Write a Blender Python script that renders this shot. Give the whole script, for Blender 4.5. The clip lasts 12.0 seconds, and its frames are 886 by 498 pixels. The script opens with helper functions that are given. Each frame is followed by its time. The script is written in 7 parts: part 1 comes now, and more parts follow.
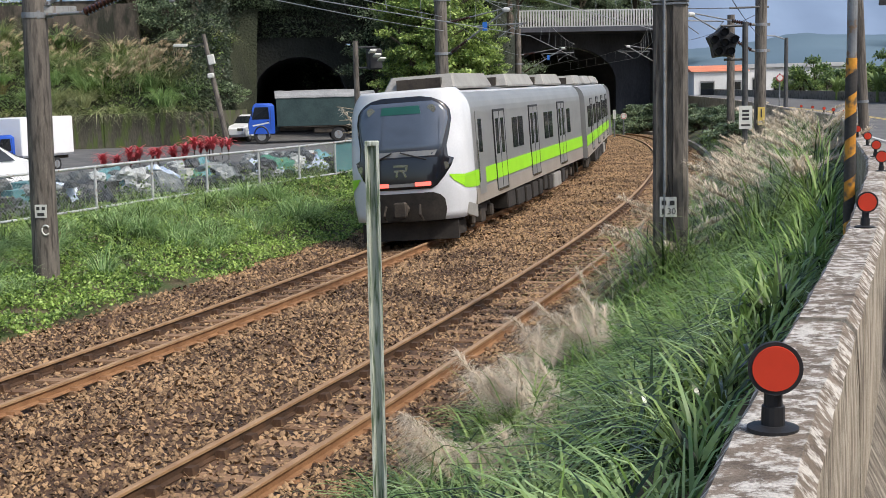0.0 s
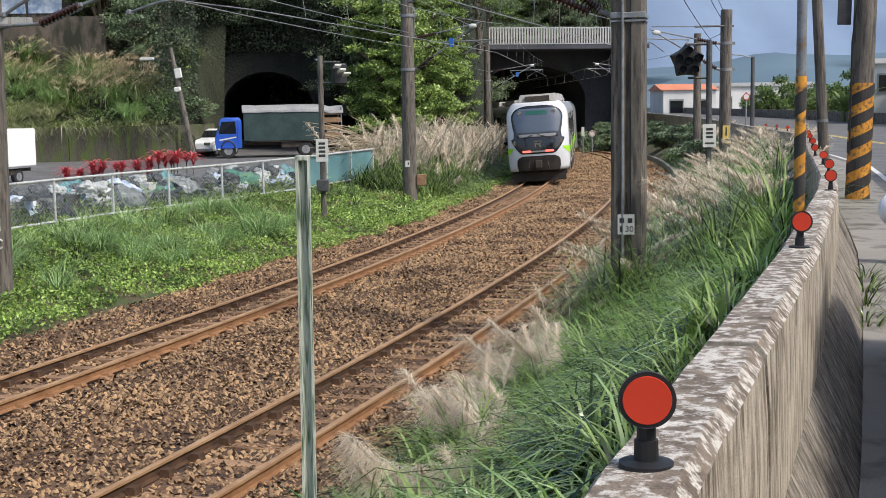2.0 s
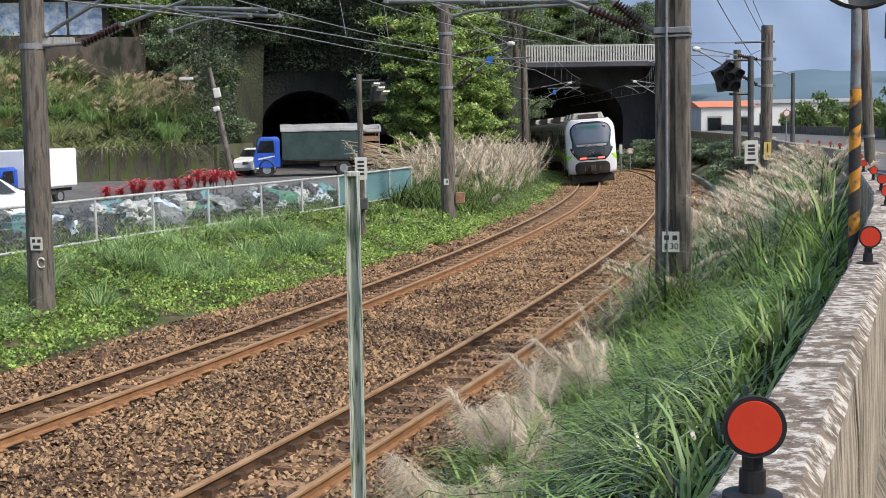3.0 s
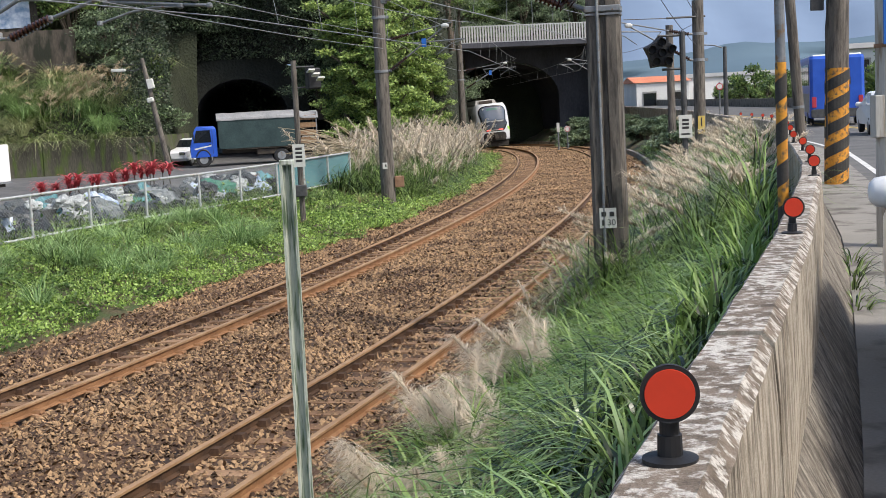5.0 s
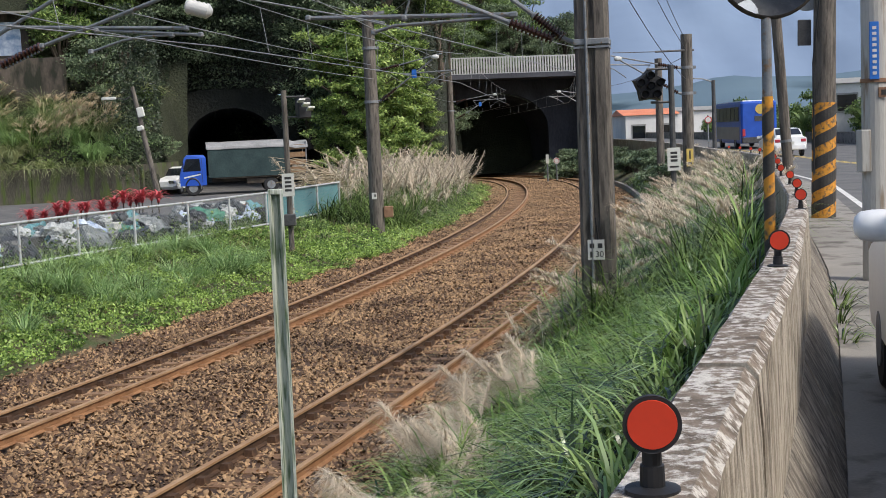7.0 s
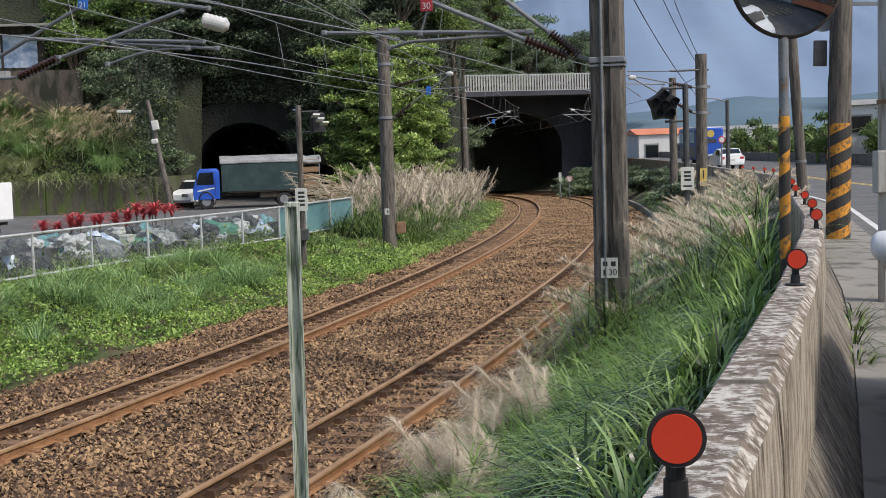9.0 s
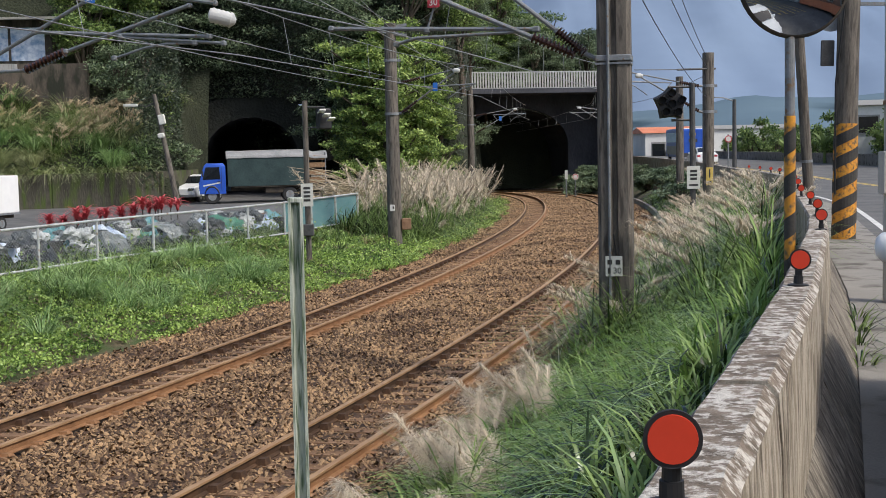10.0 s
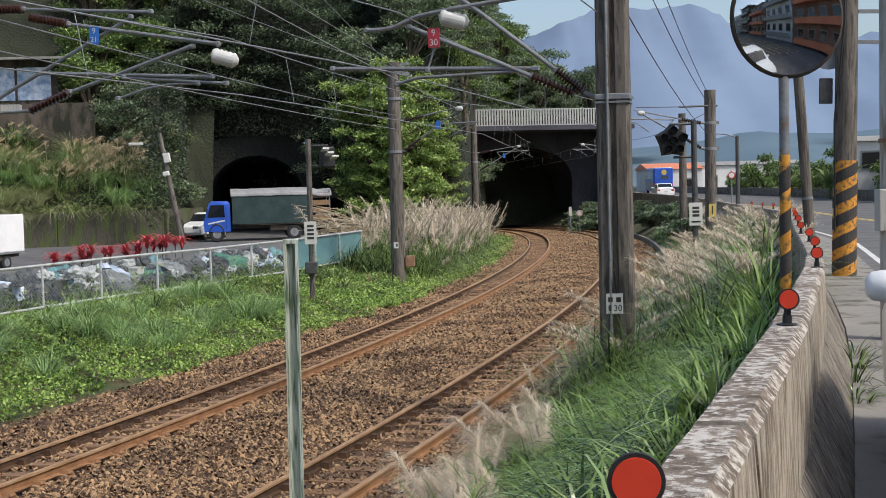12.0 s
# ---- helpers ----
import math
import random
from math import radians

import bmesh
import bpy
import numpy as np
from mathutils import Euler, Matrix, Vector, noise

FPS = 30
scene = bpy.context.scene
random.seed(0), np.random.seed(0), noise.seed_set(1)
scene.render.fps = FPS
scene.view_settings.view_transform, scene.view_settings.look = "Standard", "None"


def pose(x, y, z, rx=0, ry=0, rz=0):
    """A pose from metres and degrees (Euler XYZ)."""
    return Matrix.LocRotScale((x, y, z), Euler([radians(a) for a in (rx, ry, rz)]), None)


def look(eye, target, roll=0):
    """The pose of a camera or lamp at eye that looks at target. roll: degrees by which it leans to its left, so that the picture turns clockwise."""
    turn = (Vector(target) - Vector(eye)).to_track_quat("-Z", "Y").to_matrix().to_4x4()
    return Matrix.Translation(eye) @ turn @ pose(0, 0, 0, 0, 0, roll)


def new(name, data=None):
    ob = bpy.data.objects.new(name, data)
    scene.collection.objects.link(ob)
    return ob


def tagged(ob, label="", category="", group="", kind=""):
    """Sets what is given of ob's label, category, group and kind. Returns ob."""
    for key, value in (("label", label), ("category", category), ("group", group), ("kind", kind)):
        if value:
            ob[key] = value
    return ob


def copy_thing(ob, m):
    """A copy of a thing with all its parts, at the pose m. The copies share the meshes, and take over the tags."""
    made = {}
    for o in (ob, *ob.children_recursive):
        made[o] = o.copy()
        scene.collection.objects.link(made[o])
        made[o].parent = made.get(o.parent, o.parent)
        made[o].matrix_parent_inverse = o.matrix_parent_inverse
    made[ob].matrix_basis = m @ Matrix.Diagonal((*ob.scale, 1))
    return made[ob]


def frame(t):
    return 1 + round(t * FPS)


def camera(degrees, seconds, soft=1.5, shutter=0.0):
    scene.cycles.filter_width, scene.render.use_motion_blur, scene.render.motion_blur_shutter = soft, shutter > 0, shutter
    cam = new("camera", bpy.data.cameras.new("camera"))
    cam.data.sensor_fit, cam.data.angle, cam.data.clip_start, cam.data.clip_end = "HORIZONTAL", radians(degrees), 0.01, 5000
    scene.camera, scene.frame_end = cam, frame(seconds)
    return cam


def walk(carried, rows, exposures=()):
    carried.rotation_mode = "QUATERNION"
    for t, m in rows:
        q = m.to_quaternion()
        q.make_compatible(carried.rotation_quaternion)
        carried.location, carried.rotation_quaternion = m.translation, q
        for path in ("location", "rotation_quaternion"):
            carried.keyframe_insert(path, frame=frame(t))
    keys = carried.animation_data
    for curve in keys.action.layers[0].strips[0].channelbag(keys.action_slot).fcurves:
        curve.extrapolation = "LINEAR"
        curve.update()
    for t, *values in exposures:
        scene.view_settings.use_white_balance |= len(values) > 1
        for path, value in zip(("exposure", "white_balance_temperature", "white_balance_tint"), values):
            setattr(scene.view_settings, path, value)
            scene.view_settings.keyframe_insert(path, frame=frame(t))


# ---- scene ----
cam = camera(38.6, 12.0, soft=0.6)

PATH = [
    (0, (-0.208, 0.198, 3.643), (-0.277, 2.18, 3.388), -1.4),
    (0.5, (-0.219, 0.187, 3.646), (-0.29, 2.17, 3.397), -1.3),
    (1, (-0.231, 0.201, 3.638), (-0.252, 2.186, 3.394), -0.9),
    (1.5, (-0.165, 0.26, 3.629), (-0.157, 2.245, 3.382), -0.6),
    (2, (0.004, 0.366, 3.628), (-0.019, 2.353, 3.397), -0.9),
    (2.5, (-0.023, 0.412, 3.627), (-0.098, 2.399, 3.412), -1.3),
    (3, (-0.086, 0.521, 3.605), (-0.166, 2.51, 3.404), -1.2),
    (3.2, (-0.051, 0.596, 3.596), (-0.067, 2.588, 3.414), -1.1),
    (5, (-0.052, 0.434, 3.617), (-0.042, 2.42, 3.386), -3.0),
    (5.5, (-0.048, 0.423, 3.619), (-0.013, 2.41, 3.398), -2.8),
    (6, (-0.042, 0.43, 3.618), (-0.005, 2.419, 3.411), -2.7),
    (6.5, (-0.041, 0.429, 3.617), (-0.009, 2.419, 3.421), -2.7),
    (7, (-0.046, 0.415, 3.618), (-0.016, 2.406, 3.434), -2.5),
    (9, (-0.071, 0.419, 3.607), (-0.058, 2.413, 3.45), -1.8),
    (9.5, (-0.063, 0.449, 3.601), (-0.055, 2.442, 3.443), -1.5),
    (10, (-0.056, 0.427, 3.608), (-0.052, 2.421, 3.446), -1.3),
    (10.5, (-0.02, 0.39, 3.636), (-0.012, 2.385, 3.502), -1.3),
    (11, (-0.004, 0.352, 3.635), (0.003, 2.349, 3.514), -1.2),
    (11.5, (0.014, 0.362, 3.634), (0.017, 2.359, 3.521), -1.3),
    (12, (0.009, 0.355, 3.633), (0.006, 2.352, 3.529), -1.5),
]
walk(cam, [(t, look(eye, target, roll)) for t, eye, target, roll in PATH], [(0.0, 0.14), (0.5, 0.04), (1.2, 0.06), (2.4, 0.21), (5.0, 0.2), (6.0, 0.13), (7.0, 0.02), (9.0, -0.07), (12.0, -0.05)])


# ---- light ----
world = bpy.data.worlds.new("world")
scene.world = world
world.use_nodes = True
wn = world.node_tree.nodes
sky = wn.new("ShaderNodeTexSky")
sky.sky_type = "NISHITA"
sky.sun_disc = False
sky.sun_elevation, sky.sun_rotation = radians(50), radians(125)
sky.air_density, sky.dust_density, sky.ozone_density = 1.0, 3.0, 1.5
wn["Background"].inputs["Strength"].default_value = 0.185
world.node_tree.links.new(sky.outputs[0], wn["Background"].inputs["Color"])
sun = new("sun", bpy.data.lights.new("sun", "SUN"))
sun.data.energy, sun.data.angle, sun.data.color = 2.7, radians(9), (1.0, 0.95, 0.86)
sun.matrix_basis = look((60, -42, 87), (0, 0, 0))


# ---- materials ----
def ramp(nt, fac, stops):
    r = nt.nodes.new("ShaderNodeValToRGB")
    el = r.color_ramp.elements
    while len(el) < len(stops):
        el.new(0.5)
    for e, (p, c) in zip(el, stops):
        e.position, e.color = p, (*c, 1)
    nt.links.new(fac, r.inputs[0])
    return r.outputs[0]


def mat(name, a, b, rough=0.8, metal=0.0, scale=4.0, fine=60.0, bump=0.3, dist=0.01, wear=None, wear_amount=0.5,
        island=0.0, objrand=0.0, stretch=(1, 1, 1), spec=0.5, trans=0.0):
    """Two colours mixed by noise at two sizes, with relief, and an optional third colour as stains."""
    m = bpy.data.materials.new(name)
    m.use_nodes = True
    nt = m.node_tree
    n, l = nt.nodes, nt.links
    p = n["Principled BSDF"]
    co = n.new("ShaderNodeTexCoord")
    mp = n.new("ShaderNodeMapping")
    mp.inputs["Scale"].default_value = stretch
    l.new(co.outputs["Object"], mp.inputs["Vector"])
    big, small = n.new("ShaderNodeTexNoise"), n.new("ShaderNodeTexNoise")
    big.inputs["Scale"].default_value, big.inputs["Detail"].default_value = scale, 5
    small.inputs["Scale"].default_value, small.inputs["Detail"].default_value = fine, 3
    l.new(mp.outputs[0], big.inputs["Vector"])
    l.new(mp.outputs[0], small.inputs["Vector"])
    mix = n.new("ShaderNodeMath")
    mix.operation = "MULTIPLY_ADD"
    l.new(small.outputs["Fac"], mix.inputs[0])
    mix.inputs[1].default_value = 0.45
    half = n.new("ShaderNodeMath")
    half.operation = "MULTIPLY_ADD"
    l.new(big.outputs["Fac"], half.inputs[0])
    half.inputs[1].default_value, half.inputs[2].default_value = 0.9, -0.18
    l.new(half.outputs[0], mix.inputs[2])
    fac = mix.outputs[0]
    if island or objrand:
        add = n.new("ShaderNodeMath")
        add.operation = "MULTIPLY_ADD"
        if island:
            g = n.new("ShaderNodeNewGeometry")
            l.new(g.outputs["Random Per Island"], add.inputs[0])
        else:
            g = n.new("ShaderNodeObjectInfo")
            l.new(g.outputs["Random"], add.inputs[0])
        k = island or objrand
        add.inputs[1].default_value = k
        sub = n.new("ShaderNodeMath")
        sub.operation = "SUBTRACT"
        l.new(fac, sub.inputs[0])
        sub.inputs[1].default_value = k / 2
        l.new(sub.outputs[0], add.inputs[2])
        fac = add.outputs[0]
    col = ramp(nt, fac, [(0.25, a), (0.75, b)])
    if wear:
        w = n.new("ShaderNodeTexNoise")
        w.inputs["Scale"].default_value, w.inputs["Detail"].default_value = scale * 2.3, 8
        l.new(mp.outputs[0], w.inputs["Vector"])
        f = ramp(nt, w.outputs["Fac"], [(0.62 - 0.25 * wear_amount, (0, 0, 0)), (0.75 - 0.2 * wear_amount, (1, 1, 1))])
        mx = n.new("ShaderNodeMix")
        mx.data_type = "RGBA"
        l.new(f, mx.inputs["Factor"])
        l.new(col, mx.inputs["A"])
        mx.inputs["B"].default_value = (*wear, 1)
        col = mx.outputs["Result"]
    l.new(col, p.inputs["Base Color"])
    p.inputs["Roughness"].default_value, p.inputs["Metallic"].default_value = rough, metal
    p.inputs["Specular IOR Level"].default_value = spec
    if bump:
        bp_ = n.new("ShaderNodeBump")
        bp_.inputs["Strength"].default_value, bp_.inputs["Distance"].default_value = bump, dist
        l.new(small.outputs["Fac"], bp_.inputs["Height"])
        l.new(bp_.outputs[0], p.inputs["Normal"])
    if trans:
        t = n.new("ShaderNodeBsdfTranslucent")
        l.new(col, t.inputs["Color"])
        ms = n.new("ShaderNodeMixShader")
        ms.inputs[0].default_value = trans
        l.new(p.outputs[0], ms.inputs[1])
        l.new(t.outputs[0], ms.inputs[2])
        l.new(ms.outputs[0], n["Material Output"].inputs["Surface"])
    return m


def plain(name, c, rough=0.5, metal=0.0, glow=0.0, spec=0.5):
    m = mat(name, c, tuple(v * 0.82 for v in c), rough, metal, 3.0, 40.0, 0.05, 0.002, spec=spec)
    if glow:
        p = m.node_tree.nodes["Principled BSDF"]
        p.inputs["Emission Color"].default_value, p.inputs["Emission Strength"].default_value = (*c, 1), glow
    return m


M = dict(
    # Bed colour darkened to paint the shade in gaps between loose stones.
    ballast=mat("ballast", (0.035, 0.018, 0.01), (0.15, 0.085, 0.05), 0.95, scale=0.9, fine=22, bump=0.9, dist=0.03, wear=(0.03, 0.02, 0.016), wear_amount=0.25),
    stone=mat("ballast_stone", (0.06, 0.031, 0.016), (0.43, 0.275, 0.145), 0.85, scale=0.7, fine=30, bump=0.2, island=0.55),
    rail_side=mat("rail_rust", (0.17, 0.078, 0.032), (0.34, 0.18, 0.085), 0.85, scale=3, fine=50, bump=0.2, dist=0.003),
    # Left rails and their inner clips are darker brown than the right rails.
    rail_gauge=mat("rail_dark_brown", (0.03, 0.016, 0.009), (0.11, 0.055, 0.026), 0.85, scale=3, fine=50, bump=0.2, dist=0.003),
    rail_top=mat("rail_worn_steel", (0.3, 0.17, 0.085), (0.46, 0.3, 0.17), 0.55, 0.15, scale=3, fine=50, bump=0.05),
    sleeper=mat("sleeper_concrete", (0.15, 0.08, 0.04), (0.38, 0.235, 0.135), 0.95, scale=2.5, fine=40, bump=0.4, objrand=0.4),
    earth=mat("earth", (0.05, 0.045, 0.025), (0.16, 0.12, 0.07), 0.95, scale=0.7, fine=18, bump=0.8, dist=0.04, wear=(0.05, 0.08, 0.02), wear_amount=0.6),
    # Soil colour lowered to paint the shade under the slope's trees.
    hill=mat("shaded_hillside_earth", (0.008, 0.012, 0.005), (0.032, 0.038, 0.018), 0.95, scale=0.5, fine=7, bump=0.9, dist=0.2),
    asphalt=mat("asphalt", (0.07, 0.07, 0.07), (0.16, 0.157, 0.153), 0.9, scale=0.8, fine=90, bump=0.4, dist=0.006, wear=(0.17, 0.16, 0.15), wear_amount=0.2),
    paving=mat("kerb_paving", (0.2, 0.19, 0.17), (0.32, 0.3, 0.27), 0.9, scale=1.2, fine=60, bump=0.4, dist=0.01, wear=(0.1, 0.09, 0.08), wear_amount=0.4),
    pole=mat("pole_concrete", (0.075, 0.066, 0.056), (0.2, 0.175, 0.15), 0.9, scale=2.6, fine=45, bump=0.5, dist=0.006, wear=(0.055, 0.048, 0.042), wear_amount=0.55, stretch=(3, 3, 0.4)),
    pale_pole=mat("pale_concrete", (0.36, 0.36, 0.34), (0.52, 0.51, 0.48), 0.9, scale=2, fine=30, bump=0.2, wear=(0.25, 0.2, 0.15), wear_amount=0.35, stretch=(3, 3, 0.4)),
    steel=mat("galvanised_steel", (0.15, 0.165, 0.18), (0.27, 0.285, 0.3), 0.6, 0.25, scale=6, fine=40, bump=0.1, wear=(0.2, 0.13, 0.08), wear_amount=0.2),
    dark_steel=mat("dark_steel", (0.05, 0.05, 0.052), (0.12, 0.12, 0.12), 0.6, 0.4, scale=6, fine=40, bump=0.1),
    wire=plain("wire", (0.32, 0.33, 0.34), 0.45, 0.5),
    wire_dark=plain("wire_dark", (0.05, 0.05, 0.055), 0.6),
    insul=plain("brown_porcelain", (0.05, 0.022, 0.016), 0.25),
    white_insul=plain("white_porcelain", (0.6, 0.6, 0.58), 0.35),
    # Sooty concrete, lifted and blued to paint the haze inside the tunnel.
    soot=mat("sooty_hazed_concrete", (0.03, 0.033, 0.043), (0.08, 0.083, 0.1), 0.95, scale=0.5, fine=8, bump=0.4, dist=0.03, stretch=(1, 1, 0.4)),
    fence_white=mat("weathered_white_steel", (0.36, 0.37, 0.37), (0.58, 0.59, 0.58), 0.6, 0.1, scale=3, fine=30, bump=0.1),
    teal=mat("teal_sheet", (0.06, 0.2, 0.23), (0.16, 0.35, 0.37), 0.6, scale=1.2, fine=20, bump=0.1),
    fence_post=mat("mesh_fence_steel", (0.4, 0.42, 0.43), (0.62, 0.63, 0.62), 0.55, 0.3, scale=4, fine=40, bump=0.1, wear=(0.3, 0.2, 0.13), wear_amount=0.25),
    mesh=plain("mesh_wire", (0.35, 0.37, 0.38), 0.5, 0.4),
    post=mat("mossy_white_post", (0.32, 0.36, 0.28), (0.66, 0.68, 0.62), 0.8, scale=4, fine=30, bump=0.2, wear=(0.1, 0.15, 0.08), wear_amount=0.55, stretch=(6, 6, 0.5)),
    red=plain("red_reflector", (0.68, 0.05, 0.018), 0.45),
    black=plain("black_rubber", (0.016, 0.016, 0.018), 0.55),
    orange=mat("orange_paint", (0.5, 0.2, 0.02), (0.78, 0.36, 0.04), 0.6, scale=7, fine=40, bump=0.1, wear=(0.13, 0.09, 0.05), wear_amount=0.5),
    black_paint=mat("black_paint", (0.02, 0.02, 0.02), (0.06, 0.055, 0.05), 0.65, scale=5, fine=40, bump=0.1),
    yellow_line=mat("yellow_line", (0.5, 0.36, 0.08), (0.68, 0.5, 0.14), 0.8, scale=4, fine=40, bump=0.1),
    white_line=mat("white_line", (0.5, 0.5, 0.48), (0.75, 0.75, 0.72), 0.8, scale=4, fine=40, bump=0.1),
    grass=mat("grass_blades", (0.02, 0.043, 0.01), (0.29, 0.41, 0.13), 0.25, scale=0.7, fine=3, bump=0, island=0.9, trans=0.25),
    grass_bright=mat("bright_weeds", (0.09, 0.2, 0.03), (0.3, 0.45, 0.11), 0.45, scale=0.8, fine=3, bump=0, island=0.6, trans=0.4),
    plume_rust=mat("rusty_plume", (0.58, 0.46, 0.32), (0.92, 0.79, 0.6), 0.8, scale=2, fine=9, bump=0, island=0.5, trans=0.3),
    grass_pale=mat("pale_grass", (0.13, 0.25, 0.07), (0.46, 0.62, 0.27), 0.4, scale=0.8, fine=3, bump=0, island=0.6, trans=0.3),
    grass_dry=mat("dry_grass", (0.2, 0.16, 0.07), (0.4, 0.33, 0.17), 0.6, scale=0.8, fine=3, bump=0, island=0.6, trans=0.3),
    slope=mat("slope_grass", (0.16, 0.2, 0.075), (0.66, 0.68, 0.38), 0.5, scale=0.5, fine=3, bump=0, island=0.5, trans=0.3),
    plume=mat("grass_plume", (0.5, 0.42, 0.32), (0.88, 0.79, 0.65), 0.8, scale=2, fine=9, bump=0, island=0.5, trans=0.35),
    cover=mat("creeper_leaves", (0.06, 0.13, 0.022), (0.45, 0.62, 0.16), 0.4, scale=0.7, fine=2, bump=0, island=0.6, trans=0.3),
    # Leaf green greyed so the air's haze on the hillside is in the colour.
    leaf=mat("tree_leaves", (0.028, 0.055, 0.03), (0.32, 0.41, 0.23), 0.42, scale=0.22, fine=1.2, bump=0, island=0.45, trans=0.25),
    # Darker copy of the tree leaves; shade beneath the crowns is in its colour.
    leaf_shaded=mat("shaded_undergrowth", (0.01, 0.022, 0.012), (0.085, 0.115, 0.062), 0.5, scale=0.3, fine=1.5, bump=0, island=0.4, trans=0.2),
    ivy=mat("sunny_climber_leaves", (0.08, 0.15, 0.035), (0.48, 0.6, 0.19), 0.42, scale=0.35, fine=2, bump=0, island=0.6, trans=0.3),
    leaf_light=mat("light_leaves", (0.05, 0.105, 0.03), (0.32, 0.43, 0.13), 0.45, scale=0.3, fine=2, bump=0, island=0.6, trans=0.3),
    bark=mat("bark", (0.04, 0.03, 0.022), (0.13, 0.105, 0.08), 0.95, scale=3, fine=30, bump=0.6, dist=0.02, stretch=(3, 3, 0.5)),
    red_leaf=mat("red_cordyline_leaves", (0.36, 0.02, 0.035), (0.72, 0.16, 0.17), 0.45, scale=3, fine=8, bump=0, island=0.6, trans=0.25),
    mossy=mat("mossy_retaining_wall", (0.028, 0.026, 0.018), (0.12, 0.11, 0.085), 0.92, scale=0.8, fine=12, bump=0.5, dist=0.03, wear=(0.07, 0.1, 0.022), wear_amount=0.5, stretch=(1.6, 1.6, 0.35)),
    brown_wall=mat("stained_brown_wall", (0.04, 0.032, 0.026), (0.12, 0.098, 0.078), 0.92, scale=0.9, fine=12, bump=0.6, dist=0.03, wear=(0.02, 0.022, 0.014), wear_amount=0.7, stretch=(1, 1, 0.35)),
    white_paint=mat("white_paint", (0.72, 0.73, 0.74), (0.84, 0.85, 0.85), 0.3, scale=1.5, fine=30, bump=0.02),
    blue_paint=mat("blue_paint", (0.015, 0.07, 0.4), (0.035, 0.12, 0.55), 0.3, scale=1.5, fine=20, bump=0.02),
    canvas=mat("dark_green_canvas", (0.01, 0.028, 0.03), (0.032, 0.06, 0.06), 0.8, scale=1.5, fine=14, bump=0.4, dist=0.02),
    canvas_top=mat("pale_canvas", (0.16, 0.165, 0.17), (0.34, 0.34, 0.34), 0.8, scale=1.5, fine=14, bump=0.3, dist=0.02),
    wood=mat("worn_wood", (0.16, 0.09, 0.045), (0.32, 0.2, 0.11), 0.8, scale=2, fine=20, bump=0.2, stretch=(1, 6, 6)),
    tyre=plain("tyre", (0.022, 0.022, 0.023), 0.85),
    under=mat("underframe", (0.02, 0.016, 0.013), (0.075, 0.06, 0.045), 0.85, scale=3, fine=20, bump=0.2),
    glass=plain("dark_glass", (0.012, 0.015, 0.02), 0.06, spec=0.8),
    chrome=plain("chrome", (0.6, 0.61, 0.62), 0.2, 1.0),
    train_white=mat("train_white", (0.58, 0.59, 0.61), (0.68, 0.69, 0.71), 0.25, scale=1.5, fine=20, bump=0.01),
    train_grey=mat("train_silver_grey", (0.23, 0.23, 0.225), (0.31, 0.31, 0.3), 0.4, 0.3, scale=1, fine=20, bump=0.02, stretch=(1, 1, 2)),
    train_tan=mat("train_dusty_sill", (0.26, 0.225, 0.185), (0.36, 0.32, 0.27), 0.5, 0.1, scale=1, fine=20, bump=0.02),
    train_roof=mat("train_roof_grey", (0.22, 0.21, 0.19), (0.34, 0.33, 0.3), 0.6, scale=2, fine=20, bump=0.05),
    green=mat("lime_green_stripe", (0.3, 0.68, 0.02), (0.36, 0.76, 0.03), 0.35, scale=2, fine=20, bump=0.01),
    mask=plain("gloss_black", (0.012, 0.013, 0.017), 0.12, spec=0.7),
    # Dark blue tint, lightened to carry the reflected sky in its colour.
    shield=plain("tinted_windscreen", (0.08, 0.1, 0.135), 0.05, spec=0.9),
    tail=plain("red_tail_light", (1.0, 0.13, 0.1), 0.4, glow=1.6),
    led=plain("green_led", (0.015, 0.09, 0.07), 0.3, glow=0.12),
    mirror=plain("mirror_glass", (0.8, 0.82, 0.82), 0.03, 1.0),
    blue_sign=plain("blue_sign", (0.03, 0.17, 0.6), 0.4),
    red_sign=plain("red_sign", (0.5, 0.04, 0.06), 0.45),
    sign_white=mat("dirty_white_plate", (0.5, 0.5, 0.46), (0.68, 0.68, 0.64), 0.6, scale=6, fine=30, bump=0.05),
    ink=plain("ink", (0.03, 0.03, 0.03), 0.7),
    rust_box=mat("rusty_box", (0.16, 0.08, 0.045), (0.34, 0.2, 0.12), 0.8, scale=5, fine=30, bump=0.2),
    tarp=mat("blue_white_tarpaulin", (0.1, 0.22, 0.42), (0.75, 0.8, 0.85), 0.5, scale=2.2, fine=6, bump=0.3, dist=0.04),
    roof_orange=mat("orange_metal_roof", (0.55, 0.16, 0.07), (0.7, 0.26, 0.13), 0.6, scale=0.5, fine=4, bump=0.1),
    pale_wall=mat("pale_building_wall", (0.55, 0.55, 0.55), (0.72, 0.72, 0.71), 0.8, scale=0.3, fine=4, bump=0.05),
    bag_white=mat("white_plastic_bag", (0.12, 0.14, 0.14), (0.5, 0.52, 0.51), 0.45, scale=4, fine=18, bump=0.6, dist=0.03, objrand=0.5),
    bag_dark=mat("dark_plastic_bag", (0.02, 0.022, 0.026), (0.09, 0.1, 0.1), 0.4, scale=4, fine=18, bump=0.6, dist=0.03, objrand=0.5),
    # Near-black base colour paints the overhanging canopy's shade on the rock.
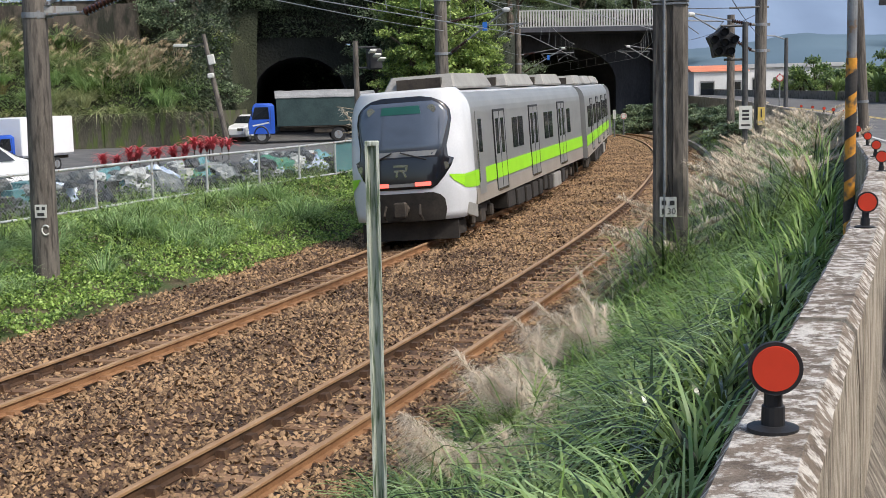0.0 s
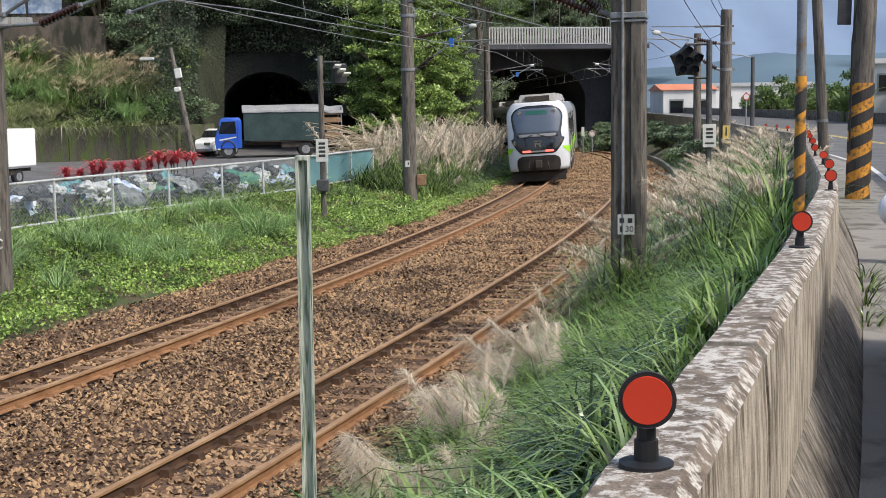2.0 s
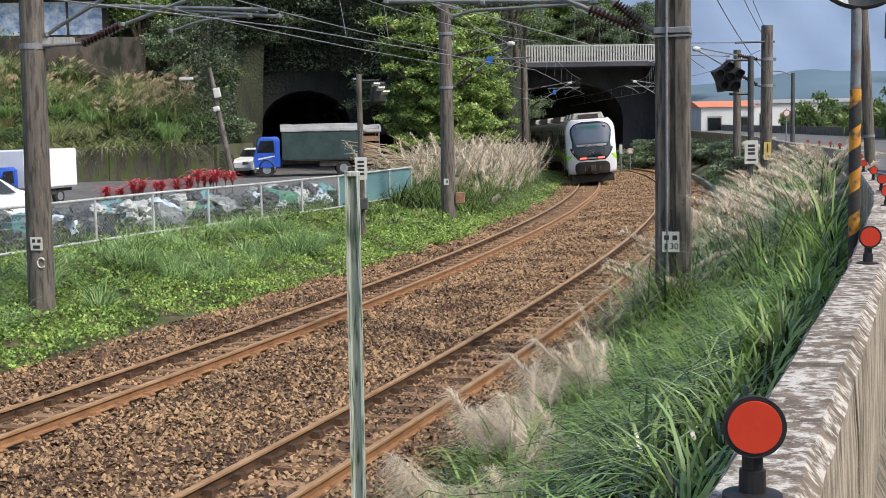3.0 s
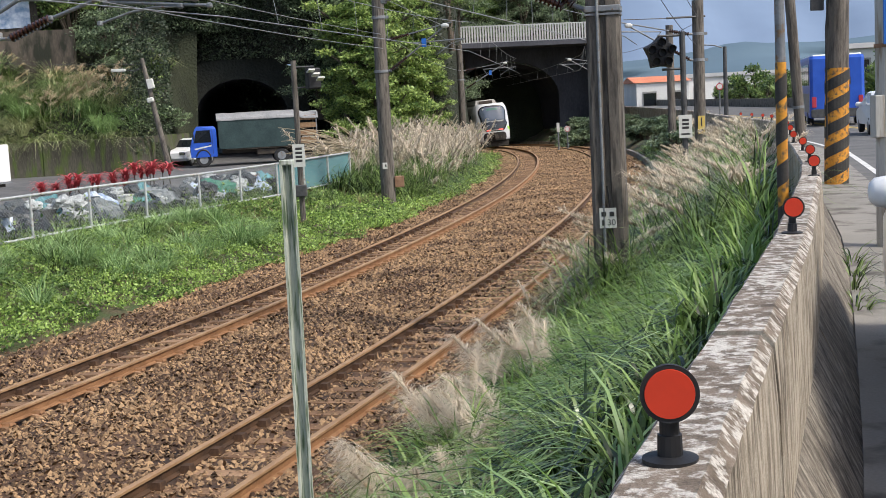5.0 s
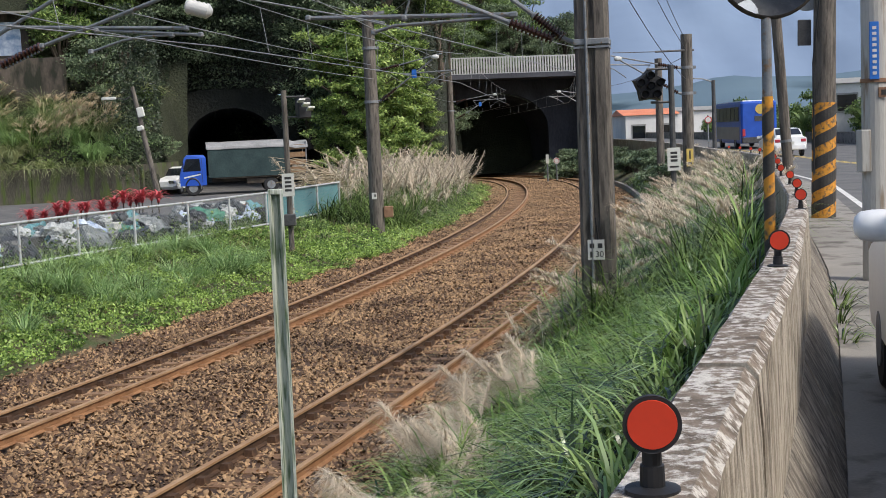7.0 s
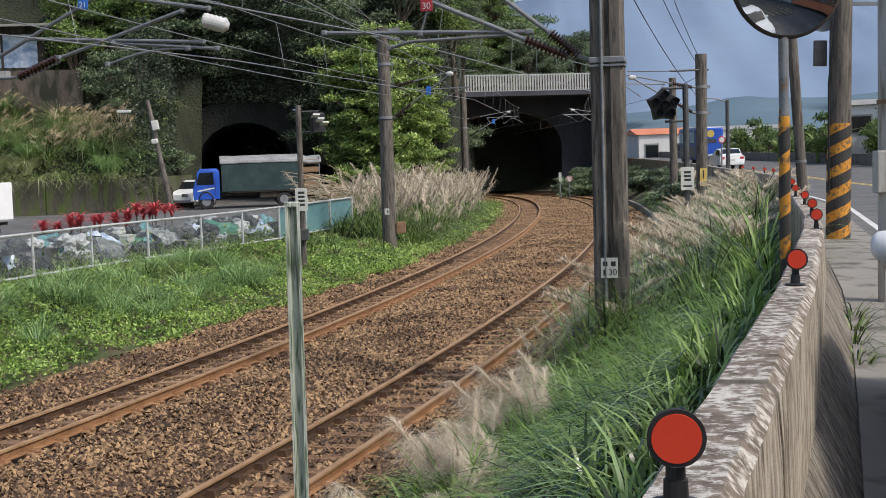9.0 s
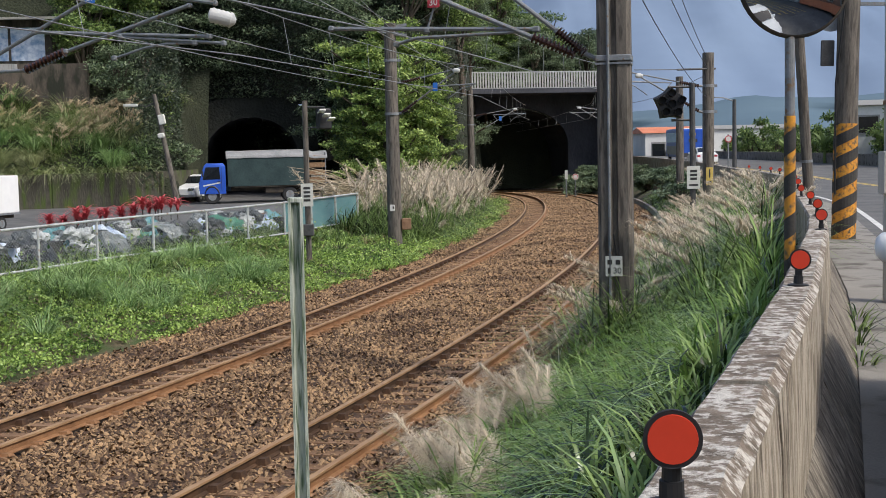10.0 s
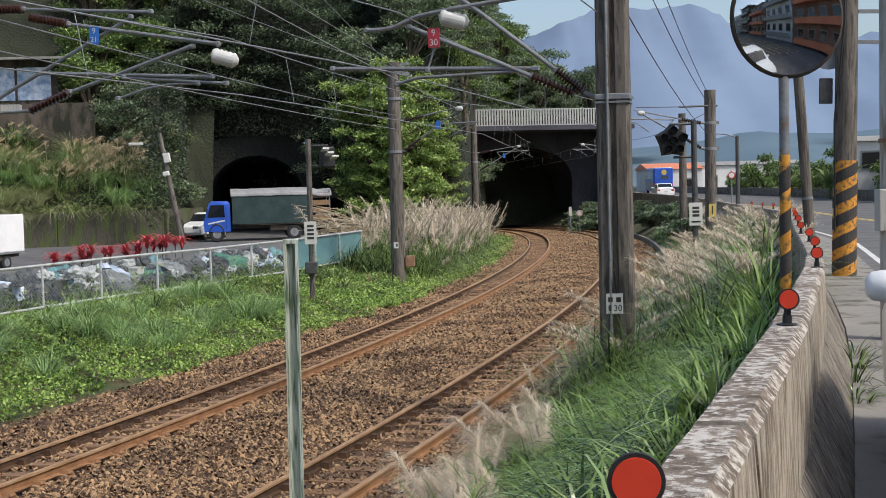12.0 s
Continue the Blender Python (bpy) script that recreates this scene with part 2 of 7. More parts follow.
    rock=mat("shade_black_rock", (0.006, 0.008, 0.006), (0.022, 0.025, 0.02), 0.9, scale=0.8, fine=6, bump=0.9, dist=0.1),
    brick=mat("red_brown_tiled_facade", (0.16, 0.07, 0.045), (0.34, 0.2, 0.14), 0.8, scale=1.2, fine=14, bump=0.2),
    # Near-black for the plough plate; on boxes it paints shade beneath the cars.
    underfloor=mat("underfloor_dark", (0.01, 0.009, 0.008), (0.04, 0.032, 0.025), 0.9, scale=3, fine=20, bump=0.2),
    net=mat("green_plastic_net", (0.02, 0.11, 0.07), (0.08, 0.26, 0.18), 0.6, scale=3, fine=20, bump=0.4),
    cane=mat("dry_cane", (0.3, 0.24, 0.15), (0.5, 0.42, 0.3), 0.8, scale=4, fine=20, bump=0.1, island=0.6),
)


def wall_mat(name, dark, pale, stain, grain, along_wall, across, up, cover_lo, cover_hi):
    """Old limewash flaking off stained concrete, its marks drawn out along chosen directions of the parapet."""
    m = bpy.data.materials.new(name)
    m.use_nodes = True
    nt = m.node_tree
    n, l = nt.nodes, nt.links
    p = n["Principled BSDF"]
    co, mp = n.new("ShaderNodeTexCoord"), n.new("ShaderNodeMapping")
    mp.vector_type = "TEXTURE"
    mp.inputs["Rotation"].default_value = (0, 0, radians(-18))
    mp.inputs["Scale"].default_value = (across, along_wall, up)
    l.new(co.outputs["Object"], mp.inputs["Vector"])

    def field(scale, detail, rough=0.6, raw=False):
        t = n.new("ShaderNodeTexNoise")
        t.inputs["Scale"].default_value, t.inputs["Detail"].default_value, t.inputs["Roughness"].default_value = scale, detail, rough
        l.new(co.outputs["Object"] if raw else mp.outputs[0], t.inputs["Vector"])
        return t.outputs["Fac"]

    flakes, streaks, patches, grit = field(grain, 7, 0.68), field(grain * 0.45, 5), field(1.7, 4, 0.6, True), field(150, 3, 0.6, True)
    base = ramp(nt, streaks, [(0.3, dark), (0.7, stain)])
    shift = n.new("ShaderNodeMath")
    shift.operation = "MULTIPLY_ADD"
    l.new(patches, shift.inputs[0])
    shift.inputs[1].default_value = 0.35
    l.new(flakes, shift.inputs[2])
    mask = ramp(nt, shift.outputs[0], [(cover_lo, (0, 0, 0)), (cover_hi, (1, 1, 1))])
    mx = n.new("ShaderNodeMix")
    mx.data_type = "RGBA"
    l.new(mask, mx.inputs["Factor"])
    l.new(base, mx.inputs["A"])
    mx.inputs["B"].default_value = (*pale, 1)
    g = n.new("ShaderNodeMix")
    g.data_type, g.blend_type = "RGBA", "MULTIPLY"
    g.inputs["Factor"].default_value = 0.55
    l.new(mx.outputs["Result"], g.inputs["A"])
    l.new(ramp(nt, grit, [(0.3, (0.35, 0.34, 0.32)), (0.6, (1, 1, 1))]), g.inputs["B"])
    l.new(g.outputs["Result"], p.inputs["Base Color"])
    p.inputs["Roughness"].default_value = 0.93
    hsum = n.new("ShaderNodeMath")
    hsum.operation = "MULTIPLY_ADD"
    l.new(grit, hsum.inputs[0])
    hsum.inputs[1].default_value = 0.4
    l.new(flakes, hsum.inputs[2])
    bp_ = n.new("ShaderNodeBump")
    bp_.inputs["Strength"].default_value, bp_.inputs["Distance"].default_value = 0.9, 0.012
    l.new(hsum.outputs[0], bp_.inputs["Height"])
    l.new(bp_.outputs[0], p.inputs["Normal"])
    return m


# Tones step darker from the top to the face to the foot.
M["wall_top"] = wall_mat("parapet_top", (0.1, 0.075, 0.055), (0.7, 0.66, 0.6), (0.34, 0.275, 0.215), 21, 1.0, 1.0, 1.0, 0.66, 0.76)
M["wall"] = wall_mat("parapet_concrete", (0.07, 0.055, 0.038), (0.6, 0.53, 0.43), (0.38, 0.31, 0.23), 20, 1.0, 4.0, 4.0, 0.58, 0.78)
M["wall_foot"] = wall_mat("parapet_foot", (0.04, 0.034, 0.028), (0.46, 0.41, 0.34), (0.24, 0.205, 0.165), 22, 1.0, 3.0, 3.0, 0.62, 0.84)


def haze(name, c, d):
    """Distant mountain paper-blue: air haze painted as blue colour and a faint glow."""
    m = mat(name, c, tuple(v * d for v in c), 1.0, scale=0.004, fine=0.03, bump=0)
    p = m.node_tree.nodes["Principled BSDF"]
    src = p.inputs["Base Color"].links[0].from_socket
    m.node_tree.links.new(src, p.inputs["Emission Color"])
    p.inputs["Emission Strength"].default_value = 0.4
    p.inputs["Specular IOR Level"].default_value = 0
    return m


# ---- mesh helpers ----
class Geo:
    """Vertices and faces of one mesh."""

    def __init__(self):
        self.v, self.f, self.n = [], [], 0

    def add(self, v, f):
        v = np.asarray(v, float).reshape(-1, 3)
        self.v.append(v)
        self.f.extend([[i + self.n for i in q] for q in f])
        self.n += len(v)
        return self

    def box(self, c, s, rz=0.0, top=1.0, rx=0.0, ry=0.0, chamfer=0.0):
        x, y, z = s[0] / 2, s[1] / 2, s[2] / 2
        k = min(chamfer, 0.45 * min(s)) if chamfer else 0.0
        if k:
            vs, fs = [], []
            ring = [(-x + k, -y), (x - k, -y), (x, -y + k), (x, y - k), (x - k, y), (-x + k, y), (-x, y - k), (-x, -y + k)]
            for zz, sh in ((-z, 1 - k / max(x, y)), (-z + k, 1), (z - k, top), (z, top * (1 - k / max(x, y)))):
                vs += [(a * sh, b * sh, zz) for a, b in ring]
            for j in range(3):
                fs += [[j * 8 + i, j * 8 + (i + 1) % 8, j * 8 + 8 + (i + 1) % 8, j * 8 + 8 + i] for i in range(8)]
            fs += [list(range(7, -1, -1)), list(range(24, 32))]
        else:
            vs = [(-x, -y, -z), (x, -y, -z), (x, y, -z), (-x, y, -z), (-x * top, -y * top, z), (x * top, -y * top, z), (x * top, y * top, z), (-x * top, y * top, z)]
            fs = [[3, 2, 1, 0], [4, 5, 6, 7], [0, 1, 5, 4], [1, 2, 6, 5], [2, 3, 7, 6], [3, 0, 4, 7]]
        m = pose(*c, rx, ry, rz)
        return self.add([m @ Vector(q) for q in vs], fs)

    def tube(self, pts, r, seg=8, caps=True):
        pts = [Vector(p) for p in pts]
        rs = r if isinstance(r, (list, tuple)) else [r] * len(pts)
        vs, fs = [], []
        for i, p in enumerate(pts):
            d = (pts[min(i + 1, len(pts) - 1)] - pts[max(i - 1, 0)]).normalized()
            a = d.cross(Vector((0, 0, 1)) if abs(d.z) < 0.95 else Vector((1, 0, 0))).normalized()
            b = d.cross(a)
            vs += [p + (a * math.cos(2 * math.pi * k / seg) + b * math.sin(2 * math.pi * k / seg)) * rs[i] for k in range(seg)]
        for i in range(len(pts) - 1):
            fs += [[i * seg + k, i * seg + (k + 1) % seg, (i + 1) * seg + (k + 1) % seg, (i + 1) * seg + k] for k in range(seg)]
        if caps:
            fs += [list(range(seg - 1, -1, -1)), list(range((len(pts) - 1) * seg, len(pts) * seg))]
        return self.add(vs, fs)

    def sweep(self, frames, profile, closed=True):
        """A profile of (across, up) carried along frames (place, across direction)."""
        vs, fs, k = [], [], len(profile)
        for p, a in frames:
            vs += [(p[0] + a[0] * u, p[1] + a[1] * u, p[2] + w) for u, w in profile]
        for i in range(len(frames) - 1):
            for j in range(k if closed else k - 1):
                fs.append([i * k + j, i * k + (j + 1) % k, (i + 1) * k + (j + 1) % k, (i + 1) * k + j])
        if closed:
            fs += [list(range(k)), list(range((len(frames) - 1) * k, len(frames) * k))[::-1]]
        return self.add(vs, fs)

    def mesh(self, name, smooth=False):
        me = bpy.data.meshes.new(name)
        me.from_pydata(np.concatenate(self.v).tolist(), [], self.f)
        if smooth:
            me.polygons.foreach_set("use_smooth", [True] * len(me.polygons))
        me.update()
        return me


def fix_normals(me):
    bm = bmesh.new()
    bm.from_mesh(me)
    bmesh.ops.recalc_face_normals(bm, faces=bm.faces)
    bm.to_mesh(me)
    bm.free()


def part(name, geo, material, parent=None, label="", smooth=False, m=None, fix=True):
    """Links the geometry as one mesh object, under a thing or a part."""
    me = geo.mesh(name, smooth) if isinstance(geo, Geo) else geo
    if fix and isinstance(geo, Geo) and len(me.polygons) < 20000:
        fix_normals(me)
    if not me.materials:
        me.materials.append(M[material] if isinstance(material, str) else material)
    ob = new(name, me)
    if m is not None:
        ob.matrix_basis = m
    if parent:
        ob.parent = parent
    if label:
        tagged(ob, label)
    return ob


def thing(name, m, label, category, group="", kind=""):
    ob = new(name)
    ob.matrix_basis = m
    ob.empty_display_size = 0.2
    return tagged(ob, label, category, group, kind)


def text(name, body, size, material, m, parent):
    cu = bpy.data.curves.new(name, "FONT")
    cu.body, cu.size, cu.align_x, cu.align_y, cu.extrude = body, size, "CENTER", "CENTER", 0.001
    cu.materials.append(M[material])
    ob = new(name, cu)
    ob.matrix_basis = m
    ob.parent = parent
    return ob


# ---- the track's plan ----
def plan_curve():
    """The inner rail of the far track, as x, y and heading every half metre of its length."""
    out = []
    for y in np.arange(-14.0, 84.0, 0.5):
        u = y / 100
        x = -12.434 + u * (40.454 + u * (-28.368 + u * (13.893 - 8.834 * u)))
        g = (40.454 + u * (-56.736 + u * (41.679 - 35.336 * u))) / 100
        out.append((x, y, math.atan(g)))
    x, y, h = out[-1]
    for _ in range(440):
        h -= 0.5 / 140
        x, y = x + 0.5 * math.sin(h), y + 0.5 * math.cos(h)
        out.append((x, y, h))
    return out


CURVE = plan_curve()
CUM = [0.0]
for a_, b_ in zip(CURVE, CURVE[1:]):
    CUM.append(CUM[-1] + math.hypot(b_[0] - a_[0], b_[1] - a_[1]))


def dip(y):
    """The line falls gently towards the tunnel."""
    return -0.00028 * min(max(y - 70.0, 0.0), 60.0) ** 2


def along(s, o=0.0, z=0.0):
    """Place and heading at length s, o metres to the right of the inner rail."""
    s = min(max(s, 0.0), CUM[-1] - 0.01)
    i = int(np.searchsorted(CUM, s, side="right")) - 1
    k = (s - CUM[i]) / (CUM[i + 1] - CUM[i])
    (x0, y0, h0), (x1, y1, h1) = CURVE[i], CURVE[i + 1]
    x, y, h = x0 + k * (x1 - x0), y0 + k * (y1 - y0), h0 + k * (h1 - h0)
    return Vector((x + o * math.cos(h), y - o * math.sin(h), z + dip(y))), h


def s_of_y(y):
    return CUM[int(np.argmin([abs(c[1] - y) for c in CURVE[:220]]))]


def rail_frames(s0, s1, o, z, step=1.0):
    fr = []
    for s in np.arange(s0, s1 + 0.01, step):
        p, h = along(s, o, z)
        fr.append((p, (math.cos(h), -math.sin(h))))
    return fr


# ---- tracks and ground ----
def smooth(a, b, t):
    t = min(max((t - a) / (b - a), 0), 1)
    return t * t * (3 - 2 * t)


WALL = [(-20.0, -60.0), (-10.5, -30.0), (-3.2, -8.0), (-1.2, -2.0), (-0.14, 1.1), (0.36, 2.65), (1.66, 6.47), (3.2, 11.3), (4.0, 14.0), (4.8, 17.0), (5.7, 20.6), (7.0, 25.5), (9.0, 33.0), (10.7, 42.0), (12.5, 54.0), (14.3, 68.0), (15.6, 84.0), (16.5, 100.0), (17.0, 118.0), (17.0, 150.0), (17.0, 200.0)]


def wall_x(y):
    return float(np.interp(y, [p[1] for p in WALL], [p[0] for p in WALL]))


def road_z(y):
    return 1.93 - 0.42 * smooth(15, 65, y)


def wall_top(y):
    return 2.965 - 0.016 * min(max(y - 2.6, 0), 14) - 0.35 * smooth(18, 60, y)


def bank(o, s):
    """Height of the ground o metres to the right of the inner rail."""
    if o < -1.3:
        z = -0.16 + 0.30 * smooth(-1.3, -3.2, o) + 0.42 * smooth(-3.0, -6.4, o)
    elif o < 6.6:
        z = -0.19
        if 1.9 < o < 3.5:
            z = -0.19 + 0.05 * math.sin((o - 1.9) / 1.6 * math.pi)
    else:
        z = -0.19 + 0.72 * smooth(6.6, 8.2, o) + 1.35 * smooth(8.0, 10.8, o)
    return z


def ground_sheet():
    g = Geo()
    os_ = np.concatenate([np.arange(-60, -10, 5.0), np.arange(-10, 12.01, 0.4)])
    ss = np.arange(0, 150, 0.8)
    vs = []
    for s in ss:
        for o in os_:
            p, h = along(s, o)
            z = bank(o, s) + p.z + 0.05 * noise.noise(Vector((p.x * 0.9, p.y * 0.9, 0)))
            if o > 6.4:
                lim = wall_x(p.y)
                if p.x > lim - 0.1:
                    p.x = lim - 0.1 + 0.02 * (p.x - lim)
                z = min(z, road_z(p.y) + 0.1)
            vs.append((p.x, p.y, z))
    k = len(os_)
    fs = [[i * k + j, i * k + j + 1, (i + 1) * k + j + 1, (i + 1) * k + j] for i in range(len(ss) - 1) for j in range(k - 1)]
    g.add(vs, fs)
    return g


ground = part("ground", ground_sheet(), "earth", smooth=True, fix=False)
tagged(ground, "weedy brown earth beside the railway", "ground", kind="structure")

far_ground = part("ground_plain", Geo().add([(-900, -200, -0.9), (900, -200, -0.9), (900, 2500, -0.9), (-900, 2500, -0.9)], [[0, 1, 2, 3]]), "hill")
tagged(far_ground, "dark green land reaching to the horizon", "ground", kind="structure")

bed = Geo()
fr = rail_frames(0, 250, 0, 0, 1.0)
def heap(o):
    """Ballast is heaped between and beside the rails, and lower inside them."""
    return 0.035 if 0.02 < o < 1.11 or 4.32 < o < 5.41 else 0.075


prof = [(o, bank(o, 0) + heap(o)) for o in np.arange(-1.9, 6.85, 0.25)]
prof[0], prof[-1] = (-1.9, -0.22), (6.75, -0.24)
bed.sweep(fr, prof, closed=False)
track_bed = tagged(part("track_bed", bed, "ballast", smooth=True, fix=False), "rust-brown crushed stone ballast under the tracks", "track bed", kind="structure")

RAILS = ((0.0, 0.0), (1.13, 0.075), (4.3, 0.0), (5.43, 0.015))


def rail_geo(o, z, s0=2, s1=250):
    w = Geo()
    w.sweep(rail_frames(s0, s1, o, z), [(-0.035, -0.004), (-0.035, -0.034), (-0.011, -0.046), (-0.011, -0.118), (-0.062, -0.134), (-0.062, -0.146), (0.062, -0.146), (0.062, -0.134), (0.011, -0.118), (0.011, -0.046), (0.035, -0.034), (0.035, -0.004)])
    t = Geo()
    t.sweep(rail_frames(s0, s1, o, z), [(-0.037, -0.032), (-0.037, -0.004), (-0.027, 0.001), (0.027, 0.001), (0.037, -0.004), (0.037, -0.032)])
    return w, t


def track(o, zl, zr, label):
    t = thing("railway_track", pose(0, 0, 0), label, "railway track", "railway tracks", kind="structure")
    for oo, z, face in ((o, zl, "rail_gauge"), (o + 1.13, zr, "rail_side")):
        w, h = rail_geo(oo, z)
        r = part("rail", w, face, t, fix=False)
        part("rail_head", h, "rail_top", r, "worn pale running surface", fix=False)
    lean = math.degrees(math.atan2(zl - zr, 1.13))
    me = Geo().box((0, 0, 0), (1.46, 0.21, 0.16), chamfer=0.02).mesh("sleeper")
    clip = Geo().box((0, 0, 0), (0.17, 0.12, 0.035), top=0.7).mesh("rail_clip")
    clip.materials.append(M["rail_side"])
    block = Geo().box((0, 0, 0.02), (0.13, 0.15, 0.085), top=0.75).mesh("rail_clip")
    block.materials.append(M["rail_gauge"])
    for s in np.arange(12, 150, 0.62):
        p, h = along(s + random.uniform(-0.02, 0.02), o + 0.565, (zl + zr) / 2 - 0.222)
        sl = part("sleeper", me, "sleeper", t, m=pose(*p, 0, lean, -math.degrees(h) + random.uniform(-0.7, 0.7)))
        if s < 60:
            for k in (-0.565, 0.565):
                for e in (-0.1, 0.1):
                    part("rail_clip", block if k < 0 < e else clip, "rail_side", sl, m=pose(k + e, 0, 0.097))
    return t


track(0.0, 0.0, 0.075, "rust-brown curving railway track on the bank side")
track(4.3, 0.0, 0.015, "rust-brown curving railway track below the parapet")


def along_many(s, o):
    """Places on the plan for arrays of lengths and offsets."""
    cx, cy, ch = (np.interp(s, CUM, [c[i] for c in CURVE]) for i in range(3))
    return np.stack([cx + o * np.cos(ch), cy - o * np.sin(ch)], -1)


def stones():
    """Loose ballast stones, one low angular lump each."""
    rng = np.random.default_rng(3)
    n = 320000
    s = 12 + 114 * rng.random(n) ** 2.1
    o = rng.uniform(-1.75, 6.6, n)
    keep = np.ones(n, bool)
    for c in (0.0, 1.13, 4.3, 5.43):
        keep &= np.abs(o - c) > 0.1
    mid = ((o > 0) & (o < 1.13)) | ((o > 4.3) & (o < 5.43))
    keep &= ~mid | (rng.random(n) < 0.6)
    s, o = s[keep], o[keep]
    n = len(s)
    base = np.array([(1, 0.2, -0.2), (0.1, 1, -0.2), (-1, 0.1, -0.2), (-0.1, -1, -0.2), (0.45, 0.1, 0.75), (-0.4, 0.25, 0.7), (0, -0.5, 0.65)], float)
    fc = np.array([(0, 1, 4), (1, 5, 4), (1, 2, 5), (2, 6, 5), (2, 3, 6), (3, 0, 6), (0, 4, 6), (4, 5, 6)])
    size = rng.uniform(0.011, 0.025, n) * (1 + s / 80)
    v = base[None] * rng.uniform(0.65, 1.35, (n, 7, 1)) * size[:, None, None] * np.array([1.25, 0.95, 0.85])
    a = rng.uniform(0, 6.28, n)
    tilt = rng.normal(0, 0.55, (n, 2))
    x, y, z = v[..., 0], v[..., 1], v[..., 2] + v[..., 0] * tilt[:, :1] + v[..., 1] * tilt[:, 1:]
    X = x * np.cos(a)[:, None] - y * np.sin(a)[:, None]
    Y = x * np.sin(a)[:, None] + y * np.cos(a)[:, None]
    c = along_many(s, o)
    oo = np.arange(-2, 7, 0.05)
    zz = np.interp(o, oo, [bank(q, 0) for q in oo]) + 0.045 + rng.uniform(-0.01, 0.02, n)
    inside = ((o > 0) & (o < 1.13)) | ((o > 4.3) & (o < 5.43))
    zz[~inside] += 0.04
    zz -= 0.00028 * np.clip(c[:, 1] - 70.0, 0.0, 60.0) ** 2
    V = np.stack([X + c[:, :1], Y + c[:, 1:], z + zz[:, None]], -1).reshape(-1, 3)
    near = np.arange(n)[s < 30]
    far = np.arange(n)[s >= 30]
    low = np.array([(0, 1, 4), (1, 2, 4), (2, 3, 4), (3, 0, 4)])
    F = np.concatenate([(fc[None] + 7 * near[:, None, None]).reshape(-1, 3), (low[None] + 7 * far[:, None, None]).reshape(-1, 3)])
    used = np.zeros(len(V), bool)
    used[F.ravel()] = True
    F = (np.cumsum(used) - 1)[F]
    V = V[used]
    return fast_mesh("ballast_stones", V, F)


def fast_mesh(name, V, F):
    """A mesh from arrays of places and equal-sided faces."""
    me = bpy.data.meshes.new(name)
    k = F.shape[1]
    me.vertices.add(len(V))
    me.vertices.foreach_set("co", np.ascontiguousarray(V, np.float32).ravel())
    me.loops.add(F.size)
    me.loops.foreach_set("vertex_index", np.ascontiguousarray(F, np.int32).ravel())
    me.polygons.add(len(F))
    me.polygons.foreach_set("loop_start", np.arange(0, F.size, k, dtype=np.int32))
    me.update(calc_edges=True)
    me.validate()
    return me


tagged(part("ballast_stones", stones(), "stone"), "loose rust-brown ballast stones", "ballast", kind="stuff")

# concrete drain kerb at the outer side of the curve
kerb = Geo().sweep(rail_frames(s_of_y(44), 150, 6.75, -0.2), [(-0.07, 0), (-0.07, 0.36), (0.09, 0.36), (0.09, 0)])
tagged(part("drain_kerb", kerb, "paving", fix=False), "low grey concrete drain kerb", "kerb", kind="structure")


# ---- road and parapet ----
def road_strip(a, b, dz, y0=-60.0, y1=200.0, step=2.0):
    g = Geo()
    vs = []
    ys = np.arange(y0, y1 + 0.01, step)
    for y in ys:
        vs += [(wall_x(y) + a, y, road_z(y) + dz), (wall_x(y) + b, y, road_z(y) + dz)]
    g.add(vs, [[2 * i, 2 * i + 1, 2 * i + 3, 2 * i + 2] for i in range(len(ys) - 1)])
    return g


tagged(part("road", road_strip(0.0, 16.0, 0.0), "asphalt", fix=False), "grey worn asphalt road with painted lines", "road", kind="structure")
tagged(part("roadside_paving", road_strip(0.33, 1.3, 0.02, 0.0, 60.0), "paving", fix=False), "worn pale concrete strip along the parapet", "pavement", kind="structure")
for nm, a, mm, y0, y1 in (("edge_line", 1.55, "white_line", 17, 120), ("centre_line", 5.6, "yellow_line", 17, 150), ("centre_line", 5.85, "yellow_line", 17, 150)):
    tagged(part(nm, road_strip(a, a + 0.13, 0.006, y0, y1), mm, fix=False), "painted line on the asphalt", "road marking", kind="structure")
for i in range(5):
    tagged(part("box_marking", road_strip(2.6, 4.9, 0.008, 24.0 + 2.2 * i, 24.4 + 2.2 * i, 0.4), "yellow_line", fix=False), "yellow box marking on the asphalt", "road marking", kind="structure")


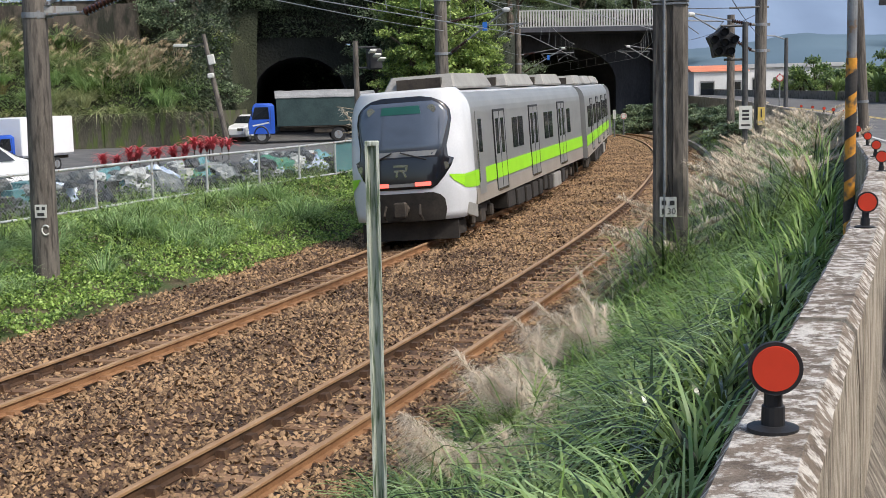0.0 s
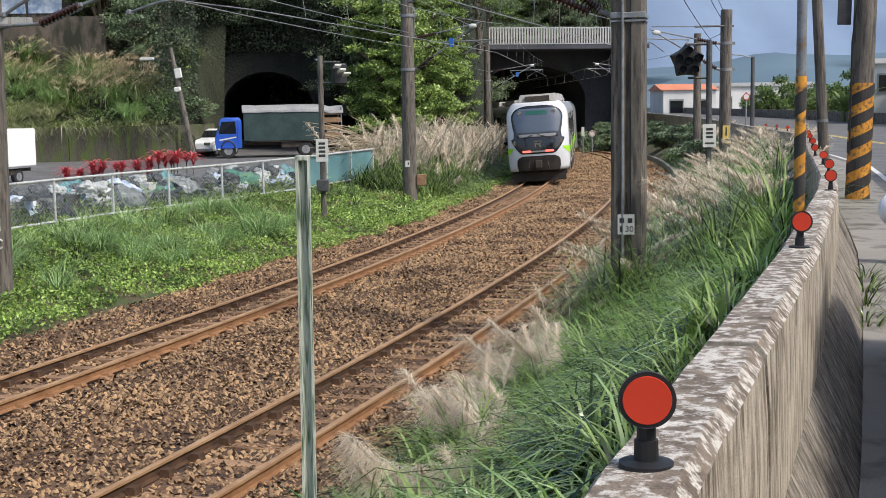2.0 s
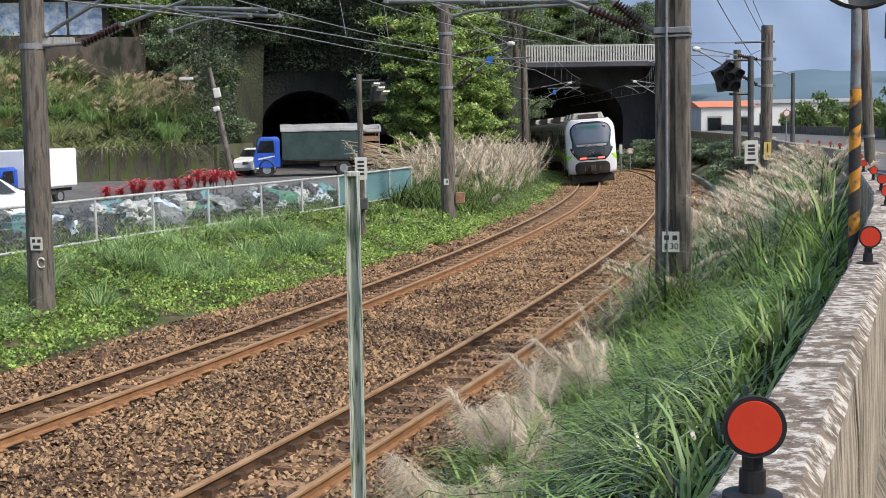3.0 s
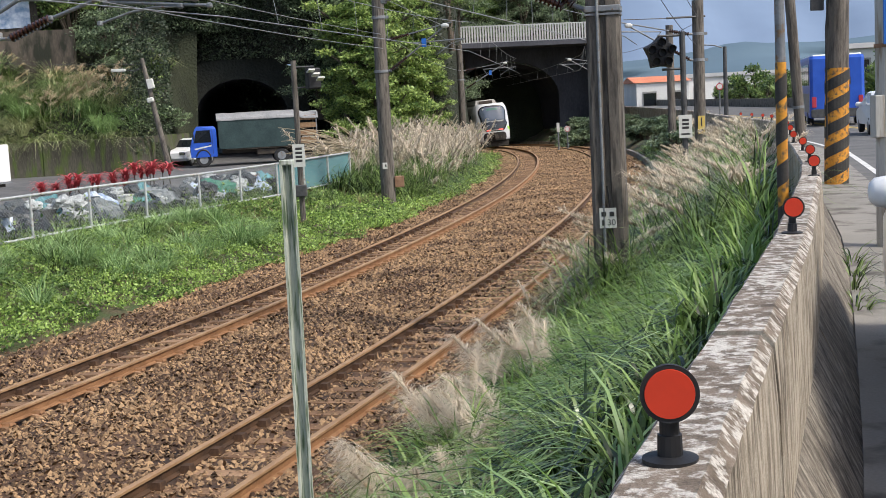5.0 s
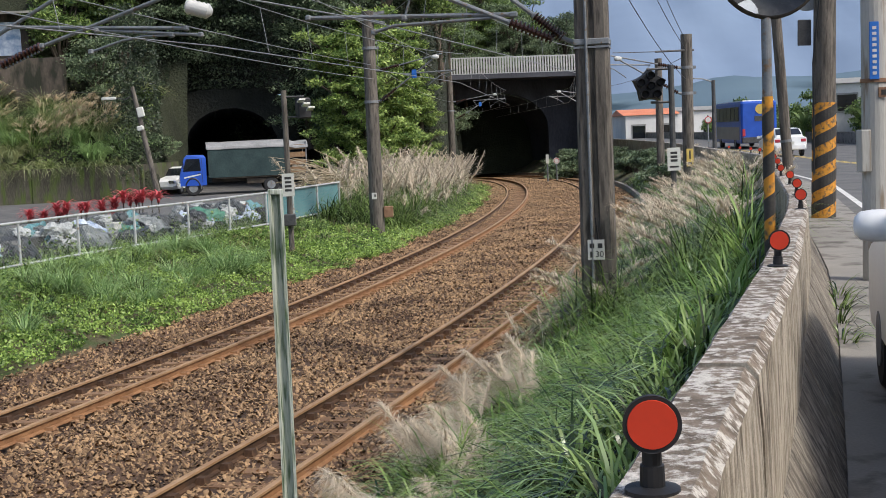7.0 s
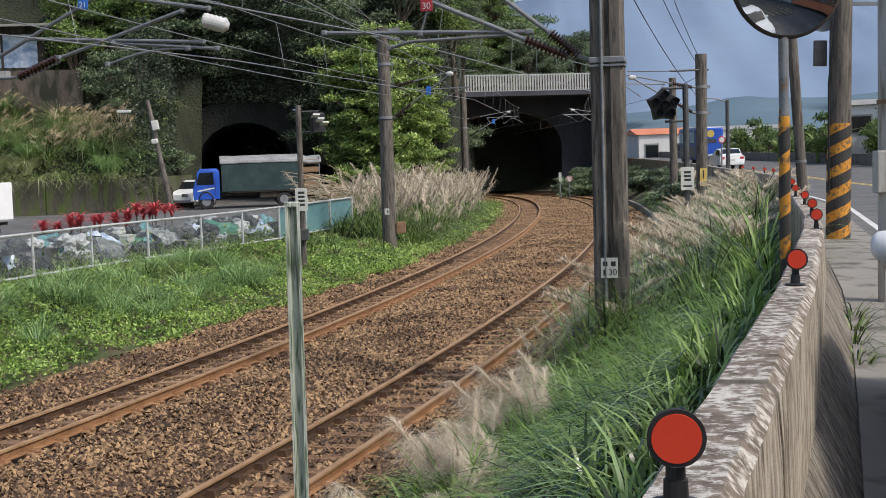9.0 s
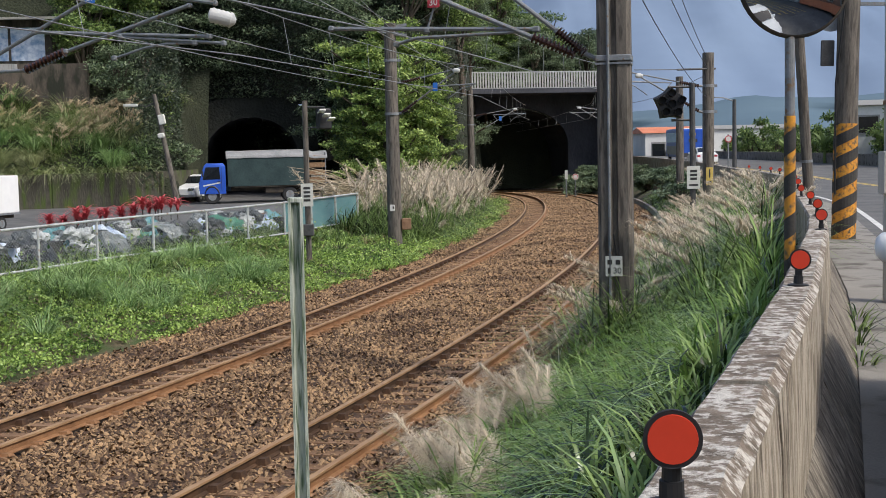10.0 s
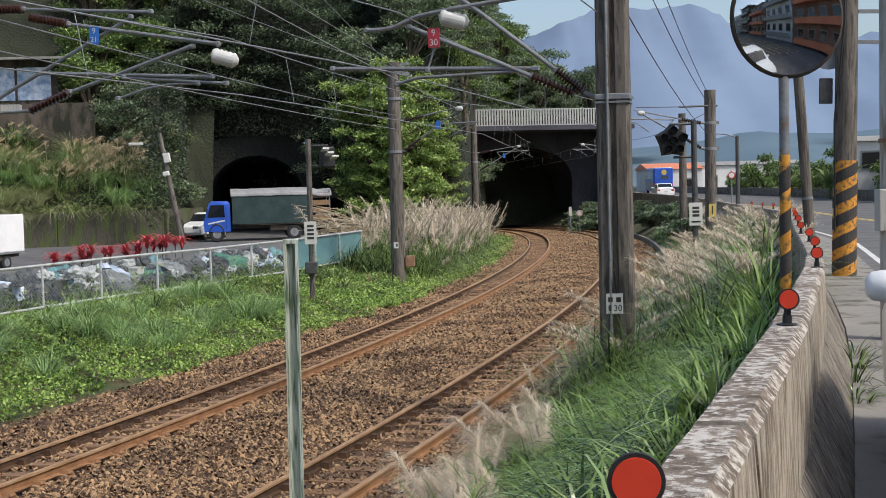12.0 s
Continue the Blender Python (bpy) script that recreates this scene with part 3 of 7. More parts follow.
def parapet():
    w = thing("parapet_wall", pose(0, 0, 0), "weathered pale concrete parapet wall with dark stains and a flared foot", "wall", kind="structure")
    cuts = [-8.0, 0.6, 3.86, 6.95, 10.0, 13.2, 16.4, 19.8, 24, 29, 34, 40, 48, 58, 70, 85, 100, 120]
    for y0, y1 in zip(cuts, cuts[1:]):
        n = max(3, int((y1 - y0) / 0.03)) if y0 < 16 else max(3, int((y1 - y0) / 1.0))
        vs = []
        for i in range(n + 1):
            y = y0 + 0.03 + (y1 - y0 - 0.06) * i / n
            h = math.atan2(wall_x(y + 0.8) - wall_x(y - 0.8), 1.6)
            a = Vector((math.cos(h), -math.sin(h), 0))
            c = Vector((wall_x(y), y, 0))
            t, r = wall_top(y), road_z(y)
            e = noise.noise(Vector((y * 2.5, 1, 0))) * 0.009 + noise.noise(Vector((y * 6, 5, 0))) * 0.004
            e2 = noise.noise(Vector((y * 3, 8, 0))) * 0.008 + noise.noise(Vector((y * 9, 3, 0))) * 0.004
            for u, z in ((-0.10, r - 1.2), (-0.095 + e2, t - 0.03), (-0.075 + e2, t - 0.004 + e2 * 0.5), (0.06 + e, t + e * 0.4), (0.092 + e, t - 0.035 + e), (0.10, t - 0.2), (0.11, r + 0.42), (0.22, r + 0.2), (0.32 + e * 2, r - 0.02), (0.32, r - 0.2)):
                q = c + a * u
                vs.append((q.x, q.y, z))
        k = 10
        g = Geo()
        fs = [[i * k + j, i * k + j + 1, (i + 1) * k + j + 1, (i + 1) * k + j] for i in range(n) for j in range(k - 1)]
        fs += [list(range(k)), list(range(n * k, n * k + k))[::-1]]
        g.add(vs, fs)
        me = g.mesh("wall_section")
        me.materials.append(M["wall"])
        me.materials.append(M["wall_top"])
        me.materials.append(M["wall_foot"])
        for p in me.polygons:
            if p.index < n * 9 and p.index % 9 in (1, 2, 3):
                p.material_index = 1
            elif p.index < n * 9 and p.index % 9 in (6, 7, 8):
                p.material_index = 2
        part("wall_section", me, "wall", w)
    return w


parapet()


def delineator():
    d = thing("delineator", pose(0, 0, 0), "red round reflector in a black ring on a black stem", "reflector", "reflectors on the parapet")
    part("base", Geo().tube([(0, 0, 0), (0, 0, 0.008), (0, 0, 0.013)], [0.05, 0.05, 0.03], 24), "black", d)
    part("stem", Geo().tube([(0, 0, 0.012), (0, 0, 0.05), (0, 0, 0.051), (0, 0, 0.1)], [0.023, 0.022, 0.018, 0.017], 14), "black", d)
    ring = Geo().tube([(0, -0.032, 0.13), (0, -0.034, 0.13), (0, -0.012, 0.13)], [0.05, 0.052, 0.05], 36)
    r = part("ring", ring, "black", d)
    part("reflector", Geo().tube([(0, -0.0365, 0.13), (0, -0.03, 0.13)], [0.0435, 0.045], 36), "red", r)
    return d


first = delineator()
first.matrix_basis = pose(0.343, 2.62, wall_top(2.62) - 0.003, 0, 0, -6)
for x, y in ((1.66, 6.47), (3.2, 11.2), (3.97, 13.9), (4.78, 16.9), (5.35, 19.3)) + tuple((wall_x(y), y) for y in (22.5, 26, 29.5, 33, 36.5, 40, 44, 48)):
    copy_thing(first, pose(x, y, wall_top(y) - 0.004, random.uniform(-2, 2), random.uniform(-2, 2), random.uniform(-16, -4)))


# ---- train ----
def nose_y(x, z, hw=1.34):
    """How far the cab's end lies behind its foremost line."""
    rake = 0.16 * max(0, z - 1.5) ** 1.6 + 0.10 * max(0, 1.3 - z)
    return rake + 0.5 * (abs(x) / hw) ** 3.4


def half_width(z):
    if z > 2.9:
        return 1.34 - 0.38 * ((z - 2.9) / 0.75) ** 2.6
    if z < 1.0:
        return 1.34 - 0.16 * (1.0 - z)
    return 1.34


def face_strip(levels, off, nx=28):
    """A patch on the cab's end: levels of (height, half width), lying off metres before it."""
    g = Geo()
    vs = []
    for z, hw in levels:
        for i in range(nx + 1):
            x = -hw + 2 * hw * i / nx
            vs.append((x, nose_y(x, z) - off, z))
    k = nx + 1
    n = len(levels)
    back = [(x, y + off + 0.03, z) for x, y, z in vs]
    fs = [[i * k + j, i * k + j + 1, (i + 1) * k + j + 1, (i + 1) * k + j] for i in range(n - 1) for j in range(nx)]
    rim = [j for j in range(k)] + [i * k + nx for i in range(1, n)] + [(n - 1) * k + j for j in range(nx - 1, -1, -1)] + [i * k for i in range(n - 2, 0, -1)]
    m = n * k
    fs += [[a, b, b + m, a + m] for a, b in zip(rim, rim[1:] + rim[:1])]
    g.add(vs + back, fs)
    return g


def body_profile():
    pts = []
    for z in (0.78, 1.0, 1.6, 2.2, 2.75):
        pts.append((half_width(z), z))
    for a in np.linspace(0, math.pi / 2, 7):
        pts.append((0.99 + 0.35 * math.cos(a) if a < 1.5 else 1.0, 2.95 + 0.55 * math.sin(a)))
    pts.append((0.5, 3.6))
    return pts + [(-x, z) for x, z in pts[::-1]]


def bogie(car, y):
    b = part("bogie", Geo().box((1.0, y, 0.55), (0.12, 2.7, 0.22), chamfer=0.03).box((-1.0, y, 0.55), (0.12, 2.7, 0.22), chamfer=0.03).box((0, y, 0.6), (2.0, 0.5, 0.2)).box((1.06, y, 0.42), (0.2, 0.5, 0.34), chamfer=0.03).box((-1.06, y, 0.42), (0.2, 0.5, 0.34), chamfer=0.03), "under", car)
    for dy in (-1.05, 1.05):
        for x in (-0.565, 0.565):
            part("wheel", Geo().tube([(x - 0.06, y + dy, 0.43), (x + 0.06, y + dy, 0.43)], 0.43, 22), "dark_steel", b)
        part("axle_box", Geo().box((1.08, y + dy, 0.45), (0.18, 0.3, 0.3), chamfer=0.04).box((-1.08, y + dy, 0.45), (0.18, 0.3, 0.3), chamfer=0.04), "under", b)


def rail_car(tail):
    length = 19.6
    lab = "white and silver commuter train end car with black cab mask" if tail else "silver commuter train car with lime green stripe"
    car = thing("train_car", pose(0, 0, 0), lab, "train car", "cars of the train")
    y0 = 1.6 if tail else 0.0
    g = Geo()
    pr = body_profile()
    k = len(pr)
    vs = [(x, y, z) for y in (y0, length) for x, z in pr]
    g.add(vs, [[j, (j + 1) % k, k + (j + 1) % k, k + j] for j in range(k)] + [list(range(k)), list(range(k, 2 * k))[::-1]])
    part("body", g, "train_grey", car)
    part("sill", Geo().box((0, (y0 + length) / 2, 0.98), (2.708, length - y0 - 0.1, 0.36)), "train_tan", car, "dusty beige lower side panel")
    part("stripe", Geo().box((0, (y0 + length) / 2, 1.42), (2.712, length - y0 - 0.02, 0.38)), "green", car, "lime green side stripe")
    part("roof_edge", Geo().box((0, (y0 + length) / 2, 3.45), (2.2, length - y0, 0.12), chamfer=0.05), "train_white", car, "pale roof edge")
    if tail:
        n = Geo()
        zs = [0.62, 0.8, 1.0, 1.25, 1.5, 1.8, 2.1, 2.4, 2.7, 2.95, 3.15, 3.32, 3.45, 3.54, 3.6]
        nx = 20
        vs = []
        for z in zs:
            hw = half_width(z)
            for i in range(nx + 1):
                t = -1 + 2 * i / nx
                x = hw * math.copysign(abs(t) ** 0.8, t)
                vs.append((x, nose_y(x, z), z))
        kk = nx + 1
        fs = [[i * kk + j, i * kk + j + 1, (i + 1) * kk + j + 1, (i + 1) * kk + j] for i in range(len(zs) - 1) for j in range(nx)]
        m = len(vs)
        for z in zs:
            hw = half_width(z) + 0.004
            vs += [(-hw, 1.62, z), (hw, 1.62, z)]
        for i in range(len(zs) - 1):
            fs.append([i * kk, (i + 1) * kk, m + 2 * i + 2, m + 2 * i])
            fs.append([i * kk + nx, m + 2 * i + 1, m + 2 * i + 3, (i + 1) * kk + nx])
        top = [(len(zs) - 1) * kk + j for j in range(kk)]
        fs.append(top + [m + 2 * len(zs) - 1, m + 2 * len(zs) - 2])
        fs.append([j for j in range(kk)][::-1] + [m, m + 1])
        n.add(vs, fs)
        part("cab", n, "train_white", car, "glossy white cab shell", smooth=True)
        mask = part("cab_mask", face_strip([(1.36, 0.68), (1.42, 0.8), (1.6, 0.96), (1.85, 1.12), (2.0, 1.17), (2.06, 1.05), (2.3, 1.03), (2.6, 1.09), (2.9, 1.13), (3.1, 1.1), (3.22, 1.02), (3.32, 0.9), (3.4, 0.72), (3.45, 0.45)], 0.02), "mask", car, "glossy black front mask", smooth=True)
        part("windscreen", face_strip([(2.07, 0.9), (2.35, 0.95), (2.65, 1.02), (2.9, 1.07), (3.08, 1.04), (3.22, 0.93), (3.33, 0.74)], 0.028), "shield", mask, "blue-grey tinted windscreen", smooth=True)
        part("destination_display", face_strip([(3.06, 0.48), (3.24, 0.44)], 0.036, 6), "led", mask, "green lit destination display")
        for sx in (-1, 1):
            lamp = Geo()
            lamp.tube([(sx * 0.72, nose_y(0.72, 3.15) - 0.045, 3.15), (sx * 0.72, nose_y(0.72, 3.15), 3.15)], 0.1, 16)
            part("marker_lamp", lamp, "chrome", mask)
            part("headlight", Geo().tube([(sx * 1.0, nose_y(1.0, 1.85) - 0.03, 1.85), (sx * 1.0, nose_y(1.0, 1.85), 1.85)], 0.085, 14), "chrome", mask)
            part("tail_light", Geo().box((sx * 0.5, nose_y(0.5, 1.46) - 0.035, 1.47), (0.36, 0.05, 0.09), rz=sx * 9), "tail", mask, "glowing red tail light")
            a, b = (sx * 0.1 - 0.1, 2.1), (sx * 0.1 + (0.5 if sx > 0 else -0.55), 2.02)
            part("wiper", Geo().tube([(a[0], nose_y(a[0], a[1]) - 0.05, a[1] + 0.1), (b[0], nose_y(b[0], b[1]) - 0.05, b[1])], 0.018, 6), "black", mask)
        # Pale strip just before the glass paints the sky reflected low on it.
        part("cab_desk", face_strip([(2.1, 0.78), (2.22, 0.84)], 0.03, 12), "train_grey", mask, "pale strip painting the sky's reflection low on the windscreen")
        part("lamp_bar", Geo().box((0, -0.03, 1.46), (0.62, 0.04, 0.07)), "train_grey", mask, "silver bar between the tail lights")
        part("emblem", Geo().box((0.0, nose_y(0, 1.8) - 0.03, 1.9), (0.34, 0.02, 0.05)).box((0.13, nose_y(0, 1.8) - 0.03, 1.84), (0.05, 0.02, 0.1), ry=15).box((-0.02, nose_y(0, 1.8) - 0.03, 1.79), (0.3, 0.02, 0.045)).box((0.08, nose_y(0, 1.75) - 0.03, 1.71), (0.05, 0.02, 0.15), ry=-25).box((-0.1, nose_y(0, 1.75) - 0.03, 1.72), (0.05, 0.02, 0.14), ry=15), "chrome", mask)
        # Dark patch laid on the nose stands for the coupler opening's shade.
        well = part("coupler_recess", face_strip([(0.62, 0.9), (0.85, 0.96), (1.1, 0.94), (1.2, 0.86), (1.27, 0.7)], 0.012), "underfloor", car, "dark patch on the nose painting the shaded coupler opening")
        part("coupler", Geo().tube([(0, -0.3, 0.92), (0, 0.2, 0.92)], 0.13, 12).box((0, -0.28, 0.92), (0.3, 0.14, 0.34), chamfer=0.03), "under", well)
        for sx in (-1, 1):
            part("hose", Geo().tube([(sx * 0.4, -0.08, 1.0), (sx * 0.42, -0.2, 0.8), (sx * 0.44, -0.05, 0.66)], 0.035, 7), "under", well)
        part("pilot", Geo().box((0, 0.42, 0.36), (2.3, 0.1, 0.42), rx=-8).box((0, 0.9, 0.36), (2.2, 0.9, 0.3)), "underfloor", car, "black snow plough plate")
        for sx in (-1, 1):
            xs = [1.08, 1.14, 1.2, 1.25, 1.3, 1.33, 1.346]
            rows = [(sx * (x + 0.004), nose_y(x, 1.4) - 0.014, 1.61 - 0.3 * (i / 6) ** 0.6, 1.64 - 0.03 * i / 6) for i, x in enumerate(xs)]
            rows += [(sx * 1.352, 0.95, 1.26, 1.61), (sx * 1.352, 1.62, 1.23, 1.61)]
            vs = [(x, y, z) for x, y, a, b in rows for z in (a, b)] + [(x - sx * 0.02, y + 0.01, z) for x, y, a, b in rows for z in (a, b)]
            m2 = 2 * len(rows)
            fs = [[2 * i, 2 * i + 2, 2 * i + 3, 2 * i + 1] for i in range(len(rows) - 1)] + [[m2 + 2 * i + 1, m2 + 2 * i + 3, m2 + 2 * i + 2, m2 + 2 * i] for i in range(len(rows) - 1)]
            part("cab_stripe", Geo().add(vs, fs), "green", car, "lime green swoosh round the cab")
            cd = part("cab_door", Geo().box((sx * 1.35, 2.35, 2.0), (0.03, 0.72, 2.0), chamfer=0.01), "train_grey", car)
            part("door_window", Geo().box((sx * 1.356, 2.35, 2.4), (0.03, 0.4, 0.8), chamfer=0.012), "glass", cd)
            part("handrail", Geo().tube([(sx * 1.39, 1.9, 1.3), (sx * 1.39, 1.9, 2.3)], 0.018, 6), "chrome", cd)
            part("skirt", Geo().box((sx * 1.29, 1.25, 0.72), (0.08, 1.0, 0.3), top=1.0, rx=-10, chamfer=0.03), "train_roof", car, "grey lower cab skirt")
    # doors and windows
    doors = [4.0, 8.6, 13.2, 17.6] if not tail else [4.7, 9.7, 14.9]
    for sx in (-1, 1):
        X = sx * 1.356
        for d in doors:
            dr = part("door", Geo().box((sx * 1.35, d, 1.95), (0.03, 1.36, 2.0), chamfer=0.01), "train_grey", car)
            part("door_frame", Geo().box((X, d - 0.68, 1.95), (0.03, 0.06, 2.02)).box((X, d + 0.68, 1.95), (0.03, 0.06, 2.02)).box((X, d, 1.95), (0.03, 0.035, 2.0)).box((X, d, 2.96), (0.03, 1.4, 0.06)), "black", dr)
            for e in (-0.33, 0.33):
                part("door_window", Geo().box((X, d + e, 2.3), (0.03, 0.36, 0.9), chamfer=0.008), "glass", dr)
            part("door_stripe", Geo().box((X, d, 1.42), (0.026, 1.3, 0.38)), "green", dr)
            part("step_plate", Geo().box((X, d, 0.93), (0.05, 1.3, 0.06)), "chrome", dr)
        edges = ([] if tail else [0.3]) + doors + [19.3]
        for a, b in zip(edges, edges[1:]):
            mid, span = (a + b) / 2, b - a
            if span < 2.2:
                ws = [mid + (0.25 if a == edges[0] else 0.35)]
            else:
                ws = [mid - 0.42, mid + 0.42] if b < 19 or not tail else [mid - 0.6]
            for wy in ws:
                part("window", Geo().box((X, wy, 2.3), (0.03, 0.62, 0.82), chamfer=0.012), "glass", car)
    # roof units
    for uy, ul in ((4.2, 4.2), (10.6, 4.2), (16.6, 3.6)):
        u = part("air_conditioner", Geo().box((0, uy, 3.76), (1.8, ul, 0.38), top=0.88, chamfer=0.05), "train_roof", car, "beige-grey roof air conditioner")
        part("grille", Geo().box((0, uy - ul / 2 + 0.05, 3.75), (1.1, 0.16, 0.24)), "under", u)
    # underfloor
    rng = random.Random(5)
    y = 5.2
    while y < 14.6:
        w = rng.uniform(0.7, 1.7)
        for sx in (-1, 1):
            part("equipment_box", Geo().box((sx * 0.95, y + w / 2, 0.52 + rng.uniform(-0.05, 0.05)), (0.75, w - 0.3, 0.46), chamfer=0.03), rng.choice(["underfloor", "underfloor", "underfloor", "train_roof"]), car)
        y += w
    for by in (3.0, 16.6):
        bogie(car, by)
    return car


TRAIN = [rail_car(True)]
middle = rail_car(False)
TRAIN += [middle] + [copy_thing(middle, pose(0, 0, 0)) for _ in range(2)]


def car_pose(s):
    a, _ = along(s + 3.0, 0.68, -0.03)
    b, _ = along(s + 16.6, 0.6, -0.01)
    d = b - a
    h = math.degrees(math.atan2(d.x, d.y))
    u = d.normalized()
    return pose(a.x - 3.0 * u.x, a.y - 3.0 * u.y, a.z - 3.0 * u.z, math.degrees(math.asin(u.z)), -3.2, -h)


# ---- tunnel, hillside and distance ----
def tunnel():
    t = thing("railway_tunnel", pose(0, 0, 0), "dark sooty concrete railway tunnel under a deck with white railing", "tunnel", kind="structure")
    s0 = s_of_y(84) + 29.0
    # bore along the track
    arch = [(-2.2, -0.3), (-2.2, 3.7)] + [(2.72 - 4.92 * math.cos(a), 3.7 + 3.2 * math.sin(a)) for a in np.linspace(0.15, math.pi - 0.15, 14)] + [(7.64, 3.7), (7.64, -0.3)]
    bore = Geo().sweep(rail_frames(s0 + 0.3, s0 + 150, 1.5, 0, 3.0), [(2.72 + 1.06 * (u - 2.72), 1.05 * w + 0.02) for u, w in arch], closed=False)
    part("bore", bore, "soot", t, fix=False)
    p, h = along(s0 + 149, 2.7)
    part("end_wall", Geo().box((p.x, p.y, 3), (16, 0.4, 9), rz=-math.degrees(h)), "soot", t)
    # front wall with the arched opening cut through
    c, h = along(s0, 1.5)
    c.z = 0
    a = Vector((math.cos(h), -math.sin(h), 0))
    d = Vector((math.sin(h), math.cos(h), 0))
    outer = [(-7.0, -0.4)] + [(-7.0, z) for z in np.linspace(0.5, 8.0, 5)] + [(u, 8.0) for u in np.linspace(-4, 10, 12)] + [(11.2, z) for z in np.linspace(8.0, -0.4, 5)]
    inner = arch
    vs, fs = [], []
    n = 60

    def resample(poly):
        poly = [Vector((u, w)) for u, w in poly]
        cum = [0]
        for q, r in zip(poly, poly[1:]):
            cum.append(cum[-1] + (r - q).length)
        return [(float(np.interp(k * cum[-1] / n, cum, [q.x for q in poly])), float(np.interp(k * cum[-1] / n, cum, [q.y for q in poly]))) for k in range(n + 1)]

    for dep in (0.0, 0.6):
        for poly in (resample(outer), resample(inner)):
            for u, w in poly:
                q = c + a * u + d * dep
                vs.append((q.x, q.y, w))
    k = n + 1
    for i in range(n):
        fs += [[i, i + 1, k + i + 1, k + i], [k + i, k + i + 1, 3 * k + i + 1, 3 * k + i], [2 * k + i, 3 * k + i, 3 * k + i + 1, 2 * k + i + 1], [i, 2 * k + i, 2 * k + i + 1, i + 1]]
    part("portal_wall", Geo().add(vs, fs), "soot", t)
    q = c + a * 2.4 - d * 2.2
    rz = -math.degrees(h)
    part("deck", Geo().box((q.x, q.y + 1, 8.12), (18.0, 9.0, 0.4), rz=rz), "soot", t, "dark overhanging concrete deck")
    q = c + a * 10.9 - d * 1.6
    part("side_wall", Geo().box((q.x, q.y + 1, 3.6), (0.6, 8.0, 8.6), rz=rz), "soot", t)
    q = c + a * -6.6 - d * 1.6
    part("side_wall", Geo().box((q.x, q.y + 1, 3.6), (0.6, 8.0, 8.6), rz=rz), "soot", t)
    rail = part("railing", Geo().box((0, 0, 9.7), (18.0, 0.1, 0.08)).box((0, 0, 8.36), (18.0, 0.1, 0.08)), "fence_white", t, "weathered white slatted railing", m=Matrix.Translation(c + a * 2.4 - d * 5.4) @ pose(0, 0, 0, 0, 0, rz))
    sl = Geo().box((0, 0, 0), (0.12, 0.04, 1.3)).mesh("slat")
    for x in np.arange(-8.7, 8.75, 0.235):
        part("slat", sl, "fence_white", rail, m=pose(x, -0.06, 9.03))
    return c, a, d


TC, TA, TD = tunnel()


def ridge(x):
    return float(np.interp(x, [-80, -30, -10, 0, 6, 12, 18, 24, 30], [34, 40, 36, 27, 17.5, 11.5, 8.4, 4, 0]))


def front(x):
    return float(np.interp(x, [-80, -26, -15, -13.5, -9, -6.5, -3, 1.5, 3.5, 30], [62, 66, 69, 80, 86, 82, 74, 78, 120, 123]))


def hill_z(x, y):
    d = y - front(x)
    if d < 0 or x > 16.5:
        return -0.5
    n = 2.2 * noise.noise(Vector((x * 0.07, y * 0.07, 2))) + 0.7 * noise.noise(Vector((x * 0.3, y * 0.3, 7)))
    if x > 3.5:
        z = 8.3 + 0.8 * d
    elif x < -14:
        z = 2.5 + 0.74 * min(d, 6.5) + 2.0 * smooth(7.0, 7.5, d) * (1 if x < -19.5 else 0.4) + 1.25 * max(0, d - 9)
    else:
        z = 0.7 + 5.2 * smooth(0, 2.5, d) + 1.15 * d
    return min(z + n * min(1, d / 6), ridge(x) + n)


def hillside():
    xs, ys = np.arange(-80, 27, 1.0), np.concatenate([np.arange(58, 120, 0.8), np.arange(120, 190, 3.0)])
    vs = [(x, y, hill_z(x, y)) for y in ys for x in xs]
    k = len(xs)
    fs = []
    for i in range(len(ys) - 1):
        for j in range(k - 1):
            q = [i * k + j, i * k + j + 1, (i + 1) * k + j + 1, (i + 1) * k + j]
            if max(vs[a][2] for a in q) > -0.4:
                mx, my = xs[j] + 0.5, ys[i] + 0.4
                if -14.2 < mx < -9.2 and my < front(mx) + 6 and min(vs[a][2] for a in q) < 4.6:
                    continue
                fs.append(q)
    return Geo().add(vs, fs)


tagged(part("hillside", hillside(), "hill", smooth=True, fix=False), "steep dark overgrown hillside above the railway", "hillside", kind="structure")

# road tunnel in the hillside
rt = thing("road_tunnel", pose(-11.8, 80.5, 0.7, 0, 0, 8), "dark arched road tunnel mouth in the hillside", "tunnel", kind="structure")
arch = [(-2.9, 0), (-2.9, 2.6)] + [(2.9 * math.cos(a), 2.6 + 2.4 * math.sin(a)) for a in np.linspace(math.pi - 0.2, 0.2, 10)] + [(2.9, 2.6), (2.9, 0)]
g = Geo()
g.add([(u, y, w) for y in (-0.3, 30) for u, w in arch], [[j, j + 1, len(arch) + j + 1, len(arch) + j] for j in range(len(arch) - 1)] + [list(range(len(arch), 2 * len(arch)))])
part("bore", g, "soot", rt, fix=False)
g = Geo()
out = [(u * 1.0 + math.copysign(1.3, u), w + (1.2 if w > 2.7 else 0)) for u, w in arch]
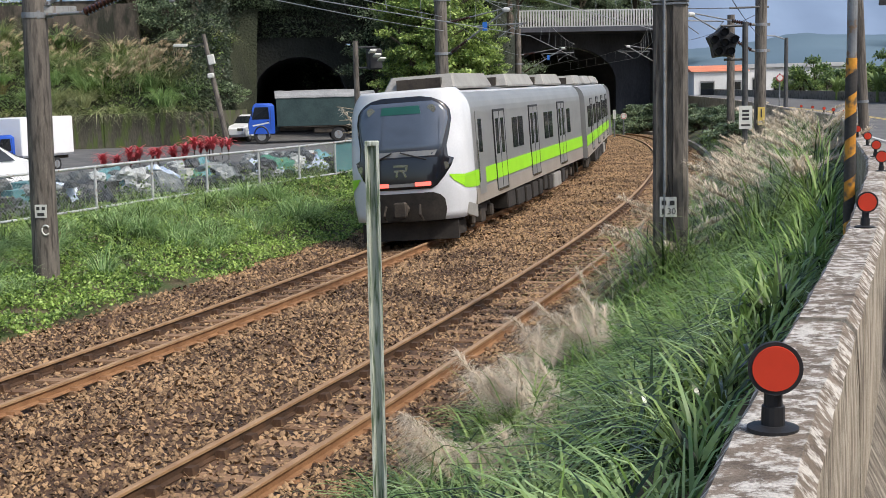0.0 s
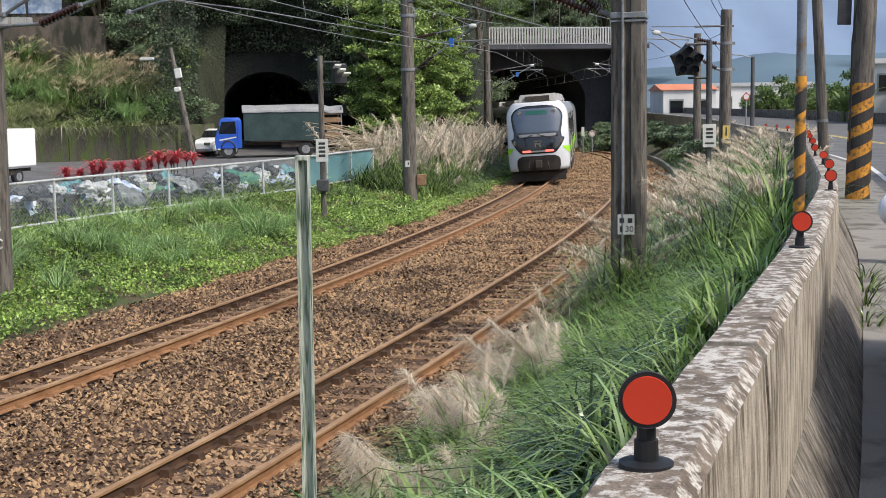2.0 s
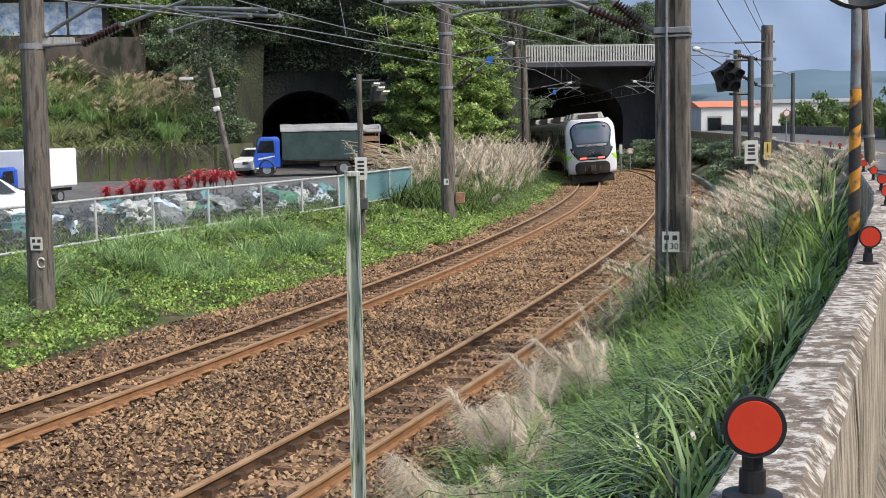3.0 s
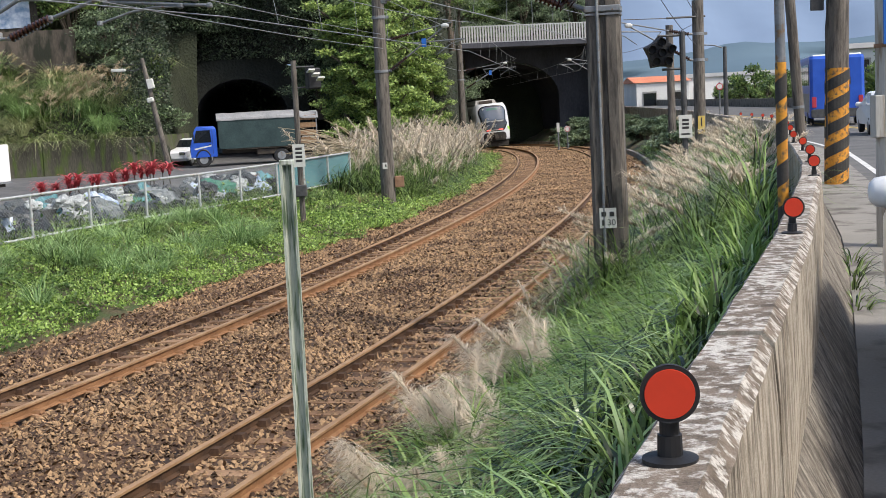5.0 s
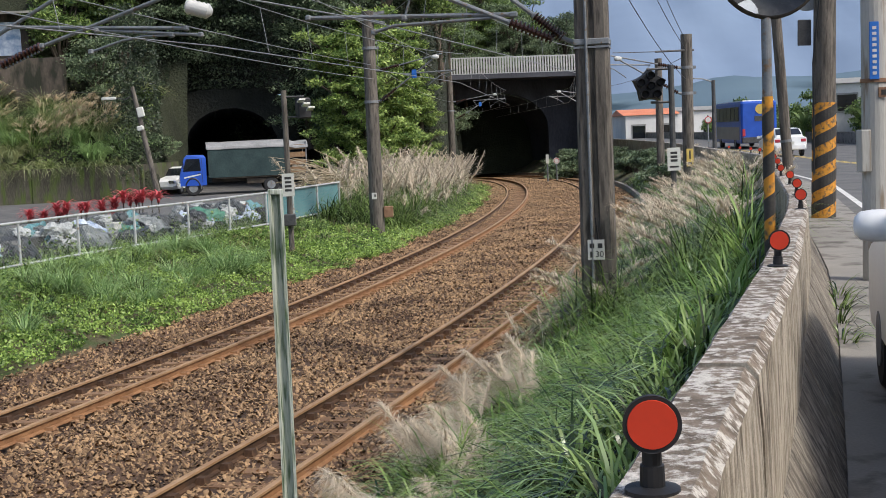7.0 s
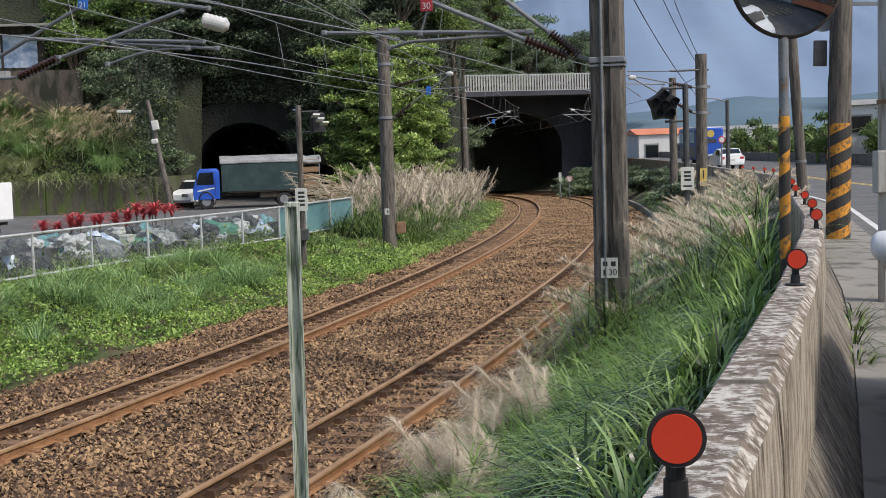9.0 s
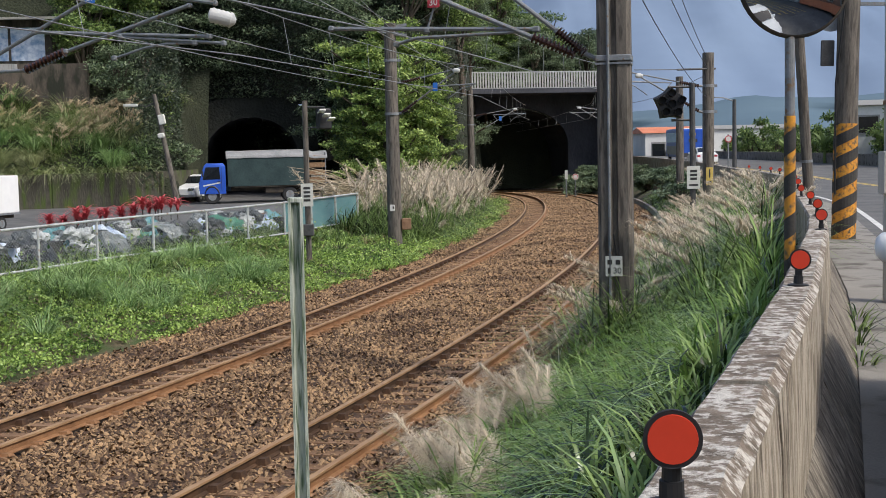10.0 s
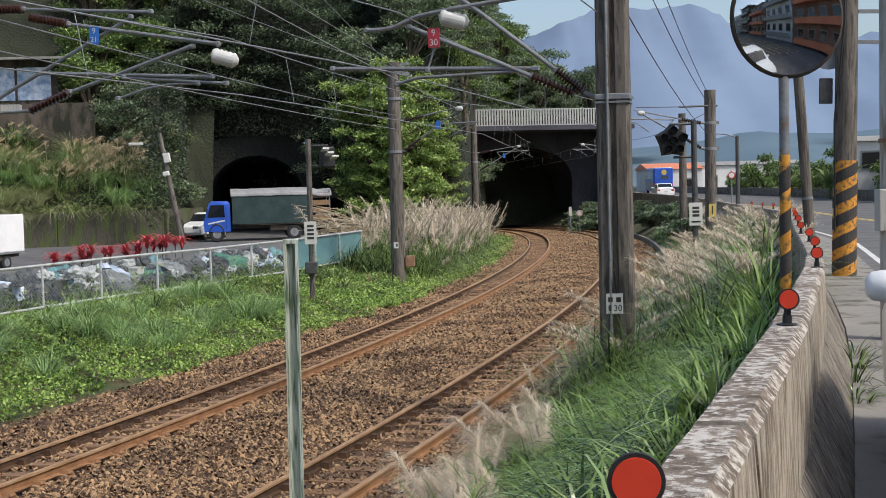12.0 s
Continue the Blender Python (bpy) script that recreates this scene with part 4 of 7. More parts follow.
# Added face closing the hillside above the bore; its black stands for shade.
part("head_wall", Geo().box((0, 0.9, 10.4), (9.6, 1.0, 9.2), chamfer=0.2).box((4.0, 1.0, 3.2), (1.4, 1.0, 6.6), chamfer=0.2).box((-5.0, 1.0, 3.2), (3.2, 1.0, 6.6), chamfer=0.2), "rock", rt, "rock face above the tunnel mouth, blackened to paint its shade")
n = len(arch)
g.add([(u, -0.3, w) for u, w in arch] + [(u, -0.3, w) for u, w in out] + [(u, 1.5, w) for u, w in out], [[j, j + 1, n + j + 1, n + j] for j in range(n - 1)] + [[n + j, n + j + 1, 2 * n + j + 1, 2 * n + j] for j in range(n - 1)])
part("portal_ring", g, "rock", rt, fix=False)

# mossy retaining wall and the wall above the slope
rw = thing("retaining_wall", pose(0, 0, 0), "mossy streaked grey concrete retaining wall", "wall", kind="structure")
pts = [(-42, 64.0), (-30, 65.4), (-26, 66.0), (-20.5, 67.4), (-15.2, 69.0), (-14.2, 74.0)]
for (x0, y0), (x1, y1) in zip(pts, pts[1:]):
    L, a = math.hypot(x1 - x0, y1 - y0), math.atan2(y1 - y0, x1 - x0)
    part("wall_panel", Geo().box(((x0 + x1) / 2, (y0 + y1) / 2 - 0.1, 1.5), (L, 0.5, 2.2), rz=math.degrees(a), rx=0, chamfer=0.05), "mossy", rw)
uw = thing("terrace_wall", pose(0, 0, 0), "stained brown concrete terrace wall", "wall", kind="structure")
part("wall_panel", Geo().box((-33.5, 72.6, 7.3), (27, 0.6, 3.0), rz=5, chamfer=0.06), "brown_wall", uw)
for x in (-19.3, -19.0, -18.7, -18.4, -18.1, -17.8):
    part("railing_bar", Geo().box((x, 77.0, 9.7), (0.05, 0.05, 1.0)), "fence_white", uw)

house = thing("hillside_house", pose(-27.0, 77.0, 8.75, 0, 0, 4), "low house with blue and white tarpaulin wall and tin roof", "house")
part("wall", Geo().box((0, 0, 1.4), (9, 5, 2.8), chamfer=0.05), "brown_wall", house)
for i in range(4):
    part("tarpaulin", Geo().box((-3.2 + 2.1 * i, -2.54, 1.3), (1.95, 0.06, 1.9), rz=random.uniform(-2, 2), chamfer=0.02), "tarp", house)
part("roof", Geo().box((0, -0.4, 2.98), (10, 6.6, 0.14), rx=5), "train_roof", house)


def mountains(y, prof, seed, depth):
    xs = np.arange(prof[0][0], prof[-1][0], 12.0)
    rows = 14
    vs = []
    for r in range(rows):
        k = r / (rows - 1)
        for x in xs:
            top = float(np.interp(x, [p[0] for p in prof], [p[1] for p in prof]))
            n = noise.noise(Vector((x * 0.012, seed, k * 2))) * 0.09 + noise.noise(Vector((x * 0.05, seed, k * 5))) * 0.03
            vs.append((x, y + depth * k + 60 * noise.noise(Vector((x * 0.01, k * 3, seed))), -3 + top * (k ** 0.9) * (1 + n)))
    k = len(xs)
    return Geo().add(vs, [[i * k + j, i * k + j + 1, (i + 1) * k + j + 1, (i + 1) * k + j] for i in range(rows - 1) for j in range(k - 1)])


# Haze and its glow are painted into both ridges' materials.
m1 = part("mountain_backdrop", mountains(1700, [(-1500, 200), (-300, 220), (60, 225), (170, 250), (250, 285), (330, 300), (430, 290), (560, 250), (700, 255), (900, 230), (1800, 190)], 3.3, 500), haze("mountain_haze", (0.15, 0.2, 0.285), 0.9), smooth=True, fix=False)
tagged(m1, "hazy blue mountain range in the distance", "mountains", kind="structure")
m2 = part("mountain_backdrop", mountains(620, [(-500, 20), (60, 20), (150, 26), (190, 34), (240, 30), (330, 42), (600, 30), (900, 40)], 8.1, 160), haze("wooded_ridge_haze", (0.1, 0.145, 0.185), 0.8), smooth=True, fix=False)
tagged(m2, "lower wooded blue-grey ridge in the distance", "mountains", kind="structure")


def building(x, y, z, w, d, h, wall, roofmat, label, rz=0.0, floors=1, cols=3, roof_h=0.9):
    b = thing("building", pose(x, y, z, 0, 0, rz), label, "building", "buildings along the road")
    wl = part("wall", Geo().box((0, 0, h / 2), (w, d, h), chamfer=0.04), wall, b)
    part("roof", Geo().add([(-w / 2 - 0.3, -d / 2 - 0.3, h), (w / 2 + 0.3, -d / 2 - 0.3, h), (w / 2 + 0.3, d / 2 + 0.3, h), (-w / 2 - 0.3, d / 2 + 0.3, h), (-w / 2 - 0.3, 0, h + roof_h), (w / 2 + 0.3, 0, h + roof_h)], [[0, 1, 5, 4], [2, 3, 4, 5], [1, 2, 5], [3, 0, 4], [3, 2, 1, 0]]), roofmat, b)
    for f in range(floors):
        for c in range(cols):
            cx, cz = -w / 2 + (c + 0.5) * w / cols, (f + 0.55) * h / floors
            wd = part("window", Geo().box((cx, -d / 2 - 0.02, cz), (w / cols * 0.55, 0.08, h / floors * 0.45), chamfer=0.01), "train_grey", b)
            part("pane", Geo().box((cx, -d / 2 - 0.06, cz), (w / cols * 0.47, 0.03, h / floors * 0.37)), "glass", wd)
    return b


building(33, 186, -0.92, 7.5, 12, 5.7, "pale_wall", "roof_orange", "low white shed with orange metal roof", 0, 1, 2, 0.9)
building(45, 190, -0.92, 15, 12, 6.1, "pale_wall", "train_roof", "long white factory shed with grey roof", 0, 1, 5, 0.6)
building(37, 100, -0.6, 9, 8, 6.6, "pale_wall", "train_roof", "pale two-storey roadside house", -20, 2, 3, 0.5)
for bx, by, bh, skin in ((17.5, 3, 12.5, "brick"), (14.5, -7, 14.5, "pale_wall"), (11.5, -17, 13, "brick"), (8, -28, 15, "brown_wall"), (4, -40, 12, "pale_wall"), (-6, -62, 12, "brick")):
    b_ = building(bx, by, -0.92, 9.4, 9, bh, skin, "train_roof", "town house with shop front behind the viewpoint", -108 if by > -50 else 160, 4, 4, 0.4)
    for f in range(1, 4):
        part("balcony", Geo().box((0, -5.0, f * bh / 4 + 0.1), (8.8, 1.0, 0.14)).box((0, -5.45, f * bh / 4 + 0.55), (8.8, 0.08, 0.8)), "roof_orange" if skin == "brick" else "train_grey", b_)
for k in range(9):
    tagged(part("box_marking", road_strip(1.6 + 0.9 * k, 1.72 + 0.9 * k, 0.008, -14.0, 4.0), "yellow_line", fix=False), "yellow box marking on the asphalt", "road marking", kind="structure")


# ---- poles, overhead line and signals ----
def round_pole(m, h, r0, r1, material="pole", label="weathered dark grey concrete overhead line pole", group="overhead line poles"):
    p = thing("utility_pole", m, label, "pole", group)
    part("shaft", Geo().tube([(0, 0, -0.4), (0, 0, h * 0.5), (0, 0, h)], [r0, (r0 + r1) / 2, r1], 20), material, p, smooth=False)
    return p


def band(p, z, r, material="steel"):
    return part("clamp_band", Geo().tube([(0, 0, z - 0.05), (0, 0, z + 0.05)], r + 0.012, 20).box((r + 0.06, 0, z), (0.1, 0.08, 0.1)), material, p)


def plate(p, name, x, y, z, w, h, bars, material="sign_white", rz=0.0, ink="ink"):
    s = part(name, Geo().box((x, y, z), (w, 0.012, h), rz=rz, chamfer=0.003), material, p)
    for bx, bz, bw, bh in bars:
        part("lettering", Geo().box((x + bx * math.cos(radians(rz)), y - 0.009 + bx * math.sin(radians(rz)), z + bz), (bw, 0.004, bh), rz=rz), ink, s)
    return s


def string_insulator(g, a, b, r=0.07, n=9):
    """Ribbed porcelain between two places."""
    a, b = Vector(a), Vector(b)
    pts, rs = [], []
    for i in range(n):
        for k, f in ((0.15, 0.45), (0.35, 1.0), (0.55, 1.0), (0.75, 0.45)):
            pts.append(a + (b - a) * ((i + k) / n))
            rs.append(r * f)
    g.tube(pts, rs, 12)


def cantilever(p, side, reach, z0, z1, zc, tag=None, tag_text=None, yaw=0.0):
    """Bracket arms on a pole: strut and stay with brown insulators, registration tube and steady arm."""
    c = part("cantilever", Geo().tube([(side * 0.22, 0, z0), (side * 0.36, 0, z0 + 0.02)], 0.045, 8).tube([(side * 0.22, 0, z1), (side * 0.36, 0, z1)], 0.045, 8), "steel", p, "grey steel overhead line bracket", m=pose(0, 0, 0, 0, 0, yaw))
    e = reach
    s0, s1 = Vector((side * 0.36, 0, z0 + 0.03)), Vector((side * e, 0, z1 + 0.35))
    u = (s1 - s0).normalized()
    part("strut", Geo().tube([s0 + u * 0.75, s1], 0.03, 8), "steel", c)
    t0, t1 = Vector((side * 0.36, 0, z1)), Vector((side * e, 0, z1 + 0.42))
    v = (t1 - t0).normalized()
    part("stay", Geo().tube([t0 + v * 0.75, t1 + v * 0.25], 0.024, 8), "steel", c)
    gi = Geo()
    string_insulator(gi, s0, s0 + u * 0.75)
    part("insulator", gi, "insul", c, "brown ribbed insulator")
    gi = Geo()
    string_insulator(gi, t0, t0 + v * 0.75)
    part("insulator", gi, "insul", c, "brown ribbed insulator")
    k = s0 + u * (0.45 * e)
    part("registration_tube", Geo().tube([(k.x, 0, zc + 0.42), (side * (e + 0.7), 0, zc + 0.47)], 0.024, 8).tube([(k.x, 0, zc + 0.42), k + u * 0.3], 0.015, 6), "steel", c)
    part("steady_arm", Geo().tube([(side * (e + 0.6), 0, zc + 0.44), (side * (e + 0.15), 0, zc + 0.3), (side * (e - 0.3), 0, zc)], 0.018, 6), "steel", c)
    part("wire_clamp", Geo().tube([(side * e - 0.13, 0, z1 + 0.36), (side * e - 0.06, 0, z1 + 0.36), (side * e + 0.06, 0, z1 + 0.36), (side * e + 0.13, 0, z1 + 0.36)], [0.05, 0.085, 0.085, 0.05], 14), "white_insul", c, "white suspension insulator")
    if tag:
        q = s0 + u * ((s1 - s0).length * 0.62)
        s = part("number_plate", Geo().box((q.x, -0.05, q.z), (0.17, 0.012, 0.3), chamfer=0.003), tag, c)
        for line, dz in zip(tag_text, (0.075, -0.075)):
            text("lettering", line, 0.14, "white_line", pose(q.x, -0.062, q.z + dz, 90), s)
    return c


# near pole beside the track, square with a groove and conduits
np_ = thing("utility_pole", pose(2.6, 19.45, 0.35, 0, 0, -12), "dark weathered square concrete overhead line pole with conduit", "pole", "overhead line poles")
w = 0.245
prof = [(-w, -w + 0.05), (-w + 0.05, -w), (-0.05, -w), (-0.035, -w + 0.05), (0.035, -w + 0.05), (0.05, -w), (w - 0.05, -w), (w, -w + 0.05), (w, w), (-w, w)]
g = Geo()
g.add([(x * s, y * s, z) for z, s in ((-0.5, 1.05), (4.5, 1.0), (9.2, 0.94)) for x, y in prof], [[i * 10 + j, i * 10 + (j + 1) % 10, i * 10 + 10 + (j + 1) % 10, i * 10 + 10 + j] for i in range(2) for j in range(10)] + [list(range(20, 30))])
part("shaft", g, "pole", np_)
part("conduit", Geo().tube([(-0.075, -0.275, 0.0), (-0.075, -0.275, 6.5)], 0.022, 8), "steel", np_)
part("cable", Geo().tube([(-0.02, -0.275, 1.9), (0.05, -0.28, 1.2), (0.1, -0.275, 0.4), (0.1, -0.27, 0.0)], 0.012, 6), "black", np_)
part("clamp_band", Geo().box((0, 0, 4.5), (0.53, 0.53, 0.09), chamfer=0.01).box((0, 0, 4.42), (0.52, 0.52, 0.03)), "steel", np_)
plate(np_, "number_plate", -0.02, -0.285, 1.42, 0.25, 0.3, [(-0.06, 0.06, 0.07, 0.07), (0.06, 0.06, 0.07, 0.07), (-0.07, -0.07, 0.04, 0.09)])
text("lettering", "30", 0.13, "ink", pose(0.03, -0.294, 1.35, 90), np_)
part("equipment_bracket", Geo().box((-0.42, -0.1, 0.42), (0.36, 0.2, 0.22), chamfer=0.02), "pole", np_)


def bracket_part(pole, yaw, tubes, insulators, drum, tag, tag_at, lines):
    """Bracket in the plane across the track: tubes (radius, places), ribbed insulators, white drum and number plate."""
    c = part("bracket_foot", Geo().box((tubes[0][1][0][0] * 0.2, 0, tubes[0][1][0][1]), (0.3, 0.3, 0.2), chamfer=0.03), "steel", pole, "grey steel bracket foot", m=pose(0, 0, 0, 0, 0, yaw))
    for r, pts in tubes:
        part("bracket_tube", Geo().tube([(u, 0.03 * math.sin(5 * z), z) for u, z in pts], r, 8), "steel", c)
        for u, z in (pts[0], pts[-1]):
            part("tube_fitting", Geo().box((u, 0, z), (0.09, 0.09, 0.09), chamfer=0.02), "steel", c)
    for a, b in insulators:
        g_ = Geo()
        string_insulator(g_, (a[0], 0, a[1]), (b[0], 0, b[1]), 0.085, 11)
        part("insulator", g_, "insul", c, "dark brown ribbed insulator")
    u, z = drum
    g_ = Geo()
    pts, rs = [(u - 0.2, 0, z + 0.05)], [0.03]
    for i in range(5):
        for k, f in ((0.1, 0.12), (0.5, 0.135), (0.9, 0.12)):
            pts.append((u - 0.16 + 0.07 * (i + k), 0.02 * i, z + 0.05 - 0.02 * (i + k)))
            rs.append(f)
    g_.tube(pts + [(u + 0.24, 0.1, z - 0.07)], rs + [0.05], 16)
    part("drum_insulator", g_, "white_insul", c, "white ribbed drum insulator")
    s = part("number_plate", Geo().box((tag_at[0], -0.06, tag_at[1]), (0.19, 0.012, 0.3), chamfer=0.003), tag, c)
    for line, dz in zip(lines, (0.075, -0.075)):
        text("lettering", line, 0.14, "white_line", pose(tag_at[0], -0.072, tag_at[1] + dz, 90), s)


bracket_part(np_, -4, [(0.036, [(-0.25, 4.5), (-0.45, 4.6)]), (0.034, [(-0.86, 4.95), (-2.12, 5.96), (-2.84, 6.49)]), (0.036, [(-1.25, 4.88), (-3.18, 5.74)]), (0.036, [(-3.89, 5.72), (-3.6, 5.72), (-3.41, 5.75), (-3.04, 5.89), (-2.4, 5.98), (-1.58, 6.06), (-0.2, 6.2)]), (0.034, [(-4.48, 5.15), (-1.16, 4.99)]), (0.026, [(-3.4, 4.86), (-3.06, 4.94), (-1.61, 4.96), (-1.2, 4.99)]), (0.018, [(-2.9, 5.05), (-2.75, 5.5)])],
             [((-0.43, 4.59), (-0.86, 4.95)), ((-0.58, 4.58), (-1.25, 4.88))], (-2.49, 5.81), "red_sign", (-2.77, 5.54), ("9", "30"))

lp = round_pole(pose(-8.42, 23.3, 0.1, 0, 1.0, 0), 9.5, 0.245, 0.19)
band(lp, 5.0, 0.22)
plate(lp, "number_plate", 0.03, -0.25, 1.45, 0.22, 0.24, [(-0.05, 0.05, 0.06, 0.06), (0.05, 0.05, 0.06, 0.06), (0, -0.06, 0.13, 0.06)])
part("lettering", Geo().tube([(0.1 + 0.07 * math.cos(a), -0.235, 1.1 + 0.09 * math.sin(a)) for a in np.linspace(0.6, 5.6, 10)], 0.016, 6), "sign_white", lp)
part("crossarm", Geo().box((0.3, 0, 5.1), (0.9, 0.16, 0.12), chamfer=0.01), "pale_pole", lp)
bracket_part(lp, -16.3, [(0.03, [(0.2, 5.0), (1.06, 5.03)]), (0.034, [(1.88, 6.53), (4.76, 6.07)]), (0.03, [(0.98, 6.83), (3.5, 6.67)]), (0.036, [(1.88, 5.34), (4.28, 6.05)]), (0.036, [(0.3, 5.2), (0.55, 5.35), (3.11, 6.6)]), (0.032, [(1.27, 5.69), (4.64, 5.52)]), (0.028, [(2.96, 5.56), (4.9, 5.4)]), (0.024, [(2.83, 5.2), (3.4, 5.36), (3.83, 5.42), (4.37, 5.42)])],
             [((1.09, 6.68), (1.88, 6.53)), ((0.3, 6.86), (0.98, 6.83)), ((1.06, 5.03), (1.88, 5.34))], (4.84, 5.83), "blue_sign", (2.42, 6.3), ("9", "21"))

p2 = round_pole(pose(-1.68, 46.0, 0.1), 7.9, 0.265, 0.21)
band(p2, 4.7, 0.25)
band(p2, 6.6, 0.24)
plate(p2, "number_plate", -0.06, -0.27, 1.35, 0.17, 0.22, [(0.03, 0.0, 0.05, 0.1)])
part("relay_box", Geo().box((0.42, -0.05, 0.75), (0.34, 0.3, 0.4), chamfer=0.02), "rust_box", p2, "small rusty box")
part("crossarm", Geo().box((0.1, -0.1, 7.55), (1.0, 0.14, 0.12), ry=12, chamfer=0.01).box((0.15, 0.1, 7.8), (0.9, 0.12, 0.1), ry=-8), "steel", p2)
cantilever(p2, 1, 2.4, 4.7, 5.8, 5.2, "blue_sign", ("", ""), -14)
p3 = round_pole(pose(2.15, 85.6, 0.0), 7.3, 0.25, 0.2)
band(p3, 5.0, 0.23)
cantilever(p3, 1, 3.0, 4.4, 5.6, 5.2, "blue_sign", ("", ""), 0)
p4 = round_pole(pose(9.42, 45.0, 0.3, 0, 0.3, 0), 6.35, 0.2, 0.2, "pole", "square dark pole with pale plate")
band(p4, 4.3, 0.2)
band(p4, 5.2, 0.2)
plate(p4, "warning_plate", 0, -0.22, 2.05, 0.24, 0.62, [(0, 0.1, 0.05, 0.3), (0, -0.2, 0.14, 0.08)], "yellow_line")
part("crossarm", Geo().tube([(0.25, 0, 5.8), (-1.2, -0.6, 5.75)], 0.035, 8).tube([(-1.2, -0.6, 5.75), (-2.8, -1.4, 5.72)], 0.016, 6), "dark_steel", p4)
cantilever(p4, -1, 2.6, 4.3, 5.2, 4.9, None, None, 14)
round_pole(pose(11.3, 60.0, 0.6), 6.0, 0.19, 0.17)
p5 = round_pole(pose(12.4, 86, 0.0), 7.2, 0.22, 0.18)
cantilever(p5, -1, 3.0, 4.4, 5.6, 5.2, None, None, 10)

# overhead wires, with droppers
def wire(pts, r, material, label, cat="wire", sag=0.0):
    full = []
    for a, b in zip(pts, pts[1:]):
        a, b = Vector(a), Vector(b)
        for i in range(8):
            k = i / 8
            full.append(a + (b - a) * k - Vector((0, 0, sag * 4 * k * (1 - k))))
    full.append(Vector(pts[-1]))
    ob = part("overhead_wire", Geo().tube(full, r, 5), material, fix=False)
    return tagged(ob, label, cat, "overhead wires")


def on_track(o, spec):
    out = []
    for y, off, z in spec:
        p, _ = along(s_of_y(y) if y < 83 else s_of_y(83) + y - 83, o + off, z)
        out.append(tuple(p))
    return out


CON1 = on_track(0.565, [(-10, 0.1, 5.3), (23.5, 0.2, 5.32), (46, -0.2, 5.35), (86, 0.2, 5.3), (115, 0, 5.3)])
MES1 = on_track(0.565, [(-10, 0, 6.6), (23.5, 0, 6.35), (46, 0, 6.35), (86, 0, 6.3), (115, 0, 6.0)])
CON2 = on_track(4.865, [(-10, 0, 5.3), (20.5, -0.2, 5.3), (45, 0.2, 5.3), (86, -0.1, 5.3), (115, 0, 5.3)])
MES2 = on_track(4.865, [(-10, 0, 6.5), (20.5, 0, 6.15), (45, 0, 6.25), (86, 0, 6.3), (115, 0, 6.0)])
for con, mes in ((CON1, MES1), (CON2, MES2)):
    wire(con, 0.011, "wire", "thin grey overhead contact wire")
    m_ = wire(mes, 0.009, "wire", "thin grey overhead carrier wire", sag=0.22)
    for (a, b), (c, d) in zip(zip(con, con[1:]), zip(mes, mes[1:])):
        for i in range(1, 8):
            k = i / 8
            lo = Vector(a).lerp(Vector(b), k)
            hi = Vector(c).lerp(Vector(d), k) - Vector((0, 0, 0.22 * 4 * k * (1 - k)))
            part("dropper", Geo().tube([lo, hi], 0.006, 4), "wire", m_)
for a, b, mm in (((-9.0, -6, 6.2), (-1.6, 46, 6.1), "wire"), ((-9.2, -6, 5.9), (-1.55, 46, 5.6), "wire"), ((-1.6, 46, 7.9), (2.15, 85.6, 7.2), "wire"), ((-8.6, -6, 9.2), (-1.5, 46, 7.95), "wire"), ((-1.5, 46, 6.1), (2.2, 85.6, 5.6), "wire"),
                 ((2.6, 19.4, 8.6), (9.4, 45, 6.5), "wire_dark"), ((2.6, 19.4, 7.7), (9.45, 45, 6.1), "wire_dark"), ((2.6, 19.4, 6.5), (9.4, 45, 5.1), "wire_dark"), ((2.5, 19.4, 7.9), (-1.4, 46, 7.6), "wire"), ((-6, -4, 8.2), (2.4, 19.4, 6.1), "wire"), ((-3.5, 2, 7.8), (-1.5, 46, 7.7), "wire"), ((0.6, 46, 6.3), (-6.5, -4, 7.4), "wire"), ((9.4, 45, 5.9), (12.4, 86, 6.2), "wire_dark"),
                 ((-14.6, 66, 6.3), (-34, 62, 8.0), "wire_dark"), ((-8.4, 23.3, 9.0), (-1.6, 46, 7.8), "wire"), ((-8.4, 23.3, 6.6), (-3.5, -4, 6.4), "wire")):
    wire([a, b], 0.010, mm, "thin overhead cable between poles", sag=0.25)

# signals
sg = thing("railway_signal", pose(-4.0, 38.3, 0.3), "grey signal mast with hooded lamps and white plate", "signal", "railway signals")
part("mast", Geo().tube([(0, 0, -0.3), (0, 0, 4.75)], 0.085, 10), "pole", sg)
part("arm", Geo().tube([(0, 0, 4.55), (0.6, 0, 4.55)], 0.035, 6), "dark_steel", sg)
part("arm", Geo().tube([(0, 0, 3.95), (0.5, 0, 3.95)], 0.03, 6), "dark_steel", sg)
hd = part("signal_head", Geo().box((0.55, 0.05, 4.2), (0.42, 0.3, 0.62), rz=25, chamfer=0.04), "black", sg)
for k in range(3):
    part("hood", Geo().box((0.52 + 0.14 * k, -0.2 - 0.05 * k, 4.42 - 0.12 * k), (0.2, 0.22, 0.04), rx=-22, rz=25), "sign_white", hd)
plate(sg, "sign_plate", 0.0, -0.11, 1.95, 0.36, 0.68, [(0, 0.2, 0.2, 0.07), (0, 0.08, 0.2, 0.07), (0, -0.04, 0.2, 0.07), (0, -0.16, 0.2, 0.07)])
part("relay_box", Geo().box((0, -0.12, 0.9), (0.36, 0.24, 0.34), chamfer=0.02), "dark_steel", sg)
rs = thing("railway_signal", pose(7.28, 37.0, 0.9), "dark signal mast with star-shaped black signal head and white plate", "signal", "railway signals")
